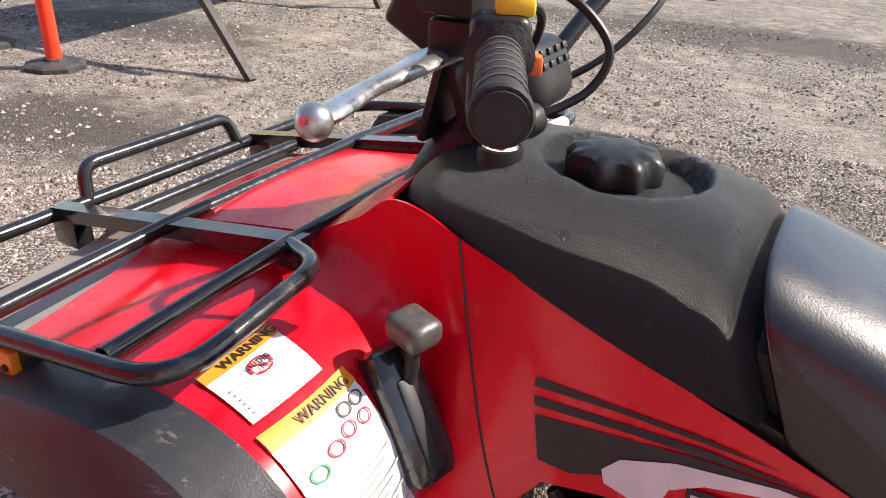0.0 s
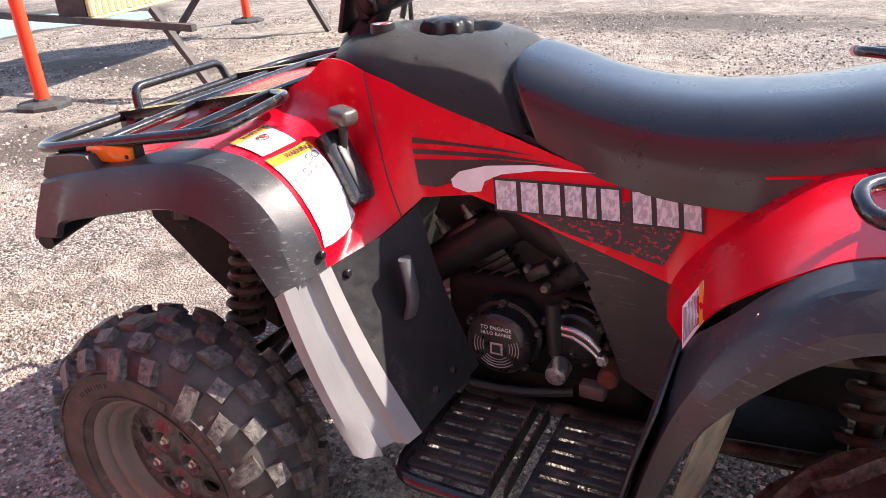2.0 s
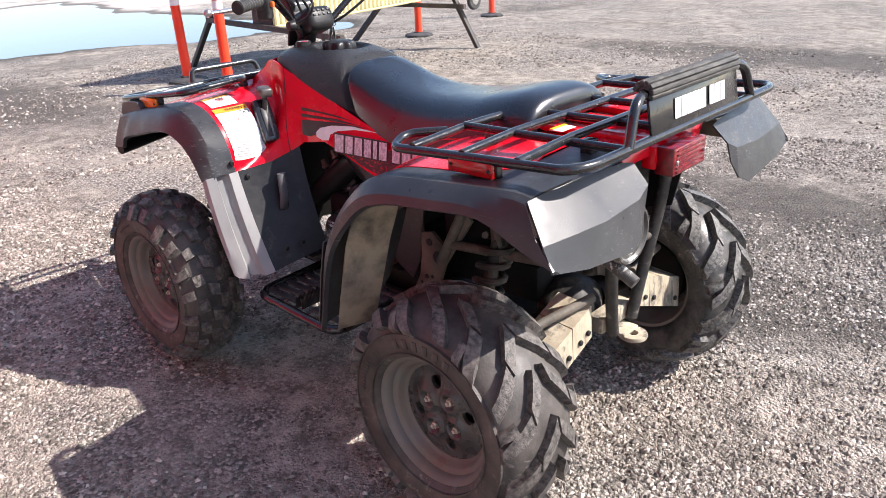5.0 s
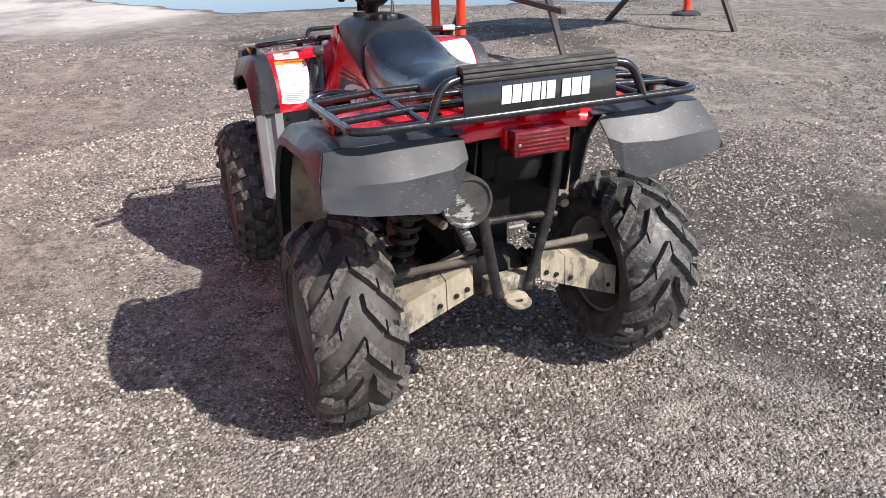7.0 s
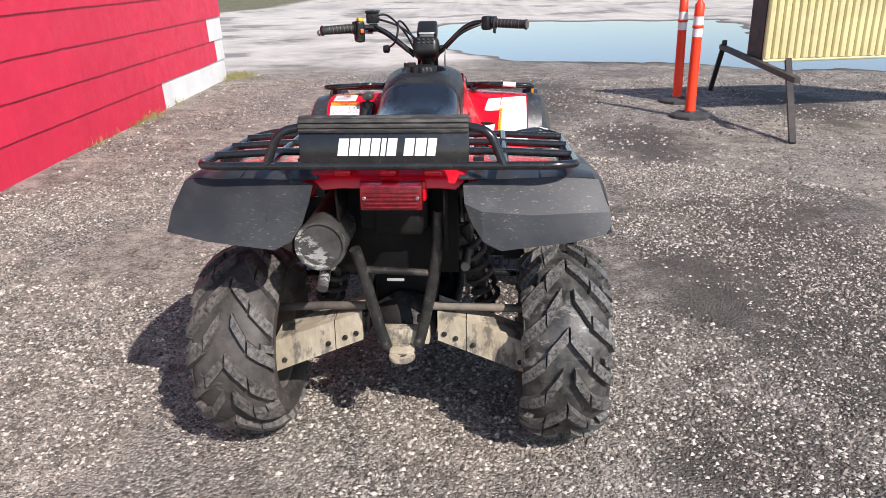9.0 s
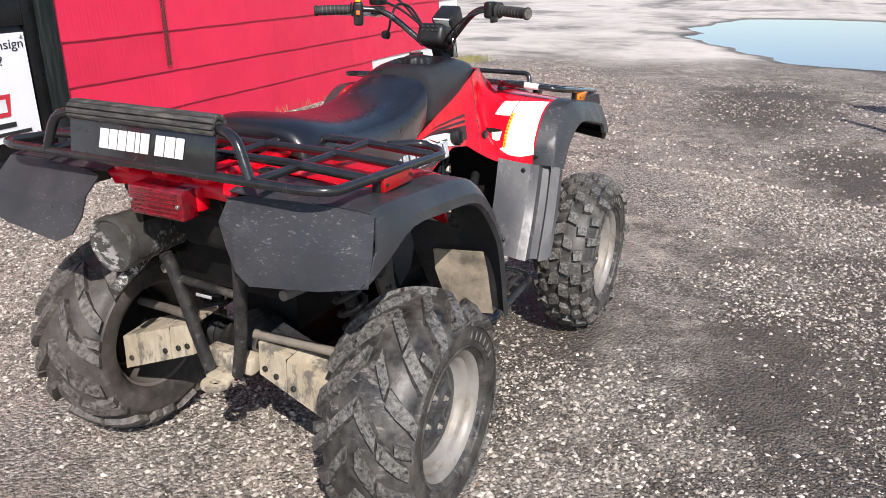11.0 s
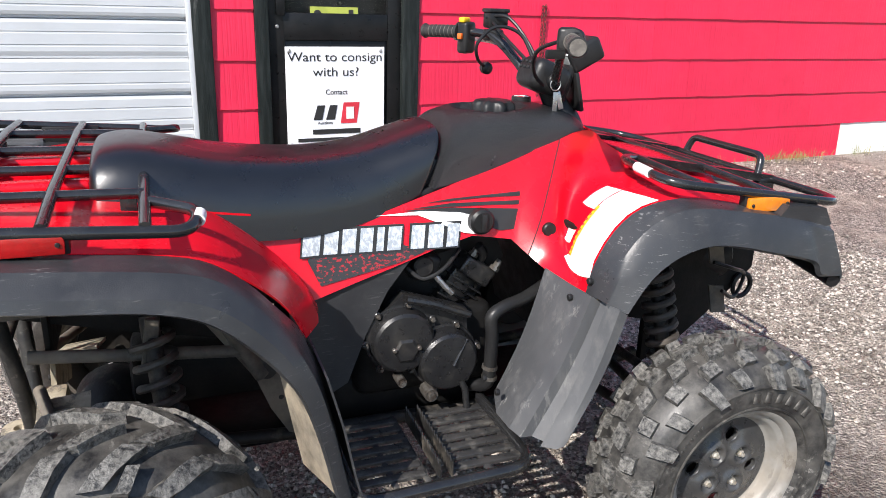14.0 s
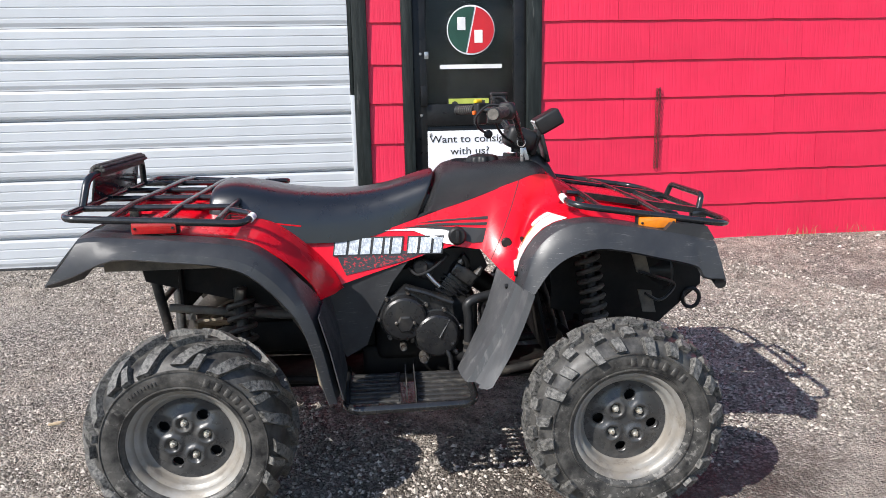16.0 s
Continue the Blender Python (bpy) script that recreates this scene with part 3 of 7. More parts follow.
def siding_material(name, a, b):
    m = material(name, a, 0.5, second=b, scale=2.5, fine=0.0, dust=tuple(c * 0.75 + 0.05 for c in a), dust_scale=6, dust_mix=(0.55, 0.9), dust_amount=0.4, random_tint=0.05)
    n, l = m.node_tree.nodes, m.node_tree.links
    p = n["Principled BSDF"]
    co = n.new("ShaderNodeTexCoord")
    mp = n.new("ShaderNodeMapping")
    mp.inputs["Scale"].default_value = (34, 1, 0.7)
    t = n.new("ShaderNodeTexNoise")
    t.inputs["Scale"].default_value = 1.6
    t.inputs["Detail"].default_value = 3.0
    r = n.new("ShaderNodeMapRange")
    r.inputs["From Min"].default_value, r.inputs["From Max"].default_value = 0.35, 0.55
    bp = n.new("ShaderNodeBump")
    bp.inputs["Strength"].default_value = 0.25
    bp.inputs["Distance"].default_value = 0.004
    l.new(co.outputs["Object"], mp.inputs["Vector"])
    l.new(mp.outputs["Vector"], t.inputs["Vector"])
    l.new(t.outputs["Fac"], r.inputs["Value"])
    l.new(r.outputs["Result"], bp.inputs["Height"])
    l.new(bp.outputs["Normal"], p.inputs["Normal"])
    return m


SIDING_RED = siding_material("red_painted_shingle", (0.66, 0.016, 0.06), (0.6, 0.013, 0.052))
SIDING_WHITE = siding_material("white_painted_shingle", (0.75, 0.74, 0.71), (0.66, 0.65, 0.62))
JAMB = material("weathered_dark_green_wood", (0.008, 0.011, 0.0105), 0.6, spec=0.2, second=(0.02, 0.025, 0.024), scale=7, fine=0.6, grain_scale=40, stretch=(6, 6, 0.6), dust=(0.2, 0.2, 0.19), dust_scale=3, dust_mix=(0.6, 0.72), dust_amount=0.5)
GARAGE = material("white_garage_door", (0.49, 0.51, 0.53), 0.4, second=(0.45, 0.47, 0.485), scale=2, fine=0.04, grain_scale=200, dust=(0.5, 0.49, 0.46), dust_scale=3, dust_mix=(0.55, 0.85), dust_amount=0.3)
DOOR_BLACK = material("black_door_paint", (0.006, 0.0065, 0.007), 0.35, spec=0.25, second=(0.012, 0.012, 0.0125), scale=8, fine=0.1, grain_scale=90)
SIGN_WHITE = material("white_sign_board", (0.78, 0.78, 0.8), 0.35, second=(0.75, 0.75, 0.77), scale=4)
CONCRETE = material("wall_plain", (0.4, 0.38, 0.36), 0.9, fine=0.2)
GLASS = bpy.data.materials.new("door_glass")
GLASS.use_nodes = True
_g = GLASS.node_tree.nodes["Principled BSDF"]
_g.inputs["Base Color"].default_value = (0.9, 0.93, 0.92, 1)
_g.inputs["Roughness"].default_value = 0.02
_g.inputs["Transmission Weight"].default_value = 1.0
_g.inputs["IOR"].default_value = 1.16
EMBLEM_GREEN = material("dark_green_emblem", (0.012, 0.06, 0.04), 0.5)
EMBLEM_RED = material("red_emblem", (0.5, 0.012, 0.02), 0.5)
COURSES = [0.03, 0.345, 0.61, 0.893, 1.186, 1.46, 1.75, 2.035, 2.32, 2.6, 2.88, 3.16]


def board(x0, x1, z0, z1, seed):
    """One shingle panel: thin, proud and wavy along its lower edge."""
    rng = random.Random(seed)
    bm = bmesh.new()
    n = max(2, int((x1 - x0) / 0.12))
    rings = []
    for i in range(n + 1):
        x = x0 + (x1 - x0) * i / n
        w = rng.uniform(-0.003, 0.003)
        rings.append([(x, -0.016, z0 + w), (x, -0.002, z1 + 0.01), (x, 0.008, z1 + 0.01), (x, -0.004, z0 + w)])
    return loft(rings, bm=bm)


def wall_run(name, x0, x1, label, white=None):
    """A stretch of wall with its shingle panels as pieces."""
    bm = bmesh.new()
    box((x1 - x0, 0.14, 3.5), ((x0 + x1) / 2, 0.08, 1.65), 0, bm)
    wall = link(name, bm, SIDING_RED, smooth=False)
    wall.matrix_basis = WALL_TURN
    tagged(wall, label, "wall", kind="structure")
    rng = random.Random(name)
    for c in range(len(COURSES) - 1):
        x = x0
        first = True
        while x < x1 - 0.01:
            w = min(x1 - x, rng.uniform(0.4, 1.2) if first else 1.22)
            first = False
            cut = white(c) if white else None
            if cut is not None and x < cut < x + w:
                w = cut - x
            elif x1 - x - w < 0.12:
                w = x1 - x
            mat = SIDING_WHITE if cut is not None and x >= cut - 0.01 else SIDING_RED
            part("shingle_panel", board(x + 0.001, x + w - 0.001, COURSES[c], COURSES[c + 1], rng.random()), mat, wall, smooth=False)
            x += w
    return wall


def build_building():
    edge = {0: 5.12, 1: 7.15, 2: 6.9}
    wall_run("wall_south", 1.125, 7.5, "red painted wall of wide grooved shingle panels", lambda c: edge.get(c))
    wall_run("wall_pier", -0.15, 0.094, "narrow red shingled pier between two doors")
    for name, size, centre in (("wall_east", (0.14, 6.0, 3.5), (7.43, 3.15, 1.65)), ("wall_north", (11.0, 0.14, 3.5), (2.0, 6.2, 1.65)),
                               ("wall_west", (0.14, 6.2, 3.5), (-3.55, 3.1, 1.65)), ("wall_end", (0.36, 0.14, 3.5), (-3.32, 0.08, 1.65)),
                               ("wall_lintel", (4.28, 0.14, 1.2), (-1.015, 0.08, 2.8))):
        o = link(name, box(size, centre, 0), SIDING_RED if name != "wall_north" else CONCRETE, smooth=False)
        o.matrix_basis = WALL_TURN
        tagged(o, "plain painted building wall", "wall", kind="structure")
    roof = link("ceiling", box((11.6, 6.8, 0.12), (2.0, 3.1, 3.46), 0.01), CONCRETE, smooth=False)
    roof.matrix_basis = WALL_TURN
    tagged(roof, "flat roof slab over the building", "roof", kind="structure")
    inside = link("floor", box((10.9, 6.1, 0.06), (2.0, 3.15, -0.02), 0), CONCRETE, smooth=False)
    inside.matrix_basis = WALL_TURN
    tagged(inside, "bare concrete floor inside the building", "floor", kind="structure")
    # door casing boards
    for nm, x0, x1, y0 in (("trim_garage", -0.255, -0.15, -0.035), ("trim_door_a", 0.094, 0.175, -0.03), ("trim_door_b", 1.015, 1.125, -0.03), ("trim_garage_b", -3.16, -3.06, -0.035)):
        o = link(nm, box((x1 - x0, 0.17, 2.3), ((x0 + x1) / 2, y0 + 0.085, 1.1), 0.006), JAMB)
        o.matrix_basis = WALL_TURN
        tagged(o, "weathered dark green wooden door casing", "trim", kind="structure")
    o = link("trim_head", box((3.9, 0.16, 0.1), (-1.02, 0.05, 2.2), 0.006), JAMB)
    o.matrix_basis = WALL_TURN
    tagged(o, "dark wooden head casing above the doors", "trim", kind="structure")
    build_garage()
    build_door()


def build_garage():
    root = thing("garage_door", "closed white ribbed sectional garage door", "garage door", WALL_TURN)
    pitch = 0.2065
    for i in range(11):
        z0 = 0.085 + pitch * i
        x0, x1 = -3.06, -0.285
        deep = 0.03 if i % 2 else 0.009
        prof = [(deep, z0), (deep, z0 + 0.01), (0.006, z0 + 0.018), (0.0, z0 + 0.035), (0.0, z0 + 0.06), (0.003, z0 + 0.063), (0.003, z0 + 0.069), (0.0, z0 + 0.072), (0.0, z0 + 0.128), (0.003, z0 + 0.131), (0.003, z0 + 0.137), (0.0, z0 + 0.14),
                (0.0, z0 + pitch - 0.022), (0.006, z0 + pitch - 0.01), (0.009 if i % 2 else 0.03, z0 + pitch - 0.004), (0.05, z0 + pitch), (0.05, z0)]
        part("rib_panel", loft([[(x, y, zz) for y, zz in prof] for x in (x0, x1)]), GARAGE, root, smooth=False)
    part("bottom_seal", box((2.77, 0.05, 0.05), (-1.67, 0.03, 0.06), 0.008), BLACK_PLASTIC, root, "black rubber bottom seal")
    part("side_seal", box((0.03, 0.02, 1.3), (-0.27, -0.012, 0.6), 0.003), GARAGE, root, "white side weatherstrip")
    part("side_seal", box((0.022, 0.02, 1.0), (-0.268, 0.004, 1.72), 0.003), JAMB, root, "dark side weatherstrip")


def build_door():
    root = thing("storm_door", "black storm door with a glass upper pane and a sign fixed below", "door", WALL_TURN)
    y = 0.03
    x0, x1 = 0.175, 1.015
    part("stile", box((0.1, 0.04, 2.2), (x0 + 0.05, y, 1.06), 0.006), DOOR_BLACK, root)
    part("stile", box((0.09, 0.04, 2.2), (x1 - 0.045, y, 1.06), 0.006), DOOR_BLACK, root)
    for z, h in ((0.12, 0.26), (1.09, 0.16), (2.1, 0.14)):
        part("rail", box((x1 - x0 - 0.18, 0.04, h), ((x0 + x1) / 2, y, z), 0.006), DOOR_BLACK, root)
    part("lower_panel", box((x1 - x0 - 0.17, 0.015, 0.8), ((x0 + x1) / 2, y + 0.004, 0.64), 0.003), DOOR_BLACK, root)
    pane = part("pane", box((x1 - x0 - 0.17, 0.006, 0.9), ((x0 + x1) / 2, y, 1.6), 0), GLASS, root, "dark glass upper pane", smooth=False)
    pane.visible_shadow = False
    part("inner_door", box((x1 - x0, 0.04, 2.2), ((x0 + x1) / 2, y + 0.12, 1.06), 0.004), DOOR_BLACK, root)
    part("latch_box", box((0.05, 0.03, 0.15), (x0 + 0.075, y - 0.03, 1.23), 0.005), DOOR_BLACK, root, "black latch box")
    part("latch_plate", box((0.03, 0.012, 0.05), (x0 + 0.1, y - 0.024, 1.52), 0.003), ALU, root, "grey metal plate")
    for z in (1.09, 1.53):
        part("screw", disc(0.011, 0.012, (x0 + 0.055, y - 0.022, z)), ALU, root)
    lime = part("glass_sticker", box((0.3, 0.003, 0.075), (0.585, y - 0.006, 1.17), 0), material("lime_sticker", (0.4, 0.45, 0.08), 0.4), root, "lime yellow sticker with dark print on the glass", smooth=False)
    part("sticker_print", disc(0.024, 0.002, (0.48, y - 0.0085, 1.165), "y", 18, 0.0005), LABEL_BLACK, lime)
    part("sticker_print", box((0.11, 0.002, 0.014), (0.64, y - 0.0085, 1.15), 0, m=Matrix.Rotation(radians(-8), 4, "Y")), LABEL_BLACK, lime, smooth=False)
    part("sticker_print", box((0.03, 0.002, 0.03), (0.69, y - 0.0085, 1.178), 0), LABEL_BLACK, lime, smooth=False)
    # round two-colour emblem on the glass
    cx, cz, r = 0.607, 1.695, 0.176
    bm = disc(r, 0.003, (cx, y - 0.006, cz), "y", 40, 0.001)
    part("emblem_ring", bm, DECAL_WHITE, root, "white emblem ring")
    for sgn, mat_ in ((-1, EMBLEM_GREEN), (1, EMBLEM_RED)):
        pts = []
        lean = radians(12)
        for k in range(19):
            a = math.pi / 2 + math.pi * k / 18 if sgn < 0 else -math.pi / 2 + math.pi * k / 18
            a -= lean
            pts.append((cx + (r - 0.012) * math.cos(a) + 0.006 * sgn, y - 0.0085, cz + (r - 0.012) * math.sin(a)))
        part("emblem_half", plate(pts, (0, -0.002, 0)), mat_, root, smooth=False)
    for dx, dz in ((-0.07, 0.045), (0.055, -0.045)):
        part("emblem_mark", box((0.06, 0.003, 0.09), (cx + dx, y - 0.012, cz + dz), 0.001), DECAL_WHITE, root, smooth=False)
    part("web_line", box((0.46, 0.002, 0.03), (0.605, y - 0.006, 1.437), 0), DECAL_WHITE, root, "white line of lettering", smooth=False)
    build_sign(y)


def build_sign(y):
    root = thing("notice_board", "white consignment notice fixed to the black door", "sign", WALL_TURN)
    ys = y - 0.028
    part("panel", box((0.63, 0.006, 0.62), (0.585, ys, 0.665), 0.001), SIGN_WHITE, root, smooth=False)
    turn = Matrix.Rotation(radians(90), 4, "X")

    def words(s, size, x, z, wide=1.0, lean=0.0):
        m = Matrix.Translation((x, ys - 0.005, z)) @ turn @ Matrix.Diagonal((wide, 1, 1, 1)) @ Matrix.Shear("XZ", 4, (0, 0))
        return text_mesh(s, size, 0.0008, m, "lettering", LABEL_BLACK, root)

    words("Want to consign", 0.077, 0.585, 0.912, 1.16)
    words("with us?", 0.077, 0.585, 0.822, 1.18)
    words("Contact", 0.045, 0.585, 0.7, 0.95)
    bm = bmesh.new()
    for dx in (-0.115, -0.035):
        merge(bm, plate([(0.585 + dx - 0.035, ys - 0.004, 0.53), (0.585 + dx + 0.022, ys - 0.004, 0.53), (0.585 + dx + 0.04, ys - 0.004, 0.62), (0.585 + dx - 0.008, ys - 0.004, 0.62)], (0, -0.002, 0)))
    part("logo_mark", bm, LABEL_BLACK, root, smooth=False)
    part("logo_block", plate([(0.61, ys - 0.004, 0.505), (0.715, ys - 0.004, 0.505), (0.735, ys - 0.004, 0.635), (0.63, ys - 0.004, 0.635)], (0, -0.002, 0)), LABEL_RED, root, "dark red logo block", smooth=False)
    part("logo_mark", box((0.05, 0.003, 0.075), (0.672, ys - 0.0075, 0.57), 0), DECAL_WHITE, root, smooth=False)
    words("Auctions", 0.027, 0.51, 0.51)
    part("number_bar", box((0.31, 0.003, 0.03), (0.585, ys - 0.005, 0.455), 0), LABEL_BLACK, root, smooth=False)
    part("address_bar", box((0.5, 0.003, 0.022), (0.585, ys - 0.005, 0.405), 0), LABEL_BLACK, root, smooth=False)
    for x in (0.295, 0.875):
        for z in (0.95, 0.38):
            part("screw", disc(0.011, 0.008, (x, ys - 0.006, z)), ALU, root)


build_building()


def build_chain():
    root = thing("wall_chain", "rusty steel chain hanging down the red wall", "chain", WALL_TURN @ Matrix.Translation((2.03, -0.03, 0)))
    rust = material("rusty_chain", (0.12, 0.04, 0.03), 0.7, metal=0.4, second=(0.05, 0.02, 0.02), scale=60)
    z, k = 0.66, 0
    while z < 1.24:
        for dx in (-0.012, 0.012):
            ang = (0 if k % 2 else math.pi / 2) + 0.4
            pts = []
            for i in range(14):
                a = 2 * math.pi * i / 14
                u, v = 0.008 * math.cos(a), 0.015 * math.sin(a)
                pts.append((dx + u * math.cos(ang), u * math.sin(ang), z + v + (0.006 if dx > 0 else 0)))
            part("chain_link", tube(pts, 0.0025, 6, closed=True), rust, root)
        z += 0.024
        k += 1
    part("nail", tube([(0, 0.03, 1.245), (0, -0.03, 1.245)], 0.004, 6), rust, root)


build_chain()


def build_grass():
    rng = np.random.default_rng(8)
    g = material("dry_grass", (0.3, 0.27, 0.1), 0.8, second=(0.14, 0.17, 0.05), scale=4)
    verts, faces = [], []
    clumps = [(2.95, 8), (3.3, 22), (3.7, 14), (4.2, 60), (4.5, 90), (4.75, 55), (7.4, 160), (7.65, 280), (7.9, 240), (5.4, 30), (8.2, 90)]
    for cx, count in clumps:
        for _ in range(count):
            x = cx + rng.normal(0, 0.1)
            y = 2.98 + 0.05 * (x - 0.6) - abs(rng.normal(0, 0.06)) - 0.02 if x < 7.4 else 3.25 + rng.normal(0, 0.12)
            z = ground_z(x, y)
            h, a, w = rng.uniform(0.03, 0.1), rng.uniform(0, 6.28), rng.uniform(0.001, 0.0025)
            lx, ly = rng.normal(0, 0.03), rng.normal(-0.01, 0.03)
            k = len(verts)
            c, s = math.cos(a) * w, math.sin(a) * w
            verts += [(x - c, y - s, z - 0.01), (x + c, y + s, z - 0.01), (x + lx * 0.5 + c, y + ly * 0.5 + s, z + h * 0.6), (x + lx * 0.5 - c, y + ly * 0.5 - s, z + h * 0.6), (x + lx, y + ly, z + h)]
            faces += [(k, k + 1, k + 2, k + 3), (k + 3, k + 2, k + 4)]
    me = bpy.data.meshes.new("grass")
    me.from_pydata(verts, [], faces)
    me.materials.append(g)
    tagged(new("grass", me), "dry yellow grass tufts along the wall base", "grass", kind="stuff")


build_grass()

# ---- yard things: delineator posts and a folding sign trailer ----
ORANGE = material("orange_post_plastic", (0.9, 0.05, 0.012), 0.45, second=(0.8, 0.042, 0.01), scale=6, fine=0.05)
BAND = material("white_reflective_band", (0.78, 0.77, 0.75), 0.3, second=(0.7, 0.69, 0.67), scale=20)
BASE_RUBBER = material("black_rubber_base", (0.03, 0.03, 0.03), 0.75, second=(0.06, 0.058, 0.055), scale=9, fine=0.2)


def build_delineator(x, y, lean, label):
    z = ground_z(x, y)
    root = thing("delineator_post", label, "delineator post", pose(x, y, z - 0.006, lean[0], lean[1], random.uniform(0, 90)), "delineator posts")
    part("base", revolve([(0, 0), (0.2, 0), (0.2, 0.035), (0.17, 0.05), (0.075, 0.06), (0.07, 0.075), (0, 0.075)], 8, "z"), BASE_RUBBER, root, "black octagonal rubber base", smooth=False)
    part("tube", revolve([(0, 0.07), (0.054, 0.07), (0.05, 0.12), (0.047, 0.78), (0.0, 0.78)], 20, "z"), ORANGE, root)
    part("band", revolve([(0, 0.781), (0.0475, 0.781), (0.0475, 0.86), (0, 0.86)], 20, "z"), BAND, root, "white reflective band")
    part("collar", revolve([(0, 0.861), (0.047, 0.861), (0.0535, 0.868), (0.0535, 0.882), (0.047, 0.889), (0, 0.889)], 20, "z"), ORANGE, root)
    part("band", revolve([(0, 0.89), (0.047, 0.89), (0.047, 0.97), (0, 0.97)], 20, "z"), BAND, root, "white reflective band")
    part("tip", revolve([(0, 0.971), (0.046, 0.971), (0.045, 1.08), (0.03, 1.1), (0.02, 1.12), (0, 1.125)], 20, "z"), ORANGE, root)


build_delineator(4.8, -2.27, (0, 0), "orange delineator post with white bands on a rubber base")
build_delineator(5.73, -2.36, (0, 0.8), "orange delineator post with white bands on a rubber base")
build_delineator(6.1, -6.2, (0, 0), "distant orange delineator post on a rubber base")
build_delineator(6.9, -8.8, (0, 0), "distant orange delineator post on a rubber base")
TRAILER = material("dark_painted_steel", (0.03, 0.026, 0.025), 0.6, second=(0.06, 0.045, 0.04), scale=6, fine=0.15, dust=(0.2, 0.17, 0.15), dust_scale=5, dust_amount=0.4)
CORRUGATED = material("faded_yellow_corrugated_sheet", (0.62, 0.55, 0.28), 0.5, second=(0.5, 0.44, 0.22), scale=3, dust=(0.3, 0.27, 0.2), dust_scale=2, dust_mix=(0.5, 0.8), dust_amount=0.5)


def build_sign_stand():
    root = thing("portable_sign", "portable sign with faded yellow corrugated face on dark steel legs", "sign stand")
    a, b = Vector((4.9, -2.95, 0)), Vector((5.45, -5.6, 0))
    d = (b - a).normalized()
    nrm = Vector((d.y, -d.x, 0))
    if nrm.x > 0:
        nrm = -nrm
    back = -nrm * 0.26
    lo, hi = 0.52, 1.75
    part("cabinet", plate([a + back * 0.15 + Vector((0, 0, lo)), b + back * 0.15 + Vector((0, 0, lo)), b + back * 0.15 + Vector((0, 0, hi)), a + back * 0.15 + Vector((0, 0, hi))], back), TRAILER, root, "dark steel sign cabinet", smooth=False)
    n = 34
    for i in range(n):
        p0, p1 = a.lerp(b, (i + 0.04) / n), a.lerp(b, (i + 0.96) / n)
        w = (p1 - p0)
        prof = [p0, p0 + w * 0.2 + nrm * 0.016, p0 + w * 0.65 + nrm * 0.016, p1]
        part("corrugation", loft([[q + Vector((0, 0, z)) for q in prof] + [p1 + back * 0.1 + Vector((0, 0, z)), p0 + back * 0.1 + Vector((0, 0, z))] for z in (lo + 0.03, hi - 0.03)]), CORRUGATED, root, smooth=False)
    for z in (lo + 0.012, hi - 0.012):
        part("edge_rail", tube([a + Vector((0, 0, z)), b + Vector((0, 0, z))], 0.016, 8), CORRUGATED, root)

    def bar(name, p, q, s=0.03):
        p, q = Vector(p), Vector(q)
        part(name, tube([p, q], s * 1.2, 4), TRAILER, root, smooth=False)

    bar("crossbar", (3.75, -2.86, 0.5), (6.05, -2.88, 0.56))
    bar("leg", (3.59, -2.83, ground_z(3.59, -2.83)), (4.2, -2.93, 0.62))
    bar("leg", (6.75, -3.0, ground_z(6.75, -3.0)), (5.95, -2.88, 0.62))
    bar("crossbar", (4.55, -5.45, 0.5), (6.1, -5.3, 0.5))
    bar("leg", (4.5, -5.62, ground_z(4.5, -5.62)), (4.75, -5.46, 0.62))
    bar("leg", (6.15, -4.95, ground_z(6.15, -4.95)), (5.75, -5.32, 0.62))
    bar("post", (4.98, -3.0, 0.5), (4.98, -3.0, 0.7))
    w = part("caster_wheel", revolve([(0.03, -0.025), (0.1, -0.025), (0.115, -0.012), (0.115, 0.012), (0.1, 0.025), (0.03, 0.025)], 24, "x", (4.55, -5.62, 0.56), closed=True), BASE_RUBBER, root, "small rubber caster wheel")
    part("hub", disc(0.055, 0.06, (4.55, -5.62, 0.56), "x"), ALU, w)


build_sign_stand()


def build_picket_fence():
    """White picket fence with a cream post at the far side of the lot."""
    cream = material("cream_painted_wood", (0.7, 0.66, 0.52), 0.6, second=(0.6, 0.56, 0.44), scale=3)
    white = material("white_painted_picket", (0.75, 0.75, 0.73), 0.6, second=(0.65, 0.65, 0.63), scale=4)
    root = thing("picket_fence", "white wooden picket fence beside a cream post", "fence", Matrix.Translation((28.0, 13.75, -0.12)))
    part("post", box((0.36, 0.36, 1.5), (-0.85, -0.2, 0.75), 0.02), cream, root, "thick cream painted post")
    part("post_base", box((0.5, 0.5, 0.14), (-0.85, -0.2, 0.07), 0.02), cream, root)
    for z in (0.3, 0.85):
        part("rail", box((4.6, 0.05, 0.1), (2.2, 0.05, z), 0.01), white, root)
    for i in range(22):
        x = 0.05 + 0.2 * i
        outline = [(x - 0.06, 0, 0.08), (x + 0.06, 0, 0.08), (x + 0.06, 0, 1.1), (x, 0, 1.18), (x - 0.06, 0, 1.1)]
        part("picket", plate(outline, (0, 0.022, 0)), white, root, smooth=False)


build_picket_fence()


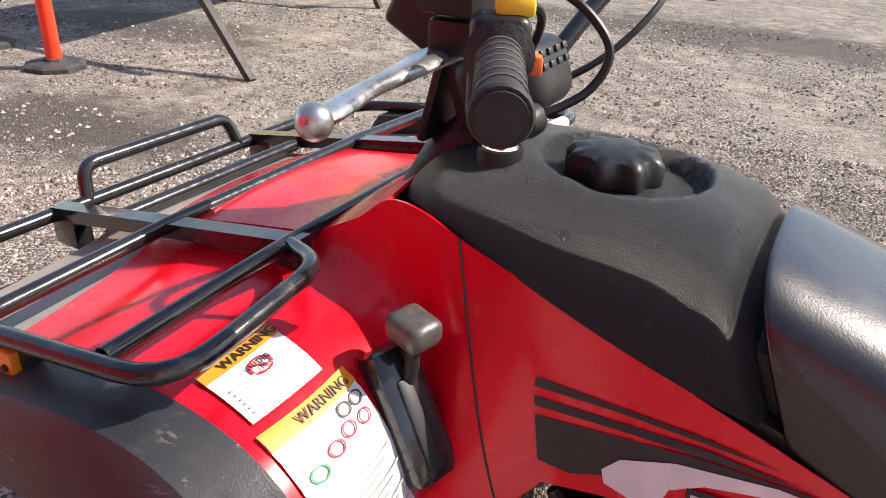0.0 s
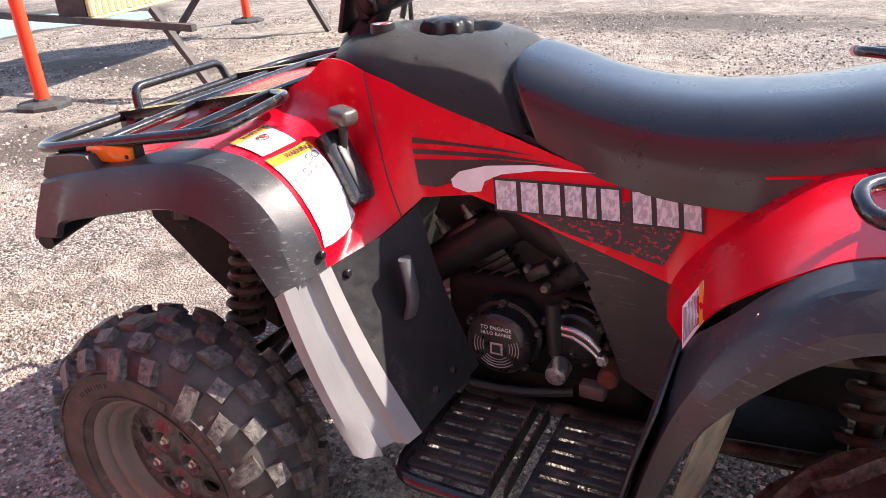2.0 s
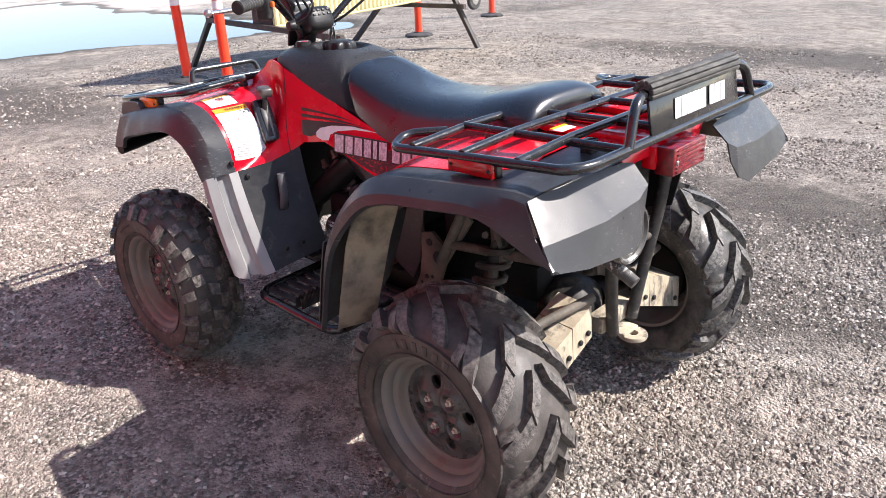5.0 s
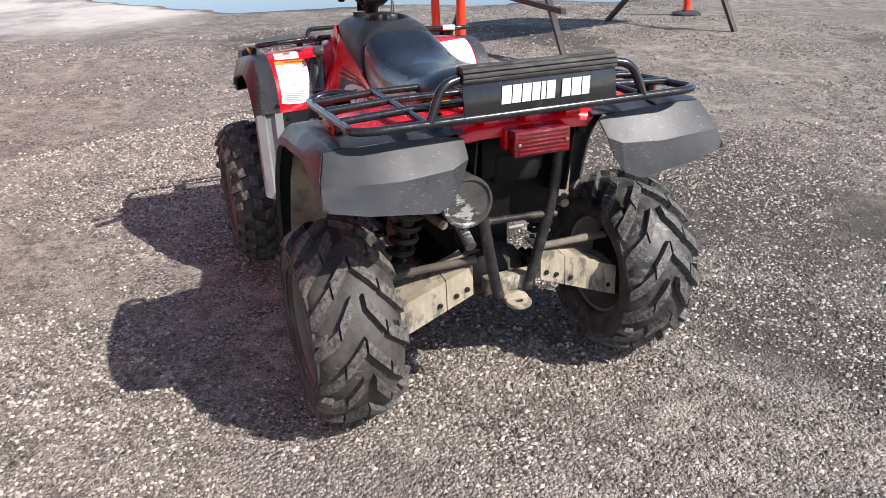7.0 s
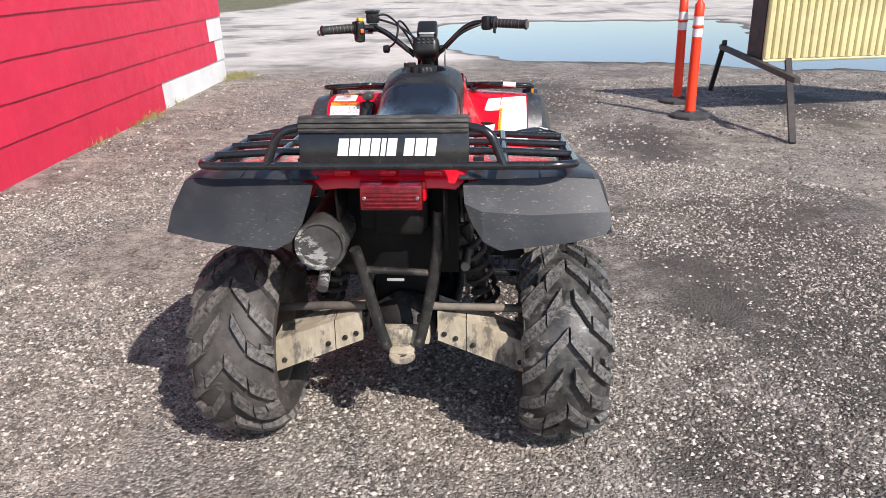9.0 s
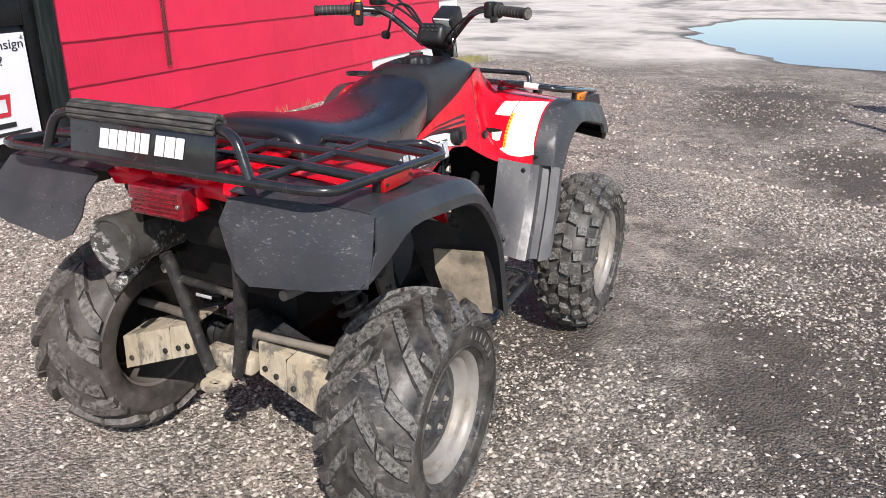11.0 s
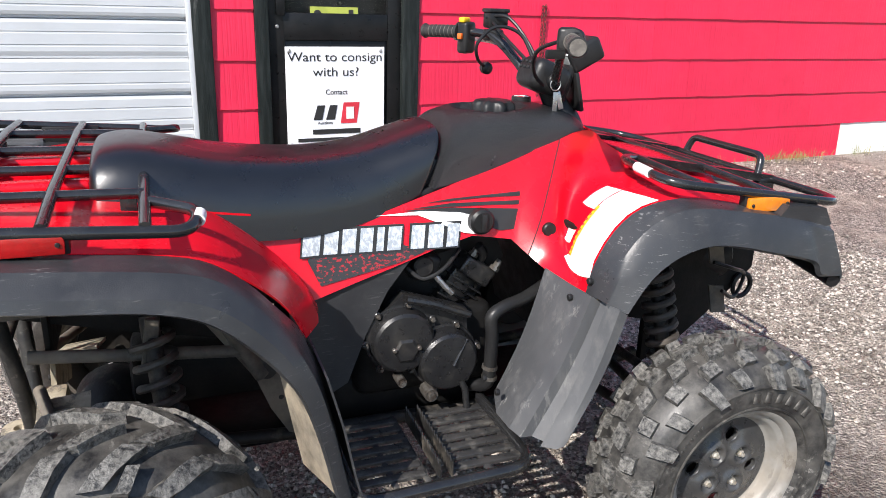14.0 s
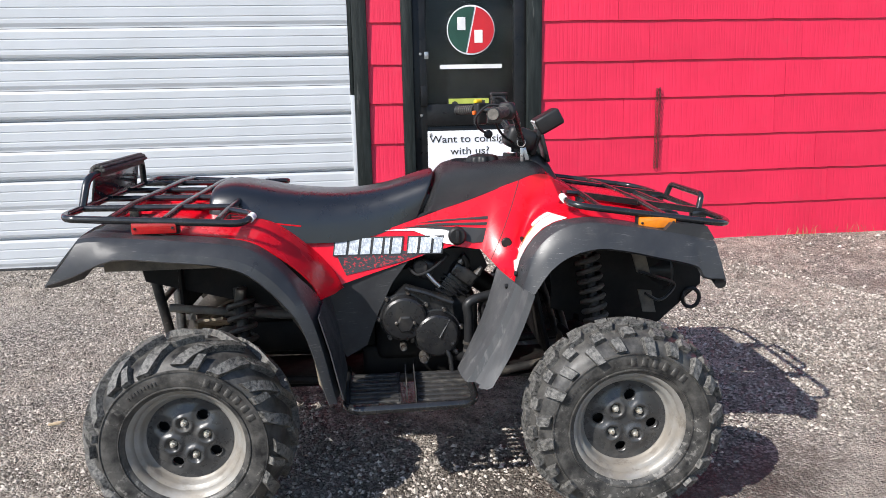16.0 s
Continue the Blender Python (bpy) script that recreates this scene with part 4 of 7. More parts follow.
def build_wood_chip():
    pale = material("pale_splintered_wood", (0.6, 0.48, 0.32), 0.8, second=(0.5, 0.38, 0.24), scale=20, fine=0.3, stretch=(0.3, 3, 3))
    for x, y, turn, length in ((-1.42, 0.3, 0.4, 0.06), (6.3, -2.2, 1.2, 0.16)):
        outline = [(-length / 2, -0.006, 0), (length * 0.2, -0.009, 0), (length / 2, 0.002, 0), (length * 0.1, 0.009, 0), (-length / 2, 0.005, 0)]
        ob = link("wood_chip", plate(outline, (0, 0, 0.007)), pale, smooth=False)
        ob.matrix_basis = Matrix.Translation((x, y, ground_z(x, y) + 0.003)) @ Matrix.Rotation(turn, 4, "Z")
        tagged(ob, "pale splinter of wood lying on the gravel", "wood chip", "splinters on the gravel")


build_wood_chip()


# ---- the all-terrain vehicle ----
ATV = thing("all_terrain_vehicle", "red and black four-wheeled quad bike with steel racks, parked on gravel", "quad bike")
FRONT_X, REAR_X, AXLE_Z = 0.651, -0.65, 0.298


def both(build):
    for s in (1, -1):
        build(s)


def side(s, p):
    return Vector((p[0], s * p[1], p[2]))


# --- wheels ---
def tyre_profile(R, half, rim_r):
    """Section of the carcass from the inner bead over the crown to the outer bead, as (radius, along)."""
    half_line = [(R - 0.017, 0.0), (R - 0.0205, half * 0.3), (R - 0.031, half * 0.6), (R - 0.05, half * 0.84), (R - 0.071, half * 0.955), (rim_r + 0.068, half * 0.99), (rim_r + 0.042, half * 0.985), (rim_r + 0.018, half * 0.93), (rim_r + 0.005, half * 0.84), (rim_r, half * 0.74)]
    line = [(p.x, p.y) for p in smooth_line([(r, h, 0) for r, h in half_line], 3)]
    return line


def tyre_mesh(prof, rim_r, half):
    ring = [(r, -h) for r, h in prof[::-1]] + prof[1:]
    bm = revolve(ring, 72, "y")
    # moulded rings on the outer sidewall
    for r, h in ((rim_r + 0.071, half * 0.985), (rim_r + 0.02, half * 0.945)):
        merge(bm, revolve([(r - 0.003, h - 0.004), (r - 0.0015, h + 0.0035), (r + 0.0015, h + 0.0035), (r + 0.003, h - 0.004)], 72, "y", closed=True))
    return bm


def along_profile(prof, u):
    """Point and outward normal of the carcass: u is the distance from the crown as a share of the way to the sidewall's widest place."""
    pts = prof[:16]
    dist = [0.0]
    for a, b in zip(pts, pts[1:]):
        dist.append(dist[-1] + math.hypot(b[0] - a[0], b[1] - a[1]))
    w = abs(u) * dist[-1]
    i = next((k for k in range(len(pts) - 1) if dist[k + 1] >= w), len(pts) - 2)
    f = (w - dist[i]) / (dist[i + 1] - dist[i])
    r, h = pts[i][0] + (pts[i + 1][0] - pts[i][0]) * f, pts[i][1] + (pts[i + 1][1] - pts[i][1]) * f
    tr, th = pts[i + 1][0] - pts[i][0], pts[i + 1][1] - pts[i][1]
    k = math.hypot(tr, th)
    nr, nh = th / k, -tr / k
    return r, math.copysign(h, u), nr, math.copysign(nh, u)


def lug_mesh(prof, quad, height, cells=3):
    """One moulded tread block over the carcass: quad is four (angle, share) corners."""
    (a0, u0), (a1, u1), (a2, u2), (a3, u3) = quad
    rim, inner = [], []
    for k in range(cells + 1):
        t = k / cells
        left = (a0 + (a3 - a0) * t, u0 + (u3 - u0) * t)
        right = (a1 + (a2 - a1) * t, u1 + (u2 - u1) * t)
        rim.append((left, right))
    bm = bmesh.new()

    def at(a, u, lift):
        r, h, nr, nh = along_profile(prof, u)
        return bm.verts.new((math.cos(a) * (r + nr * lift), h + nh * lift, math.sin(a) * (r + nr * lift)))

    def layer(inset, lift):
        rows = []
        for k, (l, r) in enumerate(rim):
            mid = ((l[0] + r[0]) / 2, (l[1] + r[1]) / 2)
            l2 = (l[0] + (mid[0] - l[0]) * inset, l[1] + (mid[1] - l[1]) * inset)
            r2 = (r[0] + (mid[0] - r[0]) * inset, r[1] + (mid[1] - r[1]) * inset)
            if k in (0, cells):
                other = rim[1] if k == 0 else rim[cells - 1]
                om = ((other[0][0] + other[1][0]) / 2, (other[0][1] + other[1][1]) / 2)
                g = inset * 0.45
                l2 = (l2[0] + (om[0] - mid[0]) * g, l2[1] + (om[1] - mid[1]) * g)
                r2 = (r2[0] + (om[0] - mid[0]) * g, r2[1] + (om[1] - mid[1]) * g)
            rows.append((at(*l2, lift), at(*r2, lift)))
        return rows

    base, top = layer(0.0, -0.003), layer(0.17, height)
    loop = lambda rows: [r[0] for r in rows] + [r[1] for r in rows[::-1]]
    lo, hi = loop(base), loop(top)
    n = len(lo)
    for i in range(n):
        j = (i + 1) % n
        bm.faces.new((lo[i], lo[j], hi[j], hi[i]))
    for p, q in zip(top, top[1:]):
        bm.faces.new((p[0], p[1], q[1], q[0]))
    return bm


def lug_quads(rear, way):
    """The tread blocks of one pitch, with how many pitches go round: corners as (angle, share across)."""
    out = []
    if rear:
        n = 8
        row = math.pi / n
        for s in (1, -1):
            w = row * 0.2
            for k in (0, 1):
                o = row * k
                b1, b2 = o + row * 0.62 * way, o + row * 1.3 * way
                u0 = 0.0 if k == 0 else 0.1
                out.append([(o - w, u0 * s + 0.004 * s), (o + w, u0 * s + 0.004 * s), (b1 + w, 0.4 * s), (b1 - w, 0.4 * s)])
                e = 0.86 if k == 0 else 0.98
                out.append([(b1 - w + 0.07 * row * way, 0.42 * s), (b1 + w + 0.07 * row * way, 0.42 * s), (b2 + w * 1.05, e * s), (b2 - w * 1.05, e * s)])
            m = row * (0.5 + 1.2 * way)
            out.append([(m - w * 0.55, 0.66 * s), (m + w * 0.55, 0.64 * s), (m + w * 0.7 + 0.15 * row * way, 0.97 * s), (m - w * 0.7 + 0.15 * row * way, 0.97 * s)])
    else:
        n = 10
        da = 2 * math.pi / n
        for s in (1, -1):
            o = da * 0.25 if s < 0 else 0.0
            for k in (0, 1):
                q = o + da * 0.5 * k
                # crown block, mid block, shoulder bar
                out.append([(q - da * 0.15, 0.01 * s), (q + da * 0.1, 0.01 * s), (q + da * 0.04, 0.26 * s), (q - da * 0.21, 0.28 * s)])
                c = q + da * 0.22
                out.append([(c - da * 0.12, 0.35 * s), (c + da * 0.1, 0.32 * s), (c + da * 0.13, 0.55 * s), (c - da * 0.09, 0.58 * s)])
                d = q + da * (0.02 if k else -0.04)
                e = 1.0 if k else 0.9
                out.append([(d - da * 0.1, 0.63 * s), (d + da * 0.1, 0.6 * s), (d + da * 0.18, e * s), (d - da * 0.02, e * s)])
    return n, out


def rim_mesh(r, half, face, disc_r):
    """Dished steel rim, outer side at +y: bright lip, barrel step and the cone down to the wheel centre."""
    outer = [(disc_r - 0.002, face - 0.002), (disc_r + 0.004, face + 0.001), (disc_r + 0.009, face + 0.008), (r - 0.026, half * 0.56), (r - 0.022, half * 0.6), (r - 0.012, half * 0.64), (r - 0.01, half * 0.72), (r - 0.004, half * 0.79), (r + 0.004, half * 0.835), (r + 0.009, half * 0.83), (r + 0.011, half * 0.79), (r + 0.006, half * 0.74)]
    inner = [(r + 0.004, -half * 0.75), (r + 0.01, -half * 0.8), (r - 0.008, -half * 0.7), (r - 0.014, -half * 0.4), (r - 0.03, -half * 0.1), (disc_r + 0.006, face - 0.012), (disc_r - 0.002, face - 0.006)]
    return revolve(inner + outer, 64, "y")


HOLE_AT, HOLE_R, NUT_AT = 0.083, 0.0175, 0.052


def disc_mesh(r, face):
    """Pressed wheel centre: four round holes, four dished nut seats and raised lobes between them."""
    bm = bmesh.new()
    nr, na = 24, 96
    holes = [(HOLE_AT * math.cos(q * math.pi / 2), HOLE_AT * math.sin(q * math.pi / 2)) for q in range(4)]
    nuts = [(NUT_AT * math.cos((q + 0.5) * math.pi / 2), NUT_AT * math.sin((q + 0.5) * math.pi / 2)) for q in range(4)]

    def height(x, z):
        rr = math.hypot(x, z)
        h = 0.012 * step(0.118, 0.075, rr) - 0.004 * step(0.03, 0.01, rr)
        for cx, cz in nuts:
            d = math.hypot(x - cx, z - cz)
            h += 0.006 * math.exp(-((d - 0.024) / 0.007) ** 2) - 0.009 * step(0.021, 0.012, d)
        for cx, cz in holes:
            h -= 0.005 * step(0.034, 0.019, math.hypot(x - cx, z - cz))
        return h

    rows = []
    for i in range(nr + 1):
        rad = 0.004 + (r - 0.004) * i / nr
        row = []
        for k in range(na):
            a = 2 * math.pi * k / na
            x, z = rad * math.cos(a), rad * math.sin(a)
            for cx, cz in holes:
                d = math.hypot(x - cx, z - cz)
                if 1e-6 < d and abs(d - HOLE_R) < 0.0032:
                    x, z = cx + (x - cx) * HOLE_R / d, cz + (z - cz) * HOLE_R / d
            row.append(bm.verts.new((x, face + height(x, z), z)))
        rows.append(row)
    bm.faces.new(rows[0])
    for a, b in zip(rows, rows[1:]):
        for k in range(na):
            j = (k + 1) % na
            quad = (a[k], a[j], b[j], b[k])
            cx, cz = sum(v.co.x for v in quad) / 4, sum(v.co.z for v in quad) / 4
            if all(math.hypot(cx - hx, cz - hz) > HOLE_R - 0.0012 for hx, hz in holes):
                bm.faces.new(quad)
    bmesh.ops.delete(bm, geom=[v for v in bm.verts if not v.link_faces], context="VERTS")
    return bm


def build_wheel(s, x, y_mid, half, rear, roll, label):
    rim_r = 0.166
    R = 0.309
    disc_r = 0.127
    face = half * 0.82 - 0.052
    prof = tyre_profile(R, half, rim_r)
    # Left wheels take the copies with shade and red bounce in their colours.
    rubber, tread, steel = (RUBBER_SHADE, LUG_SHADE, RIM_SHADE) if s > 0 else (RUBBER, LUG, RIM)
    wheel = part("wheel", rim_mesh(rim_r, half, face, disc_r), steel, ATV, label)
    tyre = part("tyre", tyre_mesh(prof, rim_r, half), rubber, wheel, "worn chunky off-road tyre", angle=40)
    part("wheel_disc", disc_mesh(disc_r, face), DISC, wheel, "dark grey pressed wheel centre with round holes", angle=60)
    part("brake_drum", disc(0.115, 0.05, (0, face - 0.06, 0), "y", 32), INNER, wheel, "dark brake drum behind the rim")
    for q in range(4):
        a = math.pi / 2 * (q + 0.5)
        bm = revolve([(0, 0), (0.0115, 0), (0.0115, 0.003), (0.009, 0.003), (0.009, 0.012), (0.0055, 0.013), (0.0055, 0.019), (0, 0.02)], 6, "y", (NUT_AT * math.cos(a), face + 0.002, NUT_AT * math.sin(a)))
        part("lug_nut", bm, NUT, wheel, smooth=False)
        b = math.pi / 2 * q
        part("hole_collar", revolve([(HOLE_R + 0.0015, 0.0012), (HOLE_R - 0.0004, -0.001), (HOLE_R - 0.0004, -0.011)], 28, "y", (HOLE_AT * math.cos(b), face + 0.0035, HOLE_AT * math.sin(b))), DISC, wheel)
    # raised maker's marking on the sidewall, as plain bars
    for first, count, gap, size in ((2.2, 6, 0.155, 0.013), (0.75, 9, 0.052, 0.005)):
        for k in range(count):
            a = first - gap * k
            rr = rim_r + 0.047
            m = Matrix.Rotation(-a, 4, "Y") @ Matrix.Translation((rr, half * 0.992, 0))
            part("sidewall_mark", box((size * 1.9, 0.004, size * 1.3), (0, 0, 0), 0.0015, m=None), rubber, tyre).matrix_basis = m
    n, quads = lug_quads(rear, s)
    for quad in quads:
        first = None
        for i in range(n):
            if first is None:
                first = part("tread_lug", lug_mesh(prof, quad, 0.021 if rear else 0.0185), tread, wheel, angle=30)
            else:
                ob = new("tread_lug", first.data)
                ob.parent = wheel
                ob.matrix_basis = Matrix.Rotation(2 * math.pi * i / n, 4, "Y")
    m = Matrix.Translation((x, s * y_mid, AXLE_Z))
    if s < 0:
        m = m @ Matrix.Rotation(math.pi, 4, "Z")
    wheel.matrix_basis = m @ Matrix.Rotation(radians(roll), 4, "Y")
    return wheel


for s, front_roll, rear_roll in ((1, -30, 14), (-1, -8, -30)):
    build_wheel(s, FRONT_X, 0.55, 0.104, False, front_roll, "grey steel front wheel")
    build_wheel(s, REAR_X, 0.498, 0.127, True, rear_roll, "grey steel rear wheel")

# --- fenders ---
REAR_RIDGE = [(-0.905, 0.902), (-0.86, 0.906), (-0.76, 0.898), (-0.648, 0.888), (-0.53, 0.876), (-0.45, 0.86), (-0.395, 0.828), (-0.346, 0.782), (-0.305, 0.725), (-0.272, 0.655), (-0.244, 0.55), (-0.222, 0.44), (-0.212, 0.398)]
REAR_LIP = [(-0.99, 0.78), (-0.91, 0.805), (-0.8, 0.846), (-0.653, 0.834), (-0.54, 0.822), (-0.47, 0.804), (-0.425, 0.778), (-0.385, 0.742), (-0.34, 0.692), (-0.3, 0.63), (-0.268, 0.53), (-0.245, 0.428), (-0.234, 0.392)]
FRONT_INNER = [(0.338, 0.7), (0.352, 0.765), (0.395, 0.84), (0.46, 0.887), (0.559, 0.902), (0.66, 0.89), (0.75, 0.87), (0.82, 0.857), (0.865, 0.849), (0.915, 0.84)]
FRONT_RIDGE = [(0.352, 0.7), (0.38, 0.785), (0.43, 0.848), (0.503, 0.886), (0.585, 0.89), (0.68, 0.876), (0.77, 0.862), (0.84, 0.849), (0.885, 0.839), (0.942, 0.822)]
FRONT_LIP = [(0.383, 0.685), (0.432, 0.755), (0.495, 0.798), (0.575, 0.816), (0.66, 0.806), (0.75, 0.785), (0.84, 0.764), (0.882, 0.748), (0.903, 0.717), (0.965, 0.71)]


def refine(line, steps=3):
    return [(p[0], p[1]) for p in smooth_line([(a, b, 0) for a, b in line], steps)]


def rear_fender(s):
    ridge, lip = refine(REAR_RIDGE), refine(REAR_LIP)
    grid = []
    for i, ((rx, rz), (lx, lz)) in enumerate(zip(ridge, lip)):
        down = step(0.78, 0.62, rz)
        inner_y = 0.405 + 0.062 * step(-0.76, -0.7, rx) * (1 - down) - 0.02 * down
        ry, ly = 0.56 + 0.012 * down, 0.588
        row = [(rx + 0.012 * down, inner_y, rz + 0.006 + 0.004 * down), (rx + 0.006 * down, ry - 0.05, rz + 0.006), (rx, ry - 0.015, rz + 0.004), (rx, ry, rz - 0.006), (rx * 0.55 + lx * 0.45, ly - 0.006, rz * 0.5 + lz * 0.5), (lx, ly, lz + 0.006), (lx - 0.004, ly - 0.012, lz)]
        grid.append([side(s, p) for p in row])
    shell(grid, 0.004, "rear_fender", FLARE, ATV, "faded black plastic rear fender flare", angle=26)
    # rear drop panel
    top = [(-0.905, 0.556, 0.902), (-0.912, 0.49, 0.908), (-0.918, 0.38, 0.91), (-0.925, 0.24, 0.905), (-0.93, 0.2, 0.897)]
    mid = [(-0.962, 0.582, 0.83), (-0.975, 0.49, 0.83), (-0.978, 0.38, 0.825), (-0.978, 0.25, 0.835), (-0.972, 0.205, 0.855)]
    low = [(-0.99, 0.588, 0.782), (-1.0, 0.48, 0.758), (-1.002, 0.3, 0.735), (-0.99, 0.255, 0.755), (-0.978, 0.225, 0.80)]
    shell([[side(s, p) for p in row] for row in (top, mid, low)], 0.004, "rear_flap", FLARE, ATV, "black plastic rear mud flap with scuffs", angle=9)
    # inner mud flap ahead of the rear wheel
    g = []
    for z, x0, y0, y1 in ((0.8, -0.36, 0.4, 0.52), (0.65, -0.315, 0.42, 0.54), (0.5, -0.285, 0.44, 0.55), (0.395, -0.262, 0.45, 0.552)) if s > 0 else ((0.6, -0.275, 0.38, 0.52), (0.53, -0.262, 0.38, 0.53), (0.46, -0.25, 0.4, 0.535), (0.395, -0.238, 0.42, 0.54)):
        g.append([side(s, (x0 - 0.04 * (1 - k / 4), y0 + (y1 - y0) * k / 4, z)) for k in range(5)])
    shell(g, 0.004, "mud_flap", FLAP, ATV, "mud-caked inner flap ahead of the rear wheel")
    # front face of the lower fender
    g = []
    for z, x, y0 in ((0.655, -0.268, 0.26), (0.55, -0.24, 0.27), (0.44, -0.218, 0.3), (0.398, -0.208, 0.33)):
        g.append([side(s, (x + 0.012 - 0.0 * k, 0.565 + (y0 - 0.565) * k / 3, z + 0.01 * (k / 3))) for k in range(4)])
    shell(g, 0.004, "lower_fender_face", FLARE, ATV, "black plastic lower fender face")


def front_fender(s):
    inner, ridge, lip = refine(FRONT_INNER), refine(FRONT_RIDGE), refine(FRONT_LIP)
    grid = []
    for (ix, iz), (rx, rz), (lx, lz) in zip(inner, ridge, lip):
        row = [(ix, 0.436, iz), (ix * 0.5 + rx * 0.5, 0.468, iz * 0.5 + rz * 0.5 + 0.004), (rx * 0.9 + ix * 0.1, 0.496, rz + 0.003), (rx, 0.506, rz - 0.007), (rx * 0.5 + lx * 0.5, 0.523, rz * 0.5 + lz * 0.5), (lx, 0.535, lz + 0.006), (lx - 0.003, 0.524, lz)]
        grid.append([side(s, p) for p in row])
    shell(grid, 0.004, "front_fender", FLARE, ATV, "faded black plastic front fender flare", angle=24)
    top = [(0.942, 0.506, 0.818), (0.945, 0.45, 0.835), (0.95, 0.38, 0.836), (0.955, 0.28, 0.834)]
    low = [(0.966, 0.534, 0.71), (0.982, 0.48, 0.712), (0.986, 0.4, 0.728), (0.98, 0.3, 0.752)]
    shell([[side(s, p) for p in row] for row in (top, low)], 0.004, "front_flap", FLARE, ATV)
    part("rolled_edge", tube([side(s, p) for p in ((0.955, 0.522, 0.7), (0.968, 0.46, 0.704), (0.965, 0.3, 0.73))], 0.018, 12), BLACK_PLASTIC, ATV, "rolled black lower edge")
    block = [(0.775, 0.852), (0.805, 0.884), (0.85, 0.882), (0.915, 0.872), (0.94, 0.832), (0.9, 0.815), (0.8, 0.84)]
    part("fender_step", plate([side(s, (x, 0.43, z)) for x, z in block], (0, 0.068 * s, 0)), FLARE, ATV, "raised black fender step", smooth=False)
    # leg guard
    tops = [(0.384, 0.532, 0.686), (0.366, 0.528, 0.698), (0.352, 0.5, 0.702), (0.374, 0.488, 0.702), (0.364, 0.466, 0.706), (0.34, 0.46, 0.704), (0.336, 0.43, 0.706), (0.325, 0.39, 0.71), (0.3, 0.32, 0.72), (0.262, 0.235, 0.755)]
    bots = [(0.252, 0.548, 0.408), (0.236, 0.542, 0.4), (0.212, 0.516, 0.396), (0.224, 0.506, 0.4), (0.206, 0.486, 0.404), (0.182, 0.48, 0.402), (0.168, 0.45, 0.41), (0.16, 0.4, 0.42), (0.148, 0.33, 0.432), (0.14, 0.255, 0.44)]
    if s < 0:
        tops, bots = tops[:-1], bots[:-1]
        tops[-1], bots[-1] = (0.3, 0.32, 0.725), (0.185, 0.33, 0.43)
    g = []
    for k in range(7):
        t = k / 6
        g.append([side(s, Vector(a).lerp(Vector(b), t) + Vector((0.012 * math.sin(math.pi * t), 0, 0))) for a, b in zip(tops, bots)])
    # The left guard gets the copy with sun glare in its colour.
    shell([row[:7] for row in g], 0.004, "leg_guard", GUARD_GLARE if s > 0 else FLARE_GREY, ATV, "grey plastic leg guard with sun glare in its colour" if s > 0 else "scuffed grey-black plastic leg guard", angle=25)
    # Left inner panel: the shadow there is deepened by a darker plastic.
    shell([row[6:] for row in g], 0.004, "leg_panel", BLACK_PLASTIC if s > 0 else FLARE_GREY, ATV, "black plastic inner leg panel", angle=25)
    for p in ((0.349, 0.44, 0.728), (0.325, 0.405, 0.68), (0.165, 0.40, 0.47), (0.16, 0.34, 0.475)):
        part("rivet", disc(0.008, 0.01, side(s, (p[0] - 0.008, p[1] + 0.004, p[2] + 0.006)), "x", 12, 0.002), BLACK_PLASTIC, ATV)


both(rear_fender)
both(front_fender)

# --- red bodywork ---
SIDE_TOP = [(-0.34, 0.175, 0.812), (-0.2, 0.172, 0.802), (-0.08, 0.17, 0.824), (0.03, 0.168, 0.86), (0.12, 0.167, 0.89), (0.22, 0.166, 0.925), (0.31, 0.166, 0.957)]
SIDE_LOW = [(-0.26, 0.215, 0.7), (-0.222, 0.212, 0.655), (-0.12, 0.208, 0.688), (-0.025, 0.205, 0.717), (0.08, 0.203, 0.752), (0.167, 0.205, 0.777), (0.262, 0.215, 0.764)]
COWL_TOP = [(0.31, 0.166, 0.957), (0.39, 0.165, 0.983), (0.45, 0.16, 1.003), (0.5, 0.15, 1.0), (0.54, 0.15, 0.968), (0.6, 0.155, 0.935), (0.68, 0.16, 0.915), (0.77, 0.165, 0.898), (0.86, 0.17, 0.882), (0.95, 0.17, 0.865)]
COWL_LOW = [(0.262, 0.215, 0.764), (0.318, 0.3, 0.708), (0.34, 0.435, 0.7), (0.355, 0.438, 0.768), (0.398, 0.438, 0.841), (0.462, 0.438, 0.886), (0.56, 0.438, 0.9), (0.68, 0.438, 0.884), (0.8, 0.438, 0.858), (0.945, 0.438, 0.832)]


def side_point(u, v):
    """A point of the left side panel: u along 0..6, v from top 0 to bottom 1."""
    i = min(int(u), len(SIDE_TOP) - 2)
    f = u - i
    a = Vector(SIDE_TOP[i]).lerp(Vector(SIDE_TOP[i + 1]), f)
    b = Vector(SIDE_LOW[i]).lerp(Vector(SIDE_LOW[i + 1]), f)
    return a.lerp(b, v)


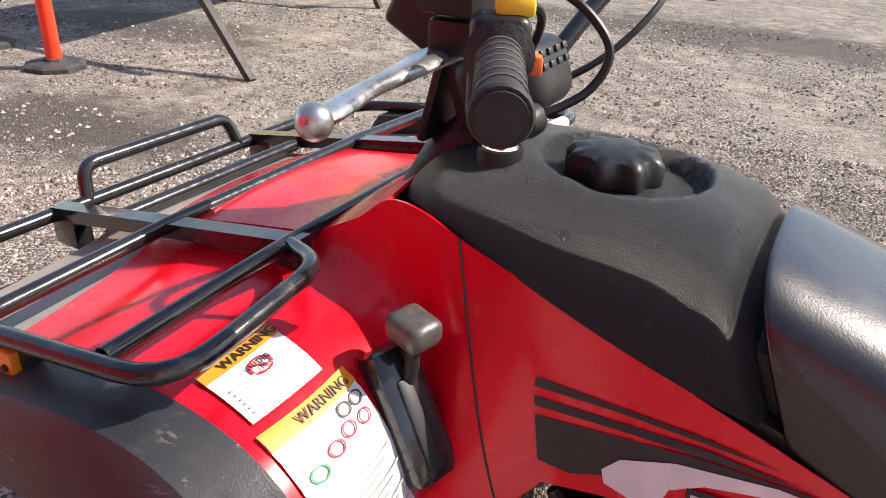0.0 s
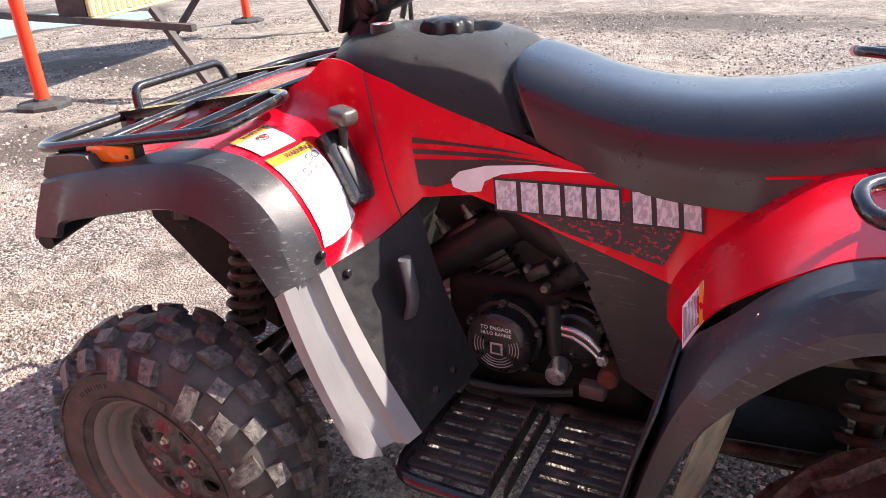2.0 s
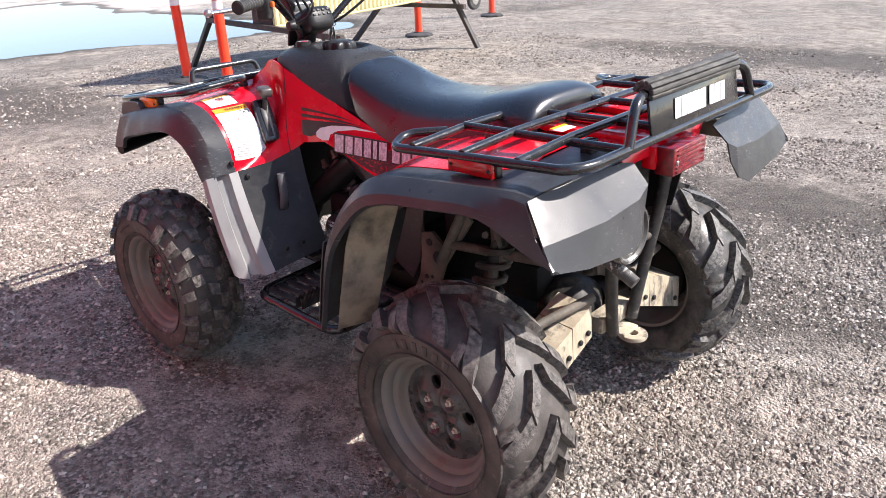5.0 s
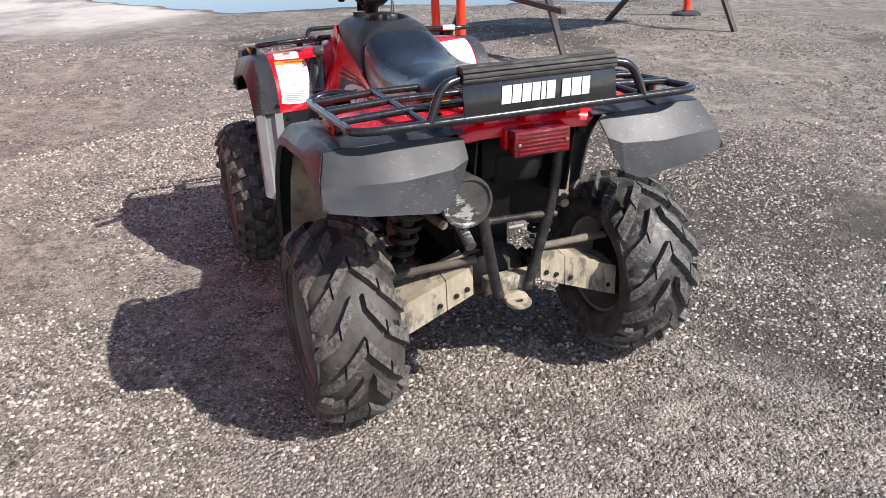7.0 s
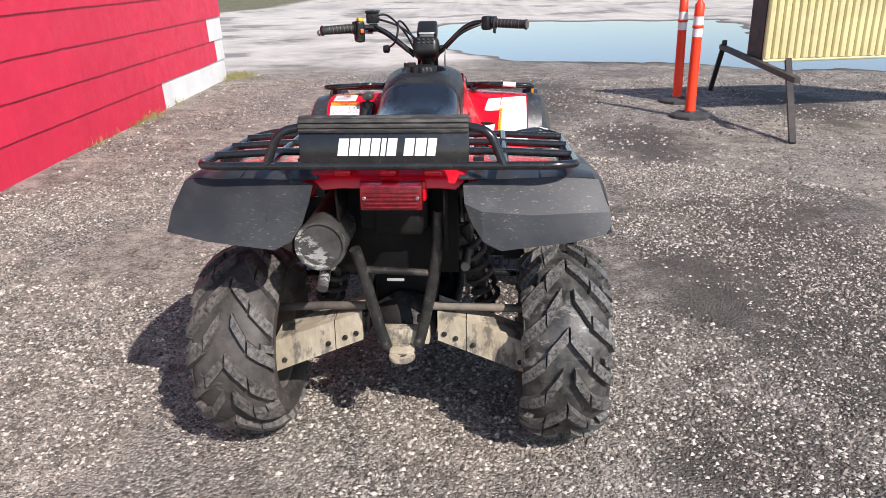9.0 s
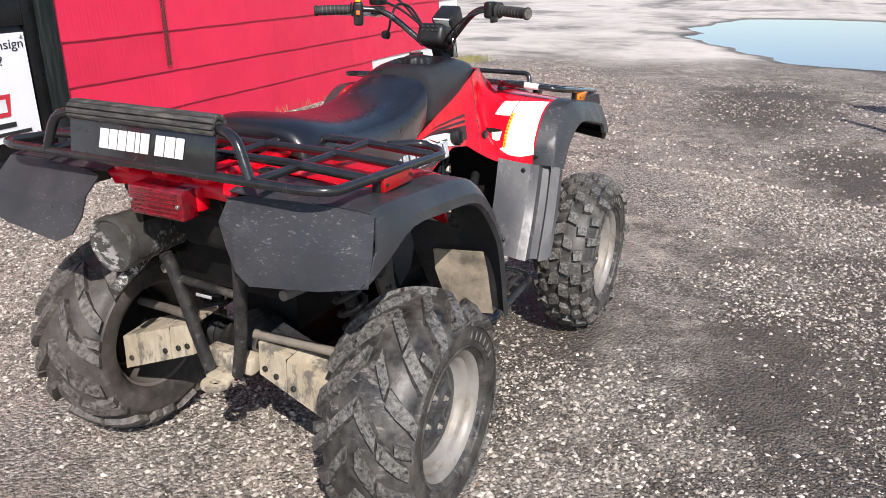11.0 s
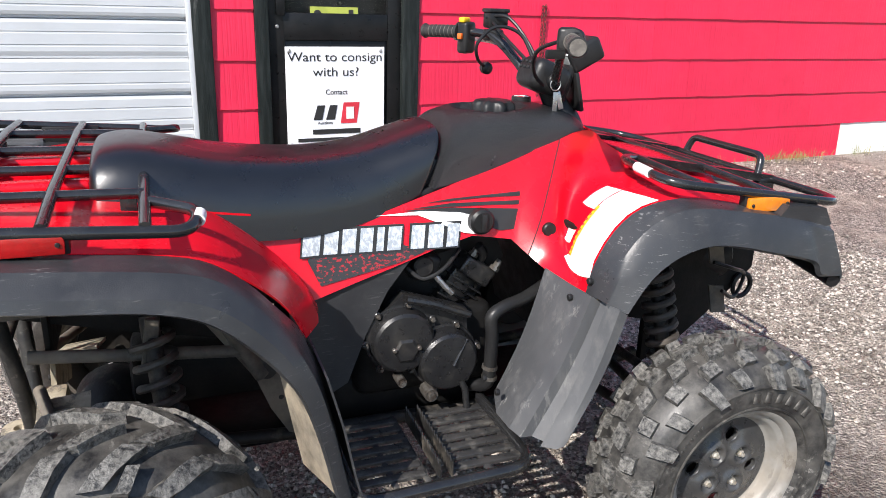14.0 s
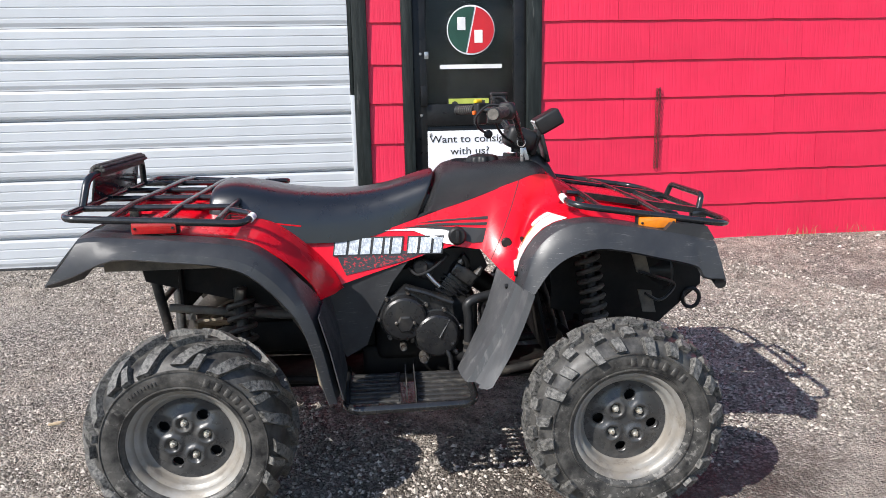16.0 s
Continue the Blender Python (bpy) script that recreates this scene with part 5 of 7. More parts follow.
def cowl_rows(nv=13):
    tops, lows = smooth_line(COWL_TOP, 4), smooth_line(COWL_LOW, 4)
    rows = []
    for i, (a, b) in enumerate(zip(tops, lows)):
        k = i / (len(tops) - 1)
        blend_in = step(0.0, 0.25, k)
        flat = [a, a.lerp(b, 1 / 3), a.lerp(b, 2 / 3), b]
        dished = [a, Vector((a.x * 0.75 + b.x * 0.25, a.y + 0.015, a.z * 0.4 + b.z * 0.6)), Vector((a.x * 0.15 + b.x * 0.85, 0.25, b.z + 0.016)), b]
        q = [m.lerp(n, blend_in) for m, n in zip(flat, dished)]
        rows.append([q[0] * (1 - t) ** 3 + q[1] * 3 * t * (1 - t) ** 2 + q[2] * 3 * t * t * (1 - t) + q[3] * t ** 3 for t in [j / (nv - 1) for j in range(nv)]])
    return rows


COWL = cowl_rows()


def cowl_point(u, v):
    """A point and outward normal of the left front cowl; u and v in 0..1."""
    fu, fv = u * (len(COWL) - 1), v * (len(COWL[0]) - 1)
    i, j = min(int(fu), len(COWL) - 2), min(int(fv), len(COWL[0]) - 2)
    p00, p10, p01, p11 = COWL[i][j], COWL[i + 1][j], COWL[i][j + 1], COWL[i + 1][j + 1]
    a, b = fu - i, fv - j
    p = p00.lerp(p10, a).lerp(p01.lerp(p11, a), b)
    nrm = (p10 - p00).cross(p01 - p00).normalized()
    if nrm.y + nrm.z < 0:
        nrm = -nrm
    return p, nrm


def body_side(s):
    grid = [[side(s, side_point(u / 3, v / 12)) for v in range(13)] for u in range(18)]
    cut = next(i for i, row in enumerate(COWL) if row[6].x > 0.825)
    shell(grid + [[side(s, p) for p in row] for row in COWL[:cut + 1]], 0.004, "body_panel", RED, ATV, "glossy red plastic side panel and front cowl")
    shell([[side(s, p - Vector((0, 0, 0.003))) for p in row] for row in COWL[cut:]], 0.004, "front_deck", DECK_SHEEN, ATV, "plastic deck ahead of the red cowl, sky sheen in its colour")
    # red top over the rear wheels
    ridge = [p for p in refine(REAR_RIDGE)[:28] if p[0] > -0.8]
    deck = [[side(s, (x, y, z - 0.04 * (y - 0.19))) for y in (0.41, 0.33, 0.25, 0.19)] for x, z in ((-0.78, 0.918), (-0.85, 0.918), (-0.914, 0.908))]
    shell(deck, 0.004, "rear_deck", FLARE, ATV, "black plastic rear fender deck")
    grid = []
    for i, (rx, rz) in enumerate(ridge):
        down = step(0.85, 0.68, rz)
        grid.append([side(s, p) for p in ((rx + 0.012 * down, 0.4 + 0.068 * step(-0.76, -0.7, rx) * (1 - down), rz + 0.008), (rx + 0.02 + 0.03 * down, 0.33, rz + 0.016 - 0.01 * down), (rx + 0.02 + 0.045 * down, 0.25, rz + 0.02 - 0.02 * down), (rx + 0.02 + 0.055 * down, 0.19, rz + 0.02 - 0.03 * down))])
    shell(grid, 0.004, "rear_cowl", RED, ATV, "glossy red plastic rear cowl")


both(body_side)
grid = []
for x, z, w in ((-0.33, 0.86, 0.19), (-0.5, 0.885, 0.2), (-0.62, 0.905, 0.2), (-0.75, 0.915, 0.205), (-0.84, 0.92, 0.21), (-0.885, 0.915, 0.21), (-0.9, 0.9, 0.205), (-0.903, 0.873, 0.18)):
    grid.append([(x, w * k / 4, z + (0.004 if abs(k) < 4 else 0)) for k in range(-4, 5)])
shell(grid, 0.004, "tail_cowl", RED, ATV, "red plastic tail section")
part("lamp_mount", box((0.04, 0.18, 0.06), (-0.9, -0.012, 0.872), 0.01), RED, ATV, "red tail lamp mount")
for y in (-0.12, 0.0, 0.12):
    part("tail_rib", box((0.3, 0.05, 0.02), (-0.78, y, 0.925), 0.008), RED, ATV)
grid = []
for x, z, w in ((0.5, 1.0, 0.15), (0.54, 0.968, 0.15), (0.6, 0.935, 0.155), (0.7, 0.92, 0.16), (0.8, 0.904, 0.166), (0.845, 0.893, 0.168), (0.858, 0.872, 0.168)):
    grid.append([(x + 0.01 * (1 - (k / 4) ** 2), w * k / 4, z + 0.006 * (1 - (k / 4) ** 2)) for k in range(-4, 5)])
shell(grid, 0.004, "hood", RED, ATV, "red plastic hood under the front rack")
grid = []
for x, z in ((0.84, 0.872), (0.9, 0.868), (0.95, 0.858), (0.985, 0.835)):
    grid.append([(x, 0.17 * k / 4, z) for k in range(-4, 5)])
shell(grid, 0.004, "front_deck", DECK_SHEEN, ATV, "plastic deck ahead of the hood, sky sheen in its colour")
# --- seat and tank ---
def arch(x, half, z_top, z_low, flare=0.0, power=3.2, n=40, crown=0.0):
    """A cross-section like a rounded loaf, from lower left over the top to lower right."""
    pts = []
    for i in range(n + 1):
        a = math.pi * i / n
        c, s_ = math.cos(a), math.sin(a)
        y = half * math.copysign(abs(c) ** (2 / power), c)
        z = z_low + (z_top - z_low) * abs(s_) ** (2 / power)
        y *= 1 + flare * (1 - (z - z_low) / max(1e-6, z_top - z_low))
        pts.append((x, y, z + crown * (1 - (y / half) ** 2)))
    return pts


def lofted(stations, name, mat_, label, power=3.2, crown=0.0, steps=4, angle=60):
    st = smooth_line([Vector((a, b, c)) for a, b, c, *_ in stations], steps)
    ot = smooth_line([Vector(rest) for _, _, _, *rest in stations], steps)
    rings = []
    for p, q in zip(st, ot):
        rings.append([(x + q.z * (z - q.x), y, z) for x, y, z in arch(p.x, p.y, p.z, q.x, q.y, power, crown=crown)])
    return part(name, loft(rings), mat_, ATV, label, angle=angle)


# x, half width, top, bottom, flare, lean
lofted([(-0.632, 0.15, 0.948, 0.872, 0.1, 0), (-0.626, 0.168, 0.972, 0.86, 0.1, 0), (-0.606, 0.178, 0.986, 0.85, 0.1, 0), (-0.55, 0.183, 0.991, 0.84, 0.1, 0), (-0.46, 0.183, 0.976, 0.825, 0.1, 0), (-0.37, 0.18, 0.958, 0.808, 0.1, 0), (-0.25, 0.172, 0.947, 0.8, 0.1, 0),
        (-0.15, 0.164, 0.947, 0.806, 0.1, 0), (-0.06, 0.157, 0.961, 0.826, 0.1, 0.08), (0.005, 0.153, 0.987, 0.85, 0.08, 0.25), (0.045, 0.151, 1.005, 0.868, 0.06, 0.4), (0.056, 0.148, 1.006, 0.874, 0.06, 0.43), (0.062, 0.138, 0.995, 0.882, 0.06, 0.43)],
       "seat", VINYL, "long black vinyl seat", 4.2, 0.008)
lofted([(0.077, 0.14, 1.0, 0.888, 0.05, 0.43), (0.083, 0.151, 1.018, 0.882, 0.05, 0.43), (0.095, 0.156, 1.028, 0.886, 0.05, 0.42), (0.13, 0.158, 1.036, 0.895, 0.05, 0.36), (0.18, 0.158, 1.042, 0.91, 0.06, 0.2), (0.25, 0.157, 1.046, 0.933, 0.07, 0.06), (0.33, 0.157, 1.047, 0.962, 0.06, 0), (0.4, 0.15, 1.043, 0.985, 0.05, 0), (0.45, 0.14, 1.036, 0.998, 0.05, 0), (0.49, 0.115, 1.022, 0.995, 0.05, 0), (0.51, 0.09, 1.005, 0.985, 0.05, 0)],
       "tank_cover", TANK, "pebbled black plastic tank cover", 2.9, 0.006, steps=10)
for v in next(o for o in ATV.children if o.name.startswith("tank_cover")).data.vertices:
    if v.co.z > 1.0:
        v.co.z -= 0.024 * step(0.088, 0.07, math.hypot((v.co.x - 0.285) * 0.88, v.co.y))
part("seat_base", box((0.09, 0.27, 0.09), (0.08, 0, 0.9), 0.006), BLACK_PLASTIC, ATV)
part("seat_base", box((0.16, 0.31, 0.05), (0.05, 0, 0.85), 0.006, m=Matrix.Rotation(radians(-18), 4, "Y")), BLACK_PLASTIC, ATV)
for s in (1, -1):
    seam = []
    for k in range(11):
        p, nr = cowl_point((1.15 - 0.62 * (k / 10) ** 0.8) / 9, k / 10)
        seam.append(side(s, p + nr * 0.0004))
    part("panel_seam", tube(seam, 0.0014, 6), LABEL_BLACK, ATV, "dark seam between the red panels")
bm = bmesh.new()
rings = []
for r, z in ((0.0, 0.034), (0.03, 0.034), (0.046, 0.03), (0.052, 0.022), (0.052, 0.002), (0.03, 0.0)):
    rings.append([(0.298 + r * (1 + 0.09 * math.cos(8 * a)) * math.cos(a), r * (1 + 0.09 * math.cos(8 * a)) * math.sin(a), 1.027 + z) for a in [2 * math.pi * k / 64 for k in range(64)]])
part("filler_cap", loft(rings[1:], bm=bm), BLACK_PLASTIC, ATV, "lobed black fuel cap")
gauge = part("fuel_gauge", revolve([(0, 0.008), (0.02, 0.008), (0.0215, 0.013), (0.025, 0.012), (0.026, 0.004), (0.026, -0.008), (0, -0.008)], 28, "z", (0.407, 0.066, 1.046)), BLACK_PLASTIC, ATV)
part("gauge_lens", disc(0.0205, 0.003, (0.407, 0.066, 1.0555), "z"), STICKER, gauge, "worn gauge lens")
part("gauge_needle", box((0.008, 0.022, 0.001), (0.403, 0.066, 1.0578), 0), LABEL_RED, gauge, "red needle", smooth=False)

# --- racks ---
BAR = 0.0105
PAD = material("dusty_rubber_pad", (0.03, 0.029, 0.027), 0.7, second=(0.07, 0.065, 0.058), scale=20, fine=0.2, dust=(0.16, 0.15, 0.13), dust_scale=20, dust_mix=(0.5, 0.75), dust_amount=0.5, stretch=(4, 1, 4))


def rack_z(x):
    return 0.945 + (x - 0.5) * (0.868 - 0.945) / 0.5


def front_rack():
    rack = part("front_rack", tube(rounded([(0.602, -0.2, 0.938), (0.525, -0.24, 0.952), (0.502, -0.462, 0.945), (0.98, -0.468, rack_z(0.97)), (1.03, -0.38, rack_z(1.02)), (1.03, 0.38, rack_z(1.02)), (0.98, 0.468, rack_z(0.97)), (0.502, 0.462, 0.945), (0.525, 0.24, 0.952), (0.602, 0.2, 0.938)], 0.065), BAR), GLOSS_BLACK, ATV, "black tubular steel front rack")
    for x in (0.6, 0.8):
        part("crossbar", tube([(x, -0.452, rack_z(x)), (x, -0.2, rack_z(x) + 0.01), (x, 0.2, rack_z(x) + 0.01), (x, 0.452, rack_z(x))], BAR), GLOSS_BLACK, rack)
    part("crossbar", tube([(0.92, -0.19, rack_z(0.92)), (0.92, 0.19, rack_z(0.92))], BAR), GLOSS_BLACK, rack)
    for y in (-0.2, 0.2):
        part("strap", plate([(0.58, y - 0.014, rack_z(0.58) + 0.018), (0.58, y + 0.014, rack_z(0.58) + 0.018), (1.035, y + 0.014, rack_z(1.03) + 0.012), (1.035, y - 0.014, rack_z(1.03) + 0.012)], (0, 0, -0.02)), GLOSS_BLACK, rack, smooth=False)
        part("bracket", box((0.05, 0.03, 0.05), (1.01, y, rack_z(1.0) - 0.022), 0.004), GLOSS_BLACK, rack)
        part("bracket", box((0.03, 0.022, 0.06), (0.6, y, rack_z(0.6) - 0.03), 0.003), GLOSS_BLACK, rack)
    part("hoop", tube(rounded([(1.03, -0.155, rack_z(1.02)), (1.045, -0.145, 0.915), (1.045, 0.145, 0.915), (1.03, 0.155, rack_z(1.02))], 0.035), BAR), GLOSS_BLACK, rack)
    part("tube_label", tube([(0.509, -0.33, 0.951), (0.506, -0.385, 0.9485)], 0.0115), DECAL_WHITE, rack, "white label wrapped on the rail")


def rear_rack():
    z = lambda x: 0.935 - (x + 0.5) * 0.05
    rack = part("rear_rack", tube(rounded([(-0.52, -0.36, 0.945), (-0.44, -0.42, 0.94), (-0.46, -0.49, 0.925), (-0.95, -0.492, 0.955), (-0.975, -0.44, 0.957), (-0.975, 0.44, 0.957), (-0.95, 0.492, 0.955), (-0.46, 0.49, 0.925), (-0.44, 0.42, 0.94), (-0.52, 0.36, 0.945)], 0.045), BAR * 1.05), GLOSS_BLACK, ATV, "black tubular steel rear rack")
    for x in (-0.53, -0.68, -0.83):
        part("crossbar", tube([(x, -0.49, z(x)), (x, -0.3, z(x) + 0.01), (x, 0.3, z(x) + 0.01), (x, 0.49, z(x))], BAR), GLOSS_BLACK, rack)
    for y in (-0.31, -0.1, 0.1, 0.31):
        part("rail", tube([(-0.53, y, z(-0.53) + 0.012), (-0.975, y, 0.957)], BAR * 0.95), GLOSS_BLACK, rack)
    for s in (1, -1):
        for x in (-0.56, -0.84):
            part("bracket", box((0.03, 0.03, 0.05), (x, s * 0.24, z(x) - 0.03), 0.003), GLOSS_BLACK, rack)
        if s < 0:
            part("tube_label", tube([(-0.447, -0.455, 0.9325), (-0.4425, -0.43, 0.9375)], 0.0122), STICKER, rack, "pale label wrapped on the rail")
        part("hoop", tube(rounded([(-0.975, s * 0.305, 0.96), (-0.965, s * 0.27, 1.045), (-0.95, s * 0.2, 1.055)], 0.05), BAR * 1.1), GLOSS_BLACK, rack)
    plate_m = Matrix.Translation((-0.97, 0, 1.005)) @ Matrix.Rotation(radians(10), 4, "Y")
    part("back_plate", box((0.008, 0.435, 0.085), (0, 0, 0), 0.003, m=None), GLOSS_BLACK, rack, "black back plate").matrix_basis = plate_m
    pad_m = Matrix.Translation((-0.955, 0, 1.055))
    part("pad", box((0.03, 0.43, 0.03), (0.004, 0, 0.002), 0.008), PAD, rack, "dusty ribbed backrest pad").matrix_basis = pad_m
    for k in range(7):
        a = radians(-20 + 30 * k)
        part("pad_rib", box((0.012, 0.435, 0.011), (-0.02 * math.cos(a) + 0.004, 0, 0.022 * math.sin(a)), 0.003, None, Matrix.Rotation(a, 4, "Y")), PAD, rack).matrix_basis = pad_m
    # word on the plate, as slanted blocks
    widths = [0.026, 0.024, 0.024, 0.022, 0.012, 0.024, -0.016, 0.025, 0.027, 0.022]
    y = 0.118
    for w in widths:
        if w > 0:
            blk = [(-0.0062, y, -0.022), (-0.0062, y - w, -0.022), (-0.0062, y - w - 0.006, 0.022), (-0.0062, y - 0.006, 0.022)]
            part("letter_block", plate(blk, (-0.0015, 0, 0)), DECAL_WHITE, rack, "white slanted lettering block", smooth=False).matrix_basis = plate_m
            y -= w + 0.0035
        else:
            y += w


front_rack()
rear_rack()


def reflector(x, y, z, turn, mat_, label, lens=0.12):
    root = part("reflector_housing", box((lens + 0.012, 0.02, 0.042), (0, -0.006, 0), 0.004), BLACK_PLASTIC, ATV)
    part("reflector_lens", box((lens, 0.012, 0.034), (0, 0.008, 0), 0.003), mat_, root, label)
    for dx in (-lens * 0.42, lens * 0.42):
        part("screw", disc(0.004, 0.004, (dx, 0.0155, 0), "y", 10, 0.001), BLACK_PLASTIC, root)
    part("stay", box((0.02, 0.012, 0.06), (0, -0.012, -0.03), 0.003), BLACK_PLASTIC, root)
    root.matrix_basis = Matrix.Translation((x, y, z)) @ Matrix.Rotation(turn, 4, "Z")


for s in (1, -1):
    t = 0 if s > 0 else math.pi
    reflector(0.77, s * 0.462, 0.884, t, AMBER, "amber side reflector", 0.115)
    reflector(-0.71, s * 0.487, 0.922, t, RED_LENS, "red side reflector", 0.125)
tail = part("tail_light", box((0.05, 0.165, 0.07), (-0.938, -0.012, 0.867), 0.006), TAIL_LENS, ATV, "dark red ribbed tail lamp")
for k in range(6):
    part("lens_rib", box((0.006, 0.14, 0.004), (-0.964, -0.012, 0.842 + k * 0.0105), 0.001), TAIL_LENS, tail)
for y in (-0.082, 0.058):
    part("lens_screw", disc(0.005, 0.006, (-0.965, y, 0.867), "x", 10, 0.001), ALU, tail)


# --- decals on the side panels ---
SAMPLES = [(side_point(u / 12, v / 12)) for u in range(73) for v in range(13)]


def on_side(x, z, lift=0.003):
    """The panel's surface at that x and z, lifted off it."""
    best = sorted(SAMPLES, key=lambda p: (p.x - x) ** 2 + (p.z - z) ** 2)[:4]
    w = [1 / (1e-5 + (p.x - x) ** 2 + (p.z - z) ** 2) for p in best]
    y = sum(p.y * k for p, k in zip(best, w)) / sum(w)
    return Vector((x, y + lift, z))


def decal(s, outline, mat_, parent, name="decal", label="", lift=0.003):
    bm = bmesh.new()
    vs = [bm.verts.new(side(s, on_side(x, z, lift))) for x, z in outline]
    f = bm.faces.new(vs)
    bmesh.ops.triangulate(bm, faces=[f])
    return part(name, bm, mat_, parent, label, smooth=False)


DIAMOND = material("dark_diamond_plate_print", (0.03, 0.028, 0.028), 0.35, second=(0.35, 0.02, 0.025), scale=95, mix=(0.56, 0.6), stretch=(1, 1, 1.6))
LABEL_MARK = [0.052, 0.042, 0.042, 0.04, 0.022, 0.042, -0.016, 0.042, 0.048, 0.038]


def side_graphics(s):
    holder = next(o for o in ATV.children if o.name.startswith("body_panel") and (o.data.vertices[0].co.y > 0) == (s > 0))
    decal(s, [(0.29, 0.872), (0.29, 0.862), (0.2, 0.862), (0.05, 0.853), (0.12, 0.862)], LABEL_BLACK, holder, "stripe")
    decal(s, [(0.29, 0.852), (0.29, 0.842), (0.2, 0.845), (0.02, 0.843), (0.12, 0.852)], LABEL_BLACK, holder, "stripe")
    decal(s, [(0.285, 0.833), (0.28, 0.788), (0.235, 0.786), (0.19, 0.80), (0.1, 0.83), (0.0, 0.84), (0.12, 0.842)], LABEL_BLACK, holder, "stripe")
    decal(s, [(0.2, 0.79), (0.205, 0.803), (0.19, 0.818), (0.14, 0.831), (0.05, 0.838), (-0.06, 0.832), (0.04, 0.829), (0.11, 0.818), (0.14, 0.804), (0.145, 0.786), (0.17, 0.782)], DECAL_WHITE, holder, "swoosh", "white swoosh", 0.0045)
    decal(s, [(0.06, 0.752), (-0.01, 0.728), (-0.19, 0.69), (-0.215, 0.745), (-0.2, 0.79), (-0.1, 0.79)], DIAMOND, holder, "diamond_print", "", 0.0035)
    x = 0.112 if s > 0 else -0.228
    step_x = -1 if s > 0 else 1
    for w in LABEL_MARK:
        if w < 0:
            x += step_x * 0.014
            continue
        lean = 0.008
        w *= 0.74
        for grow, mat_, lift in ((0.0045, LABEL_BLACK, 0.005), (0.0, DECAL_SILVER, 0.0065)):
            a, b = x - step_x * grow, x + step_x * (w + grow)
            z0, z1 = 0.757 - grow, 0.808 + grow
            decal(s, [(a, z0), (b, z0), (b + lean, z1), (a + lean, z1)], mat_, holder, "letter_block", "silver lettering block with dark outline" if grow == 0 else "", lift)
        x += step_x * (w + 0.0088)


both(side_graphics)


def cowl_quad(s, corners, a0, a1, b0, b1, mat_, parent, name, label="", lift=0.003, n=6):
    """A piece of a sticker: corners are (u, v) of the cowl, a runs along its header and b down from it."""
    (u0, v0), (u1, v1), (u2, v2), (u3, v3) = corners

    def at(a, b):
        u = (u0 * (1 - a) + u1 * a) * (1 - b) + (u3 * (1 - a) + u2 * a) * b
        v = (v0 * (1 - a) + v1 * a) * (1 - b) + (v3 * (1 - a) + v2 * a) * b
        p, nr = cowl_point(u / 9, v)
        return side(s, p + nr * lift)

    bm = bmesh.new()
    vs = [[bm.verts.new(at(a0 + (a1 - a0) * i / n, b0 + (b1 - b0) * j / n)) for j in range(n + 1)] for i in range(n + 1)]
    for i in range(n):
        for j in range(n):
            bm.faces.new((vs[i][j], vs[i + 1][j], vs[i + 1][j + 1], vs[i][j + 1]))
    if name == "frame_only":
        return bm, at
    return part(name, bm, mat_, parent, label)


def cowl_ring(s, corners, a, b, ra, rb, mat_, parent, lift=0.0045):
    """A round pictogram: a coloured ring."""
    tmp, at = cowl_quad(s, corners, 0, 1, 0, 1, mat_, parent, "frame_only", lift=lift, n=1)
    tmp.free()
    bm = bmesh.new()
    rings = [[bm.verts.new(at(a + k * ra * math.cos(w), b + k * rb * math.sin(w))) for w in [2 * math.pi * i / 18 for i in range(18)]] for k in (1.0, 0.78)]
    for i in range(18):
        j = (i + 1) % 18
        bm.faces.new((rings[0][i], rings[0][j], rings[1][j], rings[1][i]))
    part("pictogram", bm, mat_, parent)


def header_word(s, corners, a, b, size, parent, word="WARNING"):
    tmp, at = cowl_quad(s, corners, 0, 1, 0, 1, LABEL_BLACK, parent, "frame_only", lift=0.0052, n=1)
    tmp.free()
    o, dx, dy = at(a, b), at(a + 0.1, b) - at(a - 0.1, b), at(a, b - 0.03) - at(a, b + 0.03)
    ex = dx.normalized()
    ez = ex.cross(dy).normalized()
    ey = ez.cross(ex)
    text_mesh(word, size, 0.0003, Matrix.Translation(o) @ Matrix((ex, ey, ez)).transposed().to_4x4(), "lettering", LABEL_BLACK, parent)


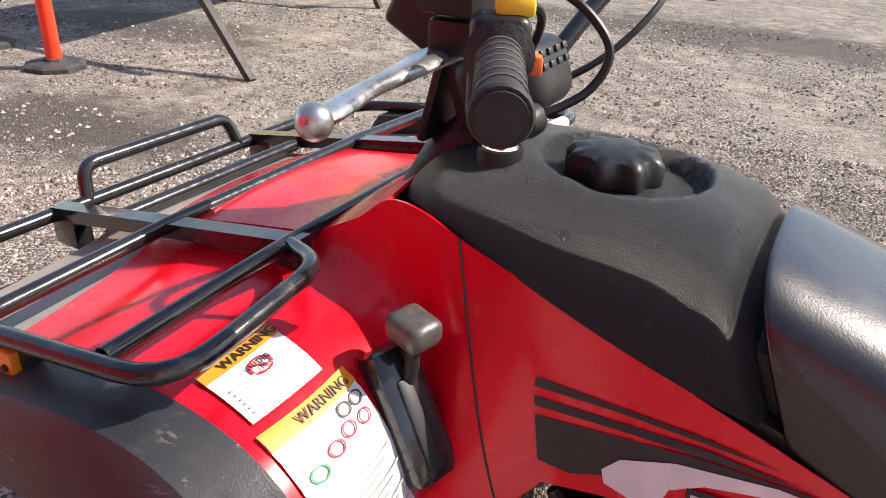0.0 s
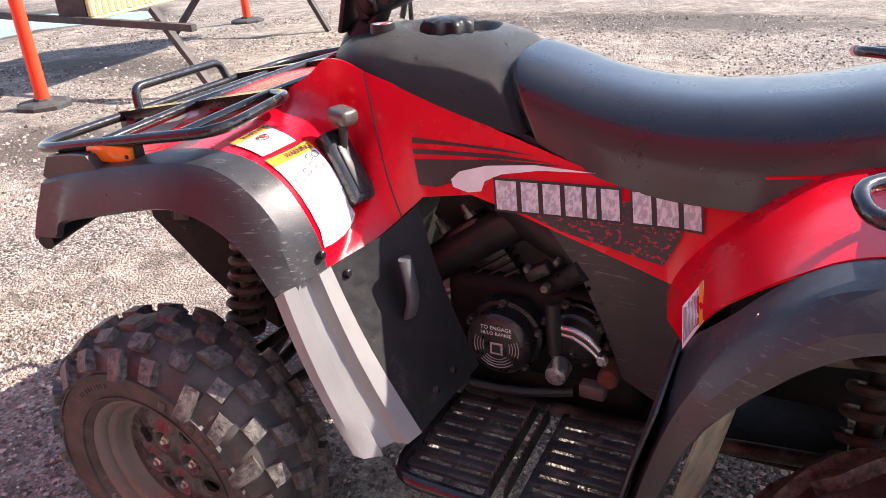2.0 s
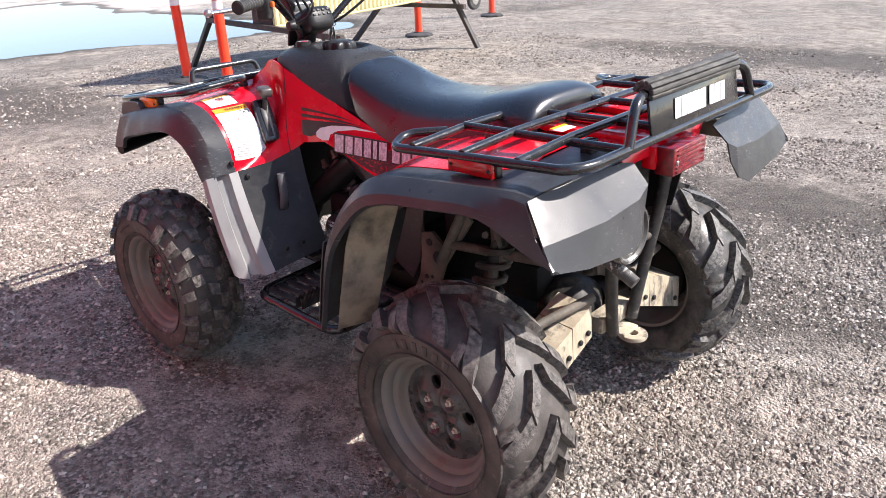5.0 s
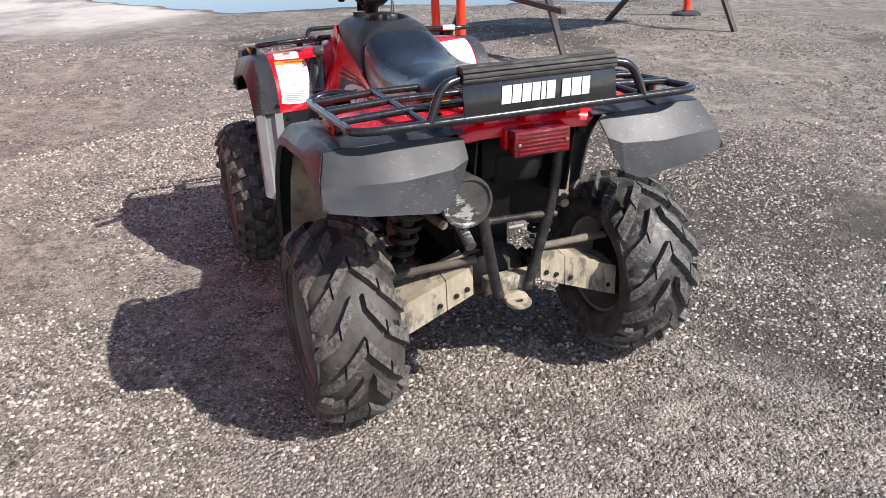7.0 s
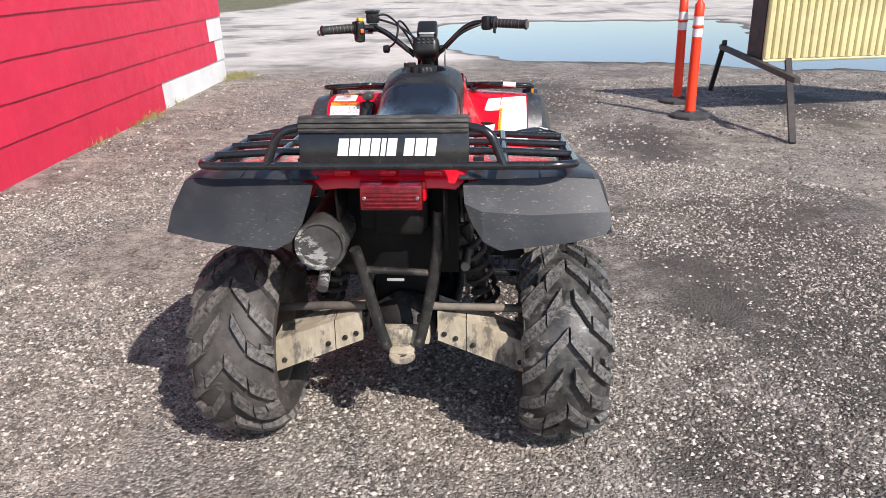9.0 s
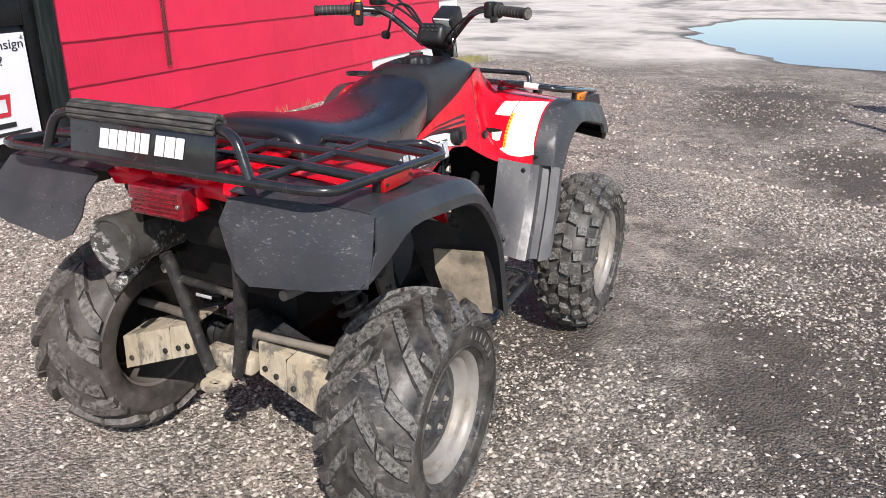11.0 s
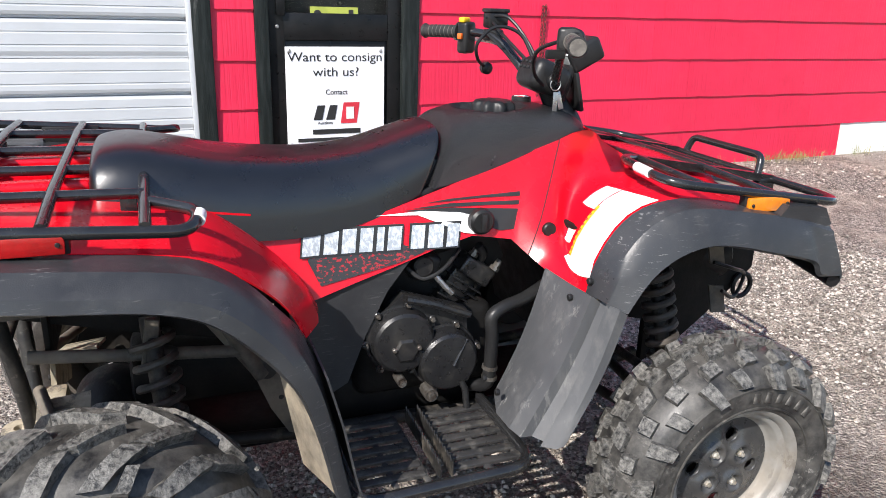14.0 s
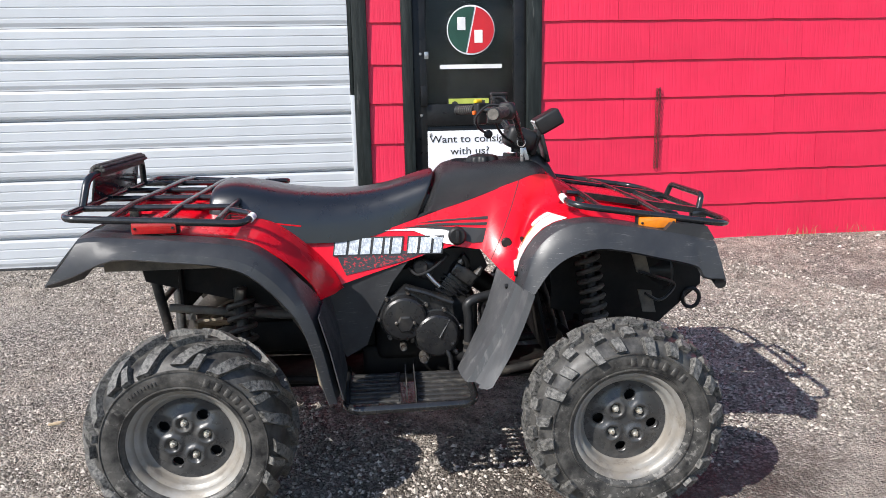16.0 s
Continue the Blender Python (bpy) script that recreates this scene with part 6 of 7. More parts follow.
def stickers(s):
    cowl = next(o for o in ATV.children if o.name.startswith("body_panel") and (o.data.vertices[0].co.y > 0) == (s > 0))
    if s > 0:
        big = [(4.85, 0.97), (4.45, 0.7), (1.95, 0.68), (2.6, 0.97)]
        small = [(5.75, 0.945), (5.55, 0.73), (4.68, 0.75), (4.97, 0.955)]
        for q, rows, head in ((big, 13, 0.11), (small, 6, 0.2)):
            cowl_quad(s, q, 0, 1, 0, 1, STICKER, cowl, "warning_sticker", "white warning sticker with orange header")
            cowl_quad(s, q, 0, 1, 0, head, LABEL_ORANGE, cowl, "sticker_header", "", 0.0042)
            for k in range(rows):
                b = 0.46 + 0.5 * k / rows
                cowl_quad(s, q, 0.08, 0.92 - 0.12 * (k % 3), b, b + 0.16 / rows, LABEL_GREY, cowl, "text_bar", "", 0.0055, 6)
            header_word(s, q, 0.58, head * 0.5, 0.016, cowl)
        cowl_ring(s, small, 0.5, 0.4, 0.15, 0.13, LABEL_RED, cowl)
        sketch, spot_at = cowl_quad(s, small, 0, 1, 0, 1, LABEL_RED, cowl, "frame_only", lift=0.0048, n=1)
        sketch.free()
        part("pictogram_slash", tube([spot_at(0.4, 0.32), spot_at(0.6, 0.48)], 0.0012, 6), LABEL_RED, cowl)
        for row, word in ((0.36, "UNDER"), (0.45, "16")):
            header_word(s, small, 0.5, row, 0.009, cowl, word)
        for a, b, mat_ in ((0.68, 0.17, LABEL_BLACK), (0.86, 0.17, LABEL_BLACK), (0.6, 0.26, LABEL_RED), (0.82, 0.27, LABEL_RED), (0.4, 0.29, LABEL_RED), (0.17, 0.33, LABEL_GREEN)):
            cowl_ring(s, big, a, b, 0.085, 0.04, mat_, cowl)
    else:
        big = [(1.75, 0.71), (4.95, 0.77), (5.45, 0.985), (2.6, 0.985)]
        cowl_quad(s, big, 0, 1, 0, 1, STICKER, cowl, "sticker", "plain white worn sticker")
        cowl_quad(s, big, 0.02, 0.72, 0.0, 0.12, YELLOW, cowl, "sticker_header", "yellow strip along the sticker", 0.0042)
        for k in range(12):
            cowl_quad(s, big, 0.05 + 0.055 * k, 0.075 + 0.055 * k, 0.03, 0.08, LABEL_RED, cowl, "text_bar", "", 0.0052, 1)
        cowl_quad(s, [(3.5, 0.57), (4.6, 0.62), (4.95, 0.765), (3.9, 0.745)], 0, 1, 0, 1, STICKER, cowl, "sticker", "plain white worn sticker")
        cowl_quad(s, [(2.0, 0.58), (2.5, 0.57), (3.0, 0.7), (2.5, 0.68)], 0, 1, 0, 1, STICKER, cowl, "sticker", "small white worn sticker")


both(stickers)

# --- shift lever on the left cowl, knob and plug on the right ---
gate = part("shift_gate", box((0.04, 0.06, 0.15), (0, 0, 0), 0.012), GLOSS_BLACK, ATV, "glossy black shifter gate")
gate.matrix_basis = Matrix.Translation((0.398, 0.262, 0.825)) @ Matrix.Rotation(radians(-14), 4, "Z") @ Matrix.Rotation(radians(32), 4, "Y")
part("gate_slot", box((0.008, 0.018, 0.1), (-0.0195, 0.004, -0.01), 0.003), LABEL_BLACK, gate)
part("shift_rod", tube([(-0.005, 0.0, 0.02), (-0.03, -0.006, 0.05), (-0.042, -0.01, 0.078)], 0.008), STEEL_DARK, gate)
knob = part("shift_knob", box((0.05, 0.045, 0.032), (0, 0, 0), 0.012, seg=3), material("grey_knob", (0.05, 0.048, 0.045), 0.38, second=(0.1, 0.09, 0.08), scale=40, fine=0.15), gate, "grey moulded shift knob")
knob.matrix_basis = Matrix.Translation((-0.046, -0.012, 0.085)) @ Matrix.Rotation(radians(-40), 4, "Y")
k = part("side_knob", disc(0.03, 0.03, (0.184, -0.212, 0.813), "y", 28, 0.006), BLACK_PLASTIC, ATV, "round black side knob")
part("knob_grip", box((0.012, 0.012, 0.042), (0.184, -0.23, 0.813), 0.003), BLACK_PLASTIC, k)
p_, n_ = cowl_point(1.0 / 9, 0.62)
part("body_plug", disc(0.017, 0.014, (p_.x, -p_.y - 0.002, p_.z), "y", 20, 0.003), BLACK_PLASTIC, ATV, "black rubber body plug")

# --- handlebar ---
DUSTY_END = material("dusty_grip_end", (0.09, 0.08, 0.07), 0.7, second=(0.16, 0.145, 0.125), scale=60)
bar = part("handlebar", tube(smooth_line([(0.25, 0.4, 1.205), (0.33, 0.255, 1.21), (0.385, 0.17, 1.19), (0.43, 0.06, 1.1), (0.44, 0.0, 1.085), (0.43, -0.06, 1.1), (0.385, -0.17, 1.2), (0.352, -0.255, 1.222), (0.28, -0.41, 1.217)], 6), 0.0115), GLOSS_BLACK, ATV, "black steel handlebar")
for s in (1, -1):
    a, b = (Vector((0.314, 0.279, 1.209)), Vector((0.252, 0.4, 1.204))) if s > 0 else (Vector((0.335, -0.292, 1.22)), Vector((0.278, -0.418, 1.216)))
    pts = [a.lerp(b, i / 60) for i in range(61)]
    radii = [0.0165 + 0.0012 * math.sin(math.pi * i / 60) for i in range(61)]
    radii[:3] = [0.024, 0.0265, 0.022]
    radii[-4:] = [0.0195, 0.0205, 0.0205, 0.019]
    for q in range(7):
        c = a.lerp(b, 0.12 + 0.11 * q)
        part("grip_ring", tube([c, c + (b - a) * 0.012], 0.0181, 20), DUSTY_END, bar, "pale worn ring on the grip")
    part("grip", tube(pts, 0.017, 18, radii=radii), GRIP, bar, "ribbed black rubber grip")
    d = (b - a).normalized()
    part("grip_end", tube([b, b + d * 0.003], 0.0165, 20), DUSTY_END if s < 0 else GRIP, bar, "dusty worn grip end" if s < 0 else "")
    m = Matrix.Translation((0.324 if s > 0 else 0.345, s * 0.26, 1.204 if s > 0 else 1.22)) @ Matrix.Rotation(s * radians(30), 4, "Z")
    part("switch_housing", box((0.046, 0.036, 0.085 if s > 0 else 0.055), (0, 0, -0.01 if s > 0 else 0), 0.01, seg=3), BLACK_PLASTIC, bar, "black switch housing").matrix_basis = m
    if s > 0:
        part("switch_tab", box((0.03, 0.02, 0.014), (-0.01, 0.0, 0.037), 0.004), YELLOW, bar, "yellow switch tab").matrix_basis = m
        part("switch_button", box((0.012, 0.014, 0.016), (-0.028, 0.0, -0.006), 0.003), material("orange_button", (0.8, 0.15, 0.02), 0.4), bar, "orange button").matrix_basis = m
        res = part("brake_reservoir", box((0.055, 0.05, 0.042), (0.388, 0.212, 1.243), 0.006), BLACK_PLASTIC, bar, "black brake fluid reservoir")
        part("reservoir_lid", box((0.06, 0.055, 0.01), (0.388, 0.212, 1.268), 0.003), BLACK_PLASTIC, res)
        line = smooth_line([(0.4, 0.215, 1.185), (0.396, 0.25, 1.187), (0.388, 0.3, 1.187), (0.382, 0.35, 1.187), (0.372, 0.4, 1.187), (0.366, 0.426, 1.188)], 4)
        rings = []
        for i, p in enumerate(line):
            k = i / (len(line) - 1)
            w, h = 0.017 * (1 - k) + 0.008 * k + 0.003 * math.sin(k * 9), 0.008 - 0.002 * k
            rings.append([(p.x + w * math.cos(c), p.y, p.z + h * math.sin(c)) for c in [2 * math.pi * j / 12 for j in range(12)]])
        part("brake_lever", loft(rings), ALU, bar, "bare aluminium brake lever")
        part("lever_ball", revolve([(0.0125 * math.sin(math.pi * k / 10), -0.0125 * math.cos(math.pi * k / 10)) for k in range(11)], 20, "z", (0.364, 0.432, 1.188)), ALU, bar)
        part("lever_perch", box((0.05, 0.04, 0.03), (0.382, 0.212, 1.204), 0.006), BLACK_PLASTIC, bar)
    else:
        part("throttle_housing", disc(0.024, 0.035, (0.345, -0.285, 1.222), "y", 24, 0.008), BLACK_PLASTIC, bar, "round black throttle housing")
        part("throttle_tab", box((0.045, 0.012, 0.02), (0.3, -0.29, 1.193), 0.004), BLACK_PLASTIC, bar)
pod = part("handlebar_pod", box((0.11, 0.112, 0.08), (0, 0, 0), 0.025, seg=4), BLACK_PLASTIC, ATV, "black moulded handlebar pod")
pod.matrix_basis = Matrix.Translation((0.43, -0.004, 1.115)) @ Matrix.Rotation(radians(20), 4, "Y")
for j in range(4):
    for i in range(2):
        part("warning_lamp", box((0.004, 0.012, 0.008), (-0.056, -0.03 + 0.02 * j, 0.008 + 0.014 * i), 0.002), LABEL_BLACK, pod)
meter = part("speedometer", box((0.095, 0.085, 0.06), (0, 0, 0), 0.01, seg=3), BLACK_PLASTIC, ATV, "tilted black instrument box")
meter.matrix_basis = Matrix.Translation((0.53, -0.002, 1.172)) @ Matrix.Rotation(radians(-28), 4, "Y")
part("display", box((0.006, 0.06, 0.035), (-0.046, 0, 0.002), 0.002), material("lcd_grey", (0.25, 0.26, 0.25), 0.25), meter, "grey display window")
part("display_frame", box((0.006, 0.066, 0.006), (-0.0455, 0, 0.024), 0.001), DECAL_WHITE, meter)
part("meter_bracket", box((0.02, 0.07, 0.13), (0.49, -0.002, 1.12), 0.004, m=Matrix.Rotation(radians(18), 4, "Y")), BLACK_PLASTIC, ATV, "black instrument bracket")
part("meter_bracket", box((0.012, 0.09, 0.1), (0.515, -0.002, 1.08), 0.004, m=Matrix.Rotation(radians(-14), 4, "Y")), BLACK_PLASTIC, ATV, "black instrument bracket")
part("steering_column", tube([(0.44, 0, 1.09), (0.475, 0, 1.02), (0.53, 0, 0.86)], 0.022, 12), BLACK_PLASTIC, ATV)
part("column_boot", loft([arch(x, w, zt, zl, 0.1, 2.4) for x, w, zt, zl in ((0.465, 0.03, 1.06, 0.99), (0.49, 0.04, 1.07, 0.97), (0.53, 0.045, 1.03, 0.94), (0.56, 0.035, 0.98, 0.93))]), BLACK_PLASTIC, ATV, "black steering column cover")
part("ignition", disc(0.016, 0.016, (0.425, -0.068, 1.112), "y", 20, 0.003), BLACK_PLASTIC, pod).matrix_basis = pod.matrix_basis.inverted()
ring = [(0.422 + 0.014 * math.cos(a), -0.084, 1.105 + 0.014 * math.sin(a)) for a in [2 * math.pi * i / 14 for i in range(14)]]
keys = part("key_ring", tube(ring, 0.0016, 6, closed=True), ALU, ATV, "steel key ring")
part("key", box((0.012, 0.003, 0.05), (0.424, -0.084, 1.062), 0.002), ALU, keys, "worn key")
part("key", box((0.014, 0.003, 0.045), (0.438, -0.08, 1.066), 0.002, m=Matrix.Rotation(radians(-18), 4, "Y")), ALU, keys, "worn key")


def cable(pts, r=0.0045):
    part("cable", tube(smooth_line(pts, 8), r, 8), BLACK_PLASTIC, ATV, "black control cable")


cable([(0.43, 0.03, 1.12), (0.405, 0.08, 1.21), (0.34, 0.1, 1.23), (0.29, 0.1, 1.19), (0.298, 0.115, 1.15), (0.335, 0.15, 1.125)], 0.0045)
part("choke_knob", revolve([(0, 0.014), (0.013, 0.012), (0.016, 0.004), (0.016, -0.01), (0.008, -0.016), (0, -0.016)], 20, "y", (0.34, 0.155, 1.122)), BLACK_PLASTIC, ATV, "round black choke knob")
cable([(0.36, 0.21, 1.25), (0.4, 0.15, 1.25), (0.44, 0.08, 1.17), (0.46, 0.04, 1.08)])
cable([(0.35, 0.2, 1.215), (0.39, 0.13, 1.16), (0.43, 0.05, 1.08)])
cable([(0.34, -0.25, 1.22), (0.32, -0.17, 1.19), (0.36, -0.09, 1.13), (0.44, -0.03, 1.08)])
cable([(0.37, 0.19, 1.24), (0.36, 0.1, 1.21), (0.4, 0.03, 1.15)])

# --- engine and underbody ---
def cover(name, r, deep, centre, s, parent, label, mat_=None, seg=44):
    """A cast side cover: flange, stepped rim and slightly domed face, on side s."""
    prof = [(0, deep), (r * 0.5, deep - 0.001), (r * 0.78, deep - 0.004), (r * 0.86, deep - 0.01), (r * 0.9, deep * 0.35), (r * 0.93, 0.006), (r, 0.005), (r, -0.012), (0, -0.012)]
    return part(name, revolve([(a, b * s) for a, b in prof], seg, "y", centre), mat_ or ENGINE, parent, label, angle=30)


def bolt_ring(parent, centre, r, count, s, first=0.0, size=0.0065):
    for k in range(count):
        a = first + 2 * math.pi * k / count
        c = (centre[0] + r * math.cos(a), centre[1], centre[2] + r * math.sin(a))
        part("bolt_boss", disc(size * 1.5, 0.02, c, "y", 12, 0.002), ENGINE, parent)
        part("cover_bolt", revolve([(0, 0.018 * s), (size * 0.7, 0.018 * s), (size, 0.014 * s), (size, 0.0), (0, 0.0)], 6, "y", c), BOLT, parent, smooth=False)


eng = part("engine_block", box((0.36, 0.3, 0.22), (0.08, 0, 0.47), 0.03, seg=3), INNER, ATV, "dark dusty engine casing")
part("engine_sump", box((0.42, 0.24, 0.12), (0.06, 0, 0.345), 0.02, seg=3), INNER, eng, "black engine sump")
# cylinder leaning forward, with fins on both sides and a bolted head
TILT = Matrix.Translation((0.185, 0, 0.625)) @ Matrix.Rotation(radians(36), 4, "Y")
cyl = part("cylinder", box((0.085, 0.24, 0.13), (0, 0, -0.02), 0.006), ENGINE, ATV, "finned engine cylinder")
cyl.matrix_basis = TILT
for k in range(5):
    part("cooling_fin", box((0.105, 0.27, 0.004), (0, 0, -0.07 + 0.018 * k), 0.001), ENGINE, cyl)
part("cylinder_head", box((0.095, 0.3, 0.05), (0, 0, 0.045), 0.01, seg=3), ENGINE, cyl, "black cylinder head")
for x in (-0.036, 0.036):
    for y in (-0.14, 0.14):
        part("head_bolt", revolve([(0, 0.03), (0.007, 0.03), (0.009, 0.022), (0.009, 0.01), (0.013, 0.01), (0.013, 0), (0, 0)], 8, "z", (x, y, 0.07)), BOLT, cyl, smooth=False)
part("spark_plug_cap", tube(smooth_line([(0.0, -0.12, 0.06), (-0.02, -0.15, 0.09), (-0.05, -0.16, 0.1)], 4), 0.011, 10), BLACK_PLASTIC, cyl, "black spark plug cap")
# right covers
main = cover("clutch_cover", 0.086, 0.042, (0.0, -0.19, 0.533), -1, eng, "round black clutch cover")
bolt_ring(main, (0.0, -0.192, 0.533), 0.087, 7, -1, 0.5)
part("inspection_plate", revolve([(0, -0.006), (0.026, -0.006), (0.032, -0.002), (0.034, 0.004), (0, 0.004)], 6, "y", (0.002, -0.232, 0.518)), ENGINE, main, smooth=False)
for dx in (-0.03, 0.03):
    part("plate_bolt", disc(0.006, 0.012, (0.002 + dx, -0.236, 0.524), "y", 8, 0.002), BOLT, main)
stator = cover("stator_cover", 0.084, 0.05, (0.109, -0.195, 0.474), -1, eng, "round black stator cover")
bolt_ring(stator, (0.109, -0.197, 0.474), 0.086, 6, -1, 0.2)
part("cover_rib", tube([(0.116, -0.247, 0.469), (0.152, -0.236, 0.529)], 0.005, 8), ENGINE, stator)
part("case_edge", tube(smooth_line([(0.006, -0.215, 0.639), (0.07, -0.218, 0.622), (0.125, -0.216, 0.598), (0.165, -0.215, 0.582)], 4), 0.009, 8), ENGINE, eng, "cast case edge")
part("case_shoulder", plate([(-0.045, -0.195, 0.6), (0.004, -0.195, 0.645), (0.165, -0.195, 0.59), (0.17, -0.195, 0.52), (0.05, -0.195, 0.5)], (0, 0.03, 0)), ENGINE, eng, smooth=False)
for p, r in (((0.062, -0.235, 0.398), 0.017), ((-0.007, -0.22, 0.435), 0.012)):
    part("drain_plug", revolve([(0, -0.02), (r * 0.55, -0.02), (r * 0.6, -0.012), (r * 0.95, -0.014), (r, 0.0), (r, 0.03), (0, 0.03)], 10, "y", p), BOLT, eng, "rusty drain plug", smooth=False)
part("choke_arm", tube([(0.08, -0.2, 0.684), (0.1, -0.205, 0.66), (0.122, -0.205, 0.638)], 0.007, 8), ALU, eng, "dull metal choke arm")
part("fuel_line", tube(smooth_line([(0.02, -0.17, 0.7), (0.05, -0.2, 0.68), (0.1, -0.2, 0.7), (0.15, -0.17, 0.735)], 5), 0.005, 8), BLACK_PLASTIC, ATV, "thin black fuel line")
part("carburettor", box((0.07, 0.09, 0.07), (0.07, -0.12, 0.69), 0.012, m=Matrix.Rotation(radians(20), 4, "Y"), seg=3), ENGINE, ATV, "dark carburettor body")
part("carburettor_cap", disc(0.026, 0.02, (0.06, -0.17, 0.7), "y", 20, 0.004), ENGINE, ATV)
part("water_hose", tube(smooth_line([(0.37, -0.2, 0.63), (0.305, -0.222, 0.611), (0.245, -0.235, 0.6), (0.212, -0.24, 0.58), (0.215, -0.24, 0.535), (0.214, -0.24, 0.445), (0.207, -0.235, 0.4), (0.18, -0.2, 0.385)], 6), 0.0165, 14), BLACK_PLASTIC, ATV, "thick black rubber coolant hose")
for z in (0.452, 0.425):
    part("hose_clamp", tube([(0.214, -0.24, z), (0.213, -0.24, z - 0.009)], 0.0195, 16), BOLT, ATV, "steel hose clamp")
part("gear_pedal", tube([(0.14, -0.235, 0.42), (0.15, -0.24, 0.4), (0.156, -0.245, 0.345)], 0.0085, 10), ENGINE, ATV, "worn steel foot lever")
part("intake_duct", tube(smooth_line([(0.34, 0.13, 0.54), (0.23, 0.13, 0.622), (0.1, 0.13, 0.705), (-0.02, 0.1, 0.75)], 5), 0.04, 16), BLACK_PLASTIC, ATV, "black rubber intake duct")
part("intake_duct", tube(smooth_line([(0.16, 0.1, 0.77), (0.04, 0.14, 0.71), (-0.06, 0.15, 0.665), (-0.12, 0.14, 0.6)], 5), 0.05, 18), BLACK_PLASTIC, ATV, "wide black air duct")
part("intake_duct", tube(smooth_line([(0.2, -0.06, 0.72), (0.08, -0.08, 0.72), (-0.06, -0.1, 0.7)], 5), 0.034, 16), INNER, ATV, "black rubber intake duct")
# left side: recoil starter, linkage and levers
rec = part("recoil_starter", revolve([(0, 0.052), (0.05, 0.052), (0.058, 0.049), (0.066, 0.04), (0.068, 0.03), (0.068, 0.006), (0.076, 0.004), (0.076, -0.03), (0, -0.03)], 44, "y", (0.107, 0.192, 0.482)), ENGINE, ATV, "round black recoil starter cover", angle=30)
bolt_ring(rec, (0.107, 0.196, 0.482), 0.075, 5, 1, 0.3, 0.006)
FACE_Y = 0.2446
tm = Matrix.Translation((0.107, FACE_Y, 0.482)) @ Matrix.Rotation(math.pi, 4, "Z") @ Matrix.Rotation(radians(90), 4, "X")
text_mesh("TO ENGAGE", 0.0115, 0.0003, tm @ Matrix.Translation((0, 0.041, 0)), "lettering", DECAL_WHITE, rec)
text_mesh("HI/LO RANGE", 0.0105, 0.0003, tm @ Matrix.Translation((0, 0.029, 0)), "lettering", DECAL_WHITE, rec)
for rr, wide in ((0.046, 0.0012), (0.04, 0.0012), (0.034, 0.0012), (0.028, 0.0012)):
    for a0, a1 in ((-0.35, 0.42), (2.72, 3.5), (3.9, 5.5)):
        arc = [(0.107 + rr * math.cos(a0 + (a1 - a0) * k / 10), FACE_Y, 0.482 + rr * math.sin(a0 + (a1 - a0) * k / 10)) for k in range(11)]
        part("text_bar", tube(arc, wide * 0.8, 4), LABEL_GREY, rec, smooth=False)
part("diagram", box((0.026, 0.0008, 0.026), (0.107, FACE_Y, 0.478), 0), LABEL_GREY, rec, "small white printed diagram", smooth=False)
part("diagram_core", box((0.018, 0.001, 0.018), (0.107, FACE_Y + 0.0003, 0.478), 0), LABEL_BLACK, rec, smooth=False)
cover("engine_cover", 0.062, 0.04, (-0.03, 0.16, 0.5), 1, eng, "dark cast side cover")
bolt_ring(eng, (-0.03, 0.165, 0.5), 0.064, 6, 1, 0.2)
part("starter_motor", tube([(0.02, 0.17, 0.6), (-0.05, 0.19, 0.655)], 0.024, 16), ENGINE, eng, "dark starter motor")
for p, r in (((0.019, 0.21, 0.612), 0.009), ((0.054, 0.21, 0.646), 0.007), ((0.0, 0.2, 0.665), 0.006), ((-0.06, 0.19, 0.62), 0.007)):
    part("bolt_head", disc(r, 0.02, p, "y", 6, 0.002), BOLT, eng)
part("carb_linkage", box((0.05, 0.03, 0.025), (0.035, 0.2, 0.64), 0.006, m=Matrix.Rotation(radians(32), 4, "Y")), ENGINE, eng)
part("shift_arm", tube(smooth_line([(0.0, 0.225, 0.59), (-0.004, 0.232, 0.54), (-0.01, 0.236, 0.49)], 4), 0.014, 10), BLACK_PLASTIC, ATV, "black shift arm boot")
part("shift_link", tube([(-0.01, 0.236, 0.49), (-0.012, 0.238, 0.445)], 0.008, 8), ALU, ATV)
part("pivot_bolt", revolve([(0, 0.02), (0.009, 0.02), (0.01, 0.01), (0.02, 0.009), (0.022, 0.0), (0.022, -0.03), (0, -0.03)], 20, "y", (-0.012, 0.235, 0.443)), ALU, ATV, "bright pivot bolt")
for lift, mat_ in ((0.0, ALU), (0.013, LABEL_BLACK), (0.024, ALU)):
    part("quadrant", tube(smooth_line([(-0.018, 0.226, 0.53 + lift * 0.5), (-0.045, 0.228, 0.527 + lift * 0.6), (-0.072, 0.23, 0.513 + lift * 0.7), (-0.092, 0.23, 0.494 + lift * 0.7)], 5), 0.0055, 8), mat_, ATV, "bare metal quadrant arm" if mat_ is ALU else "")
part("quadrant_end", disc(0.011, 0.014, (-0.098, 0.232, 0.492), "y", 14, 0.003), ALU, ATV)
part("brake_pedal", tube(smooth_line([(0.17, 0.27, 0.405), (0.12, 0.262, 0.398), (0.05, 0.25, 0.396), (-0.04, 0.22, 0.4)], 5), 0.01, 10), BLACK_PLASTIC, ATV, "black brake pedal arm")
part("pedal_pad", box((0.035, 0.05, 0.01), (0.172, 0.285, 0.408), 0.003), BOLT, ATV, "toothed pedal pad")
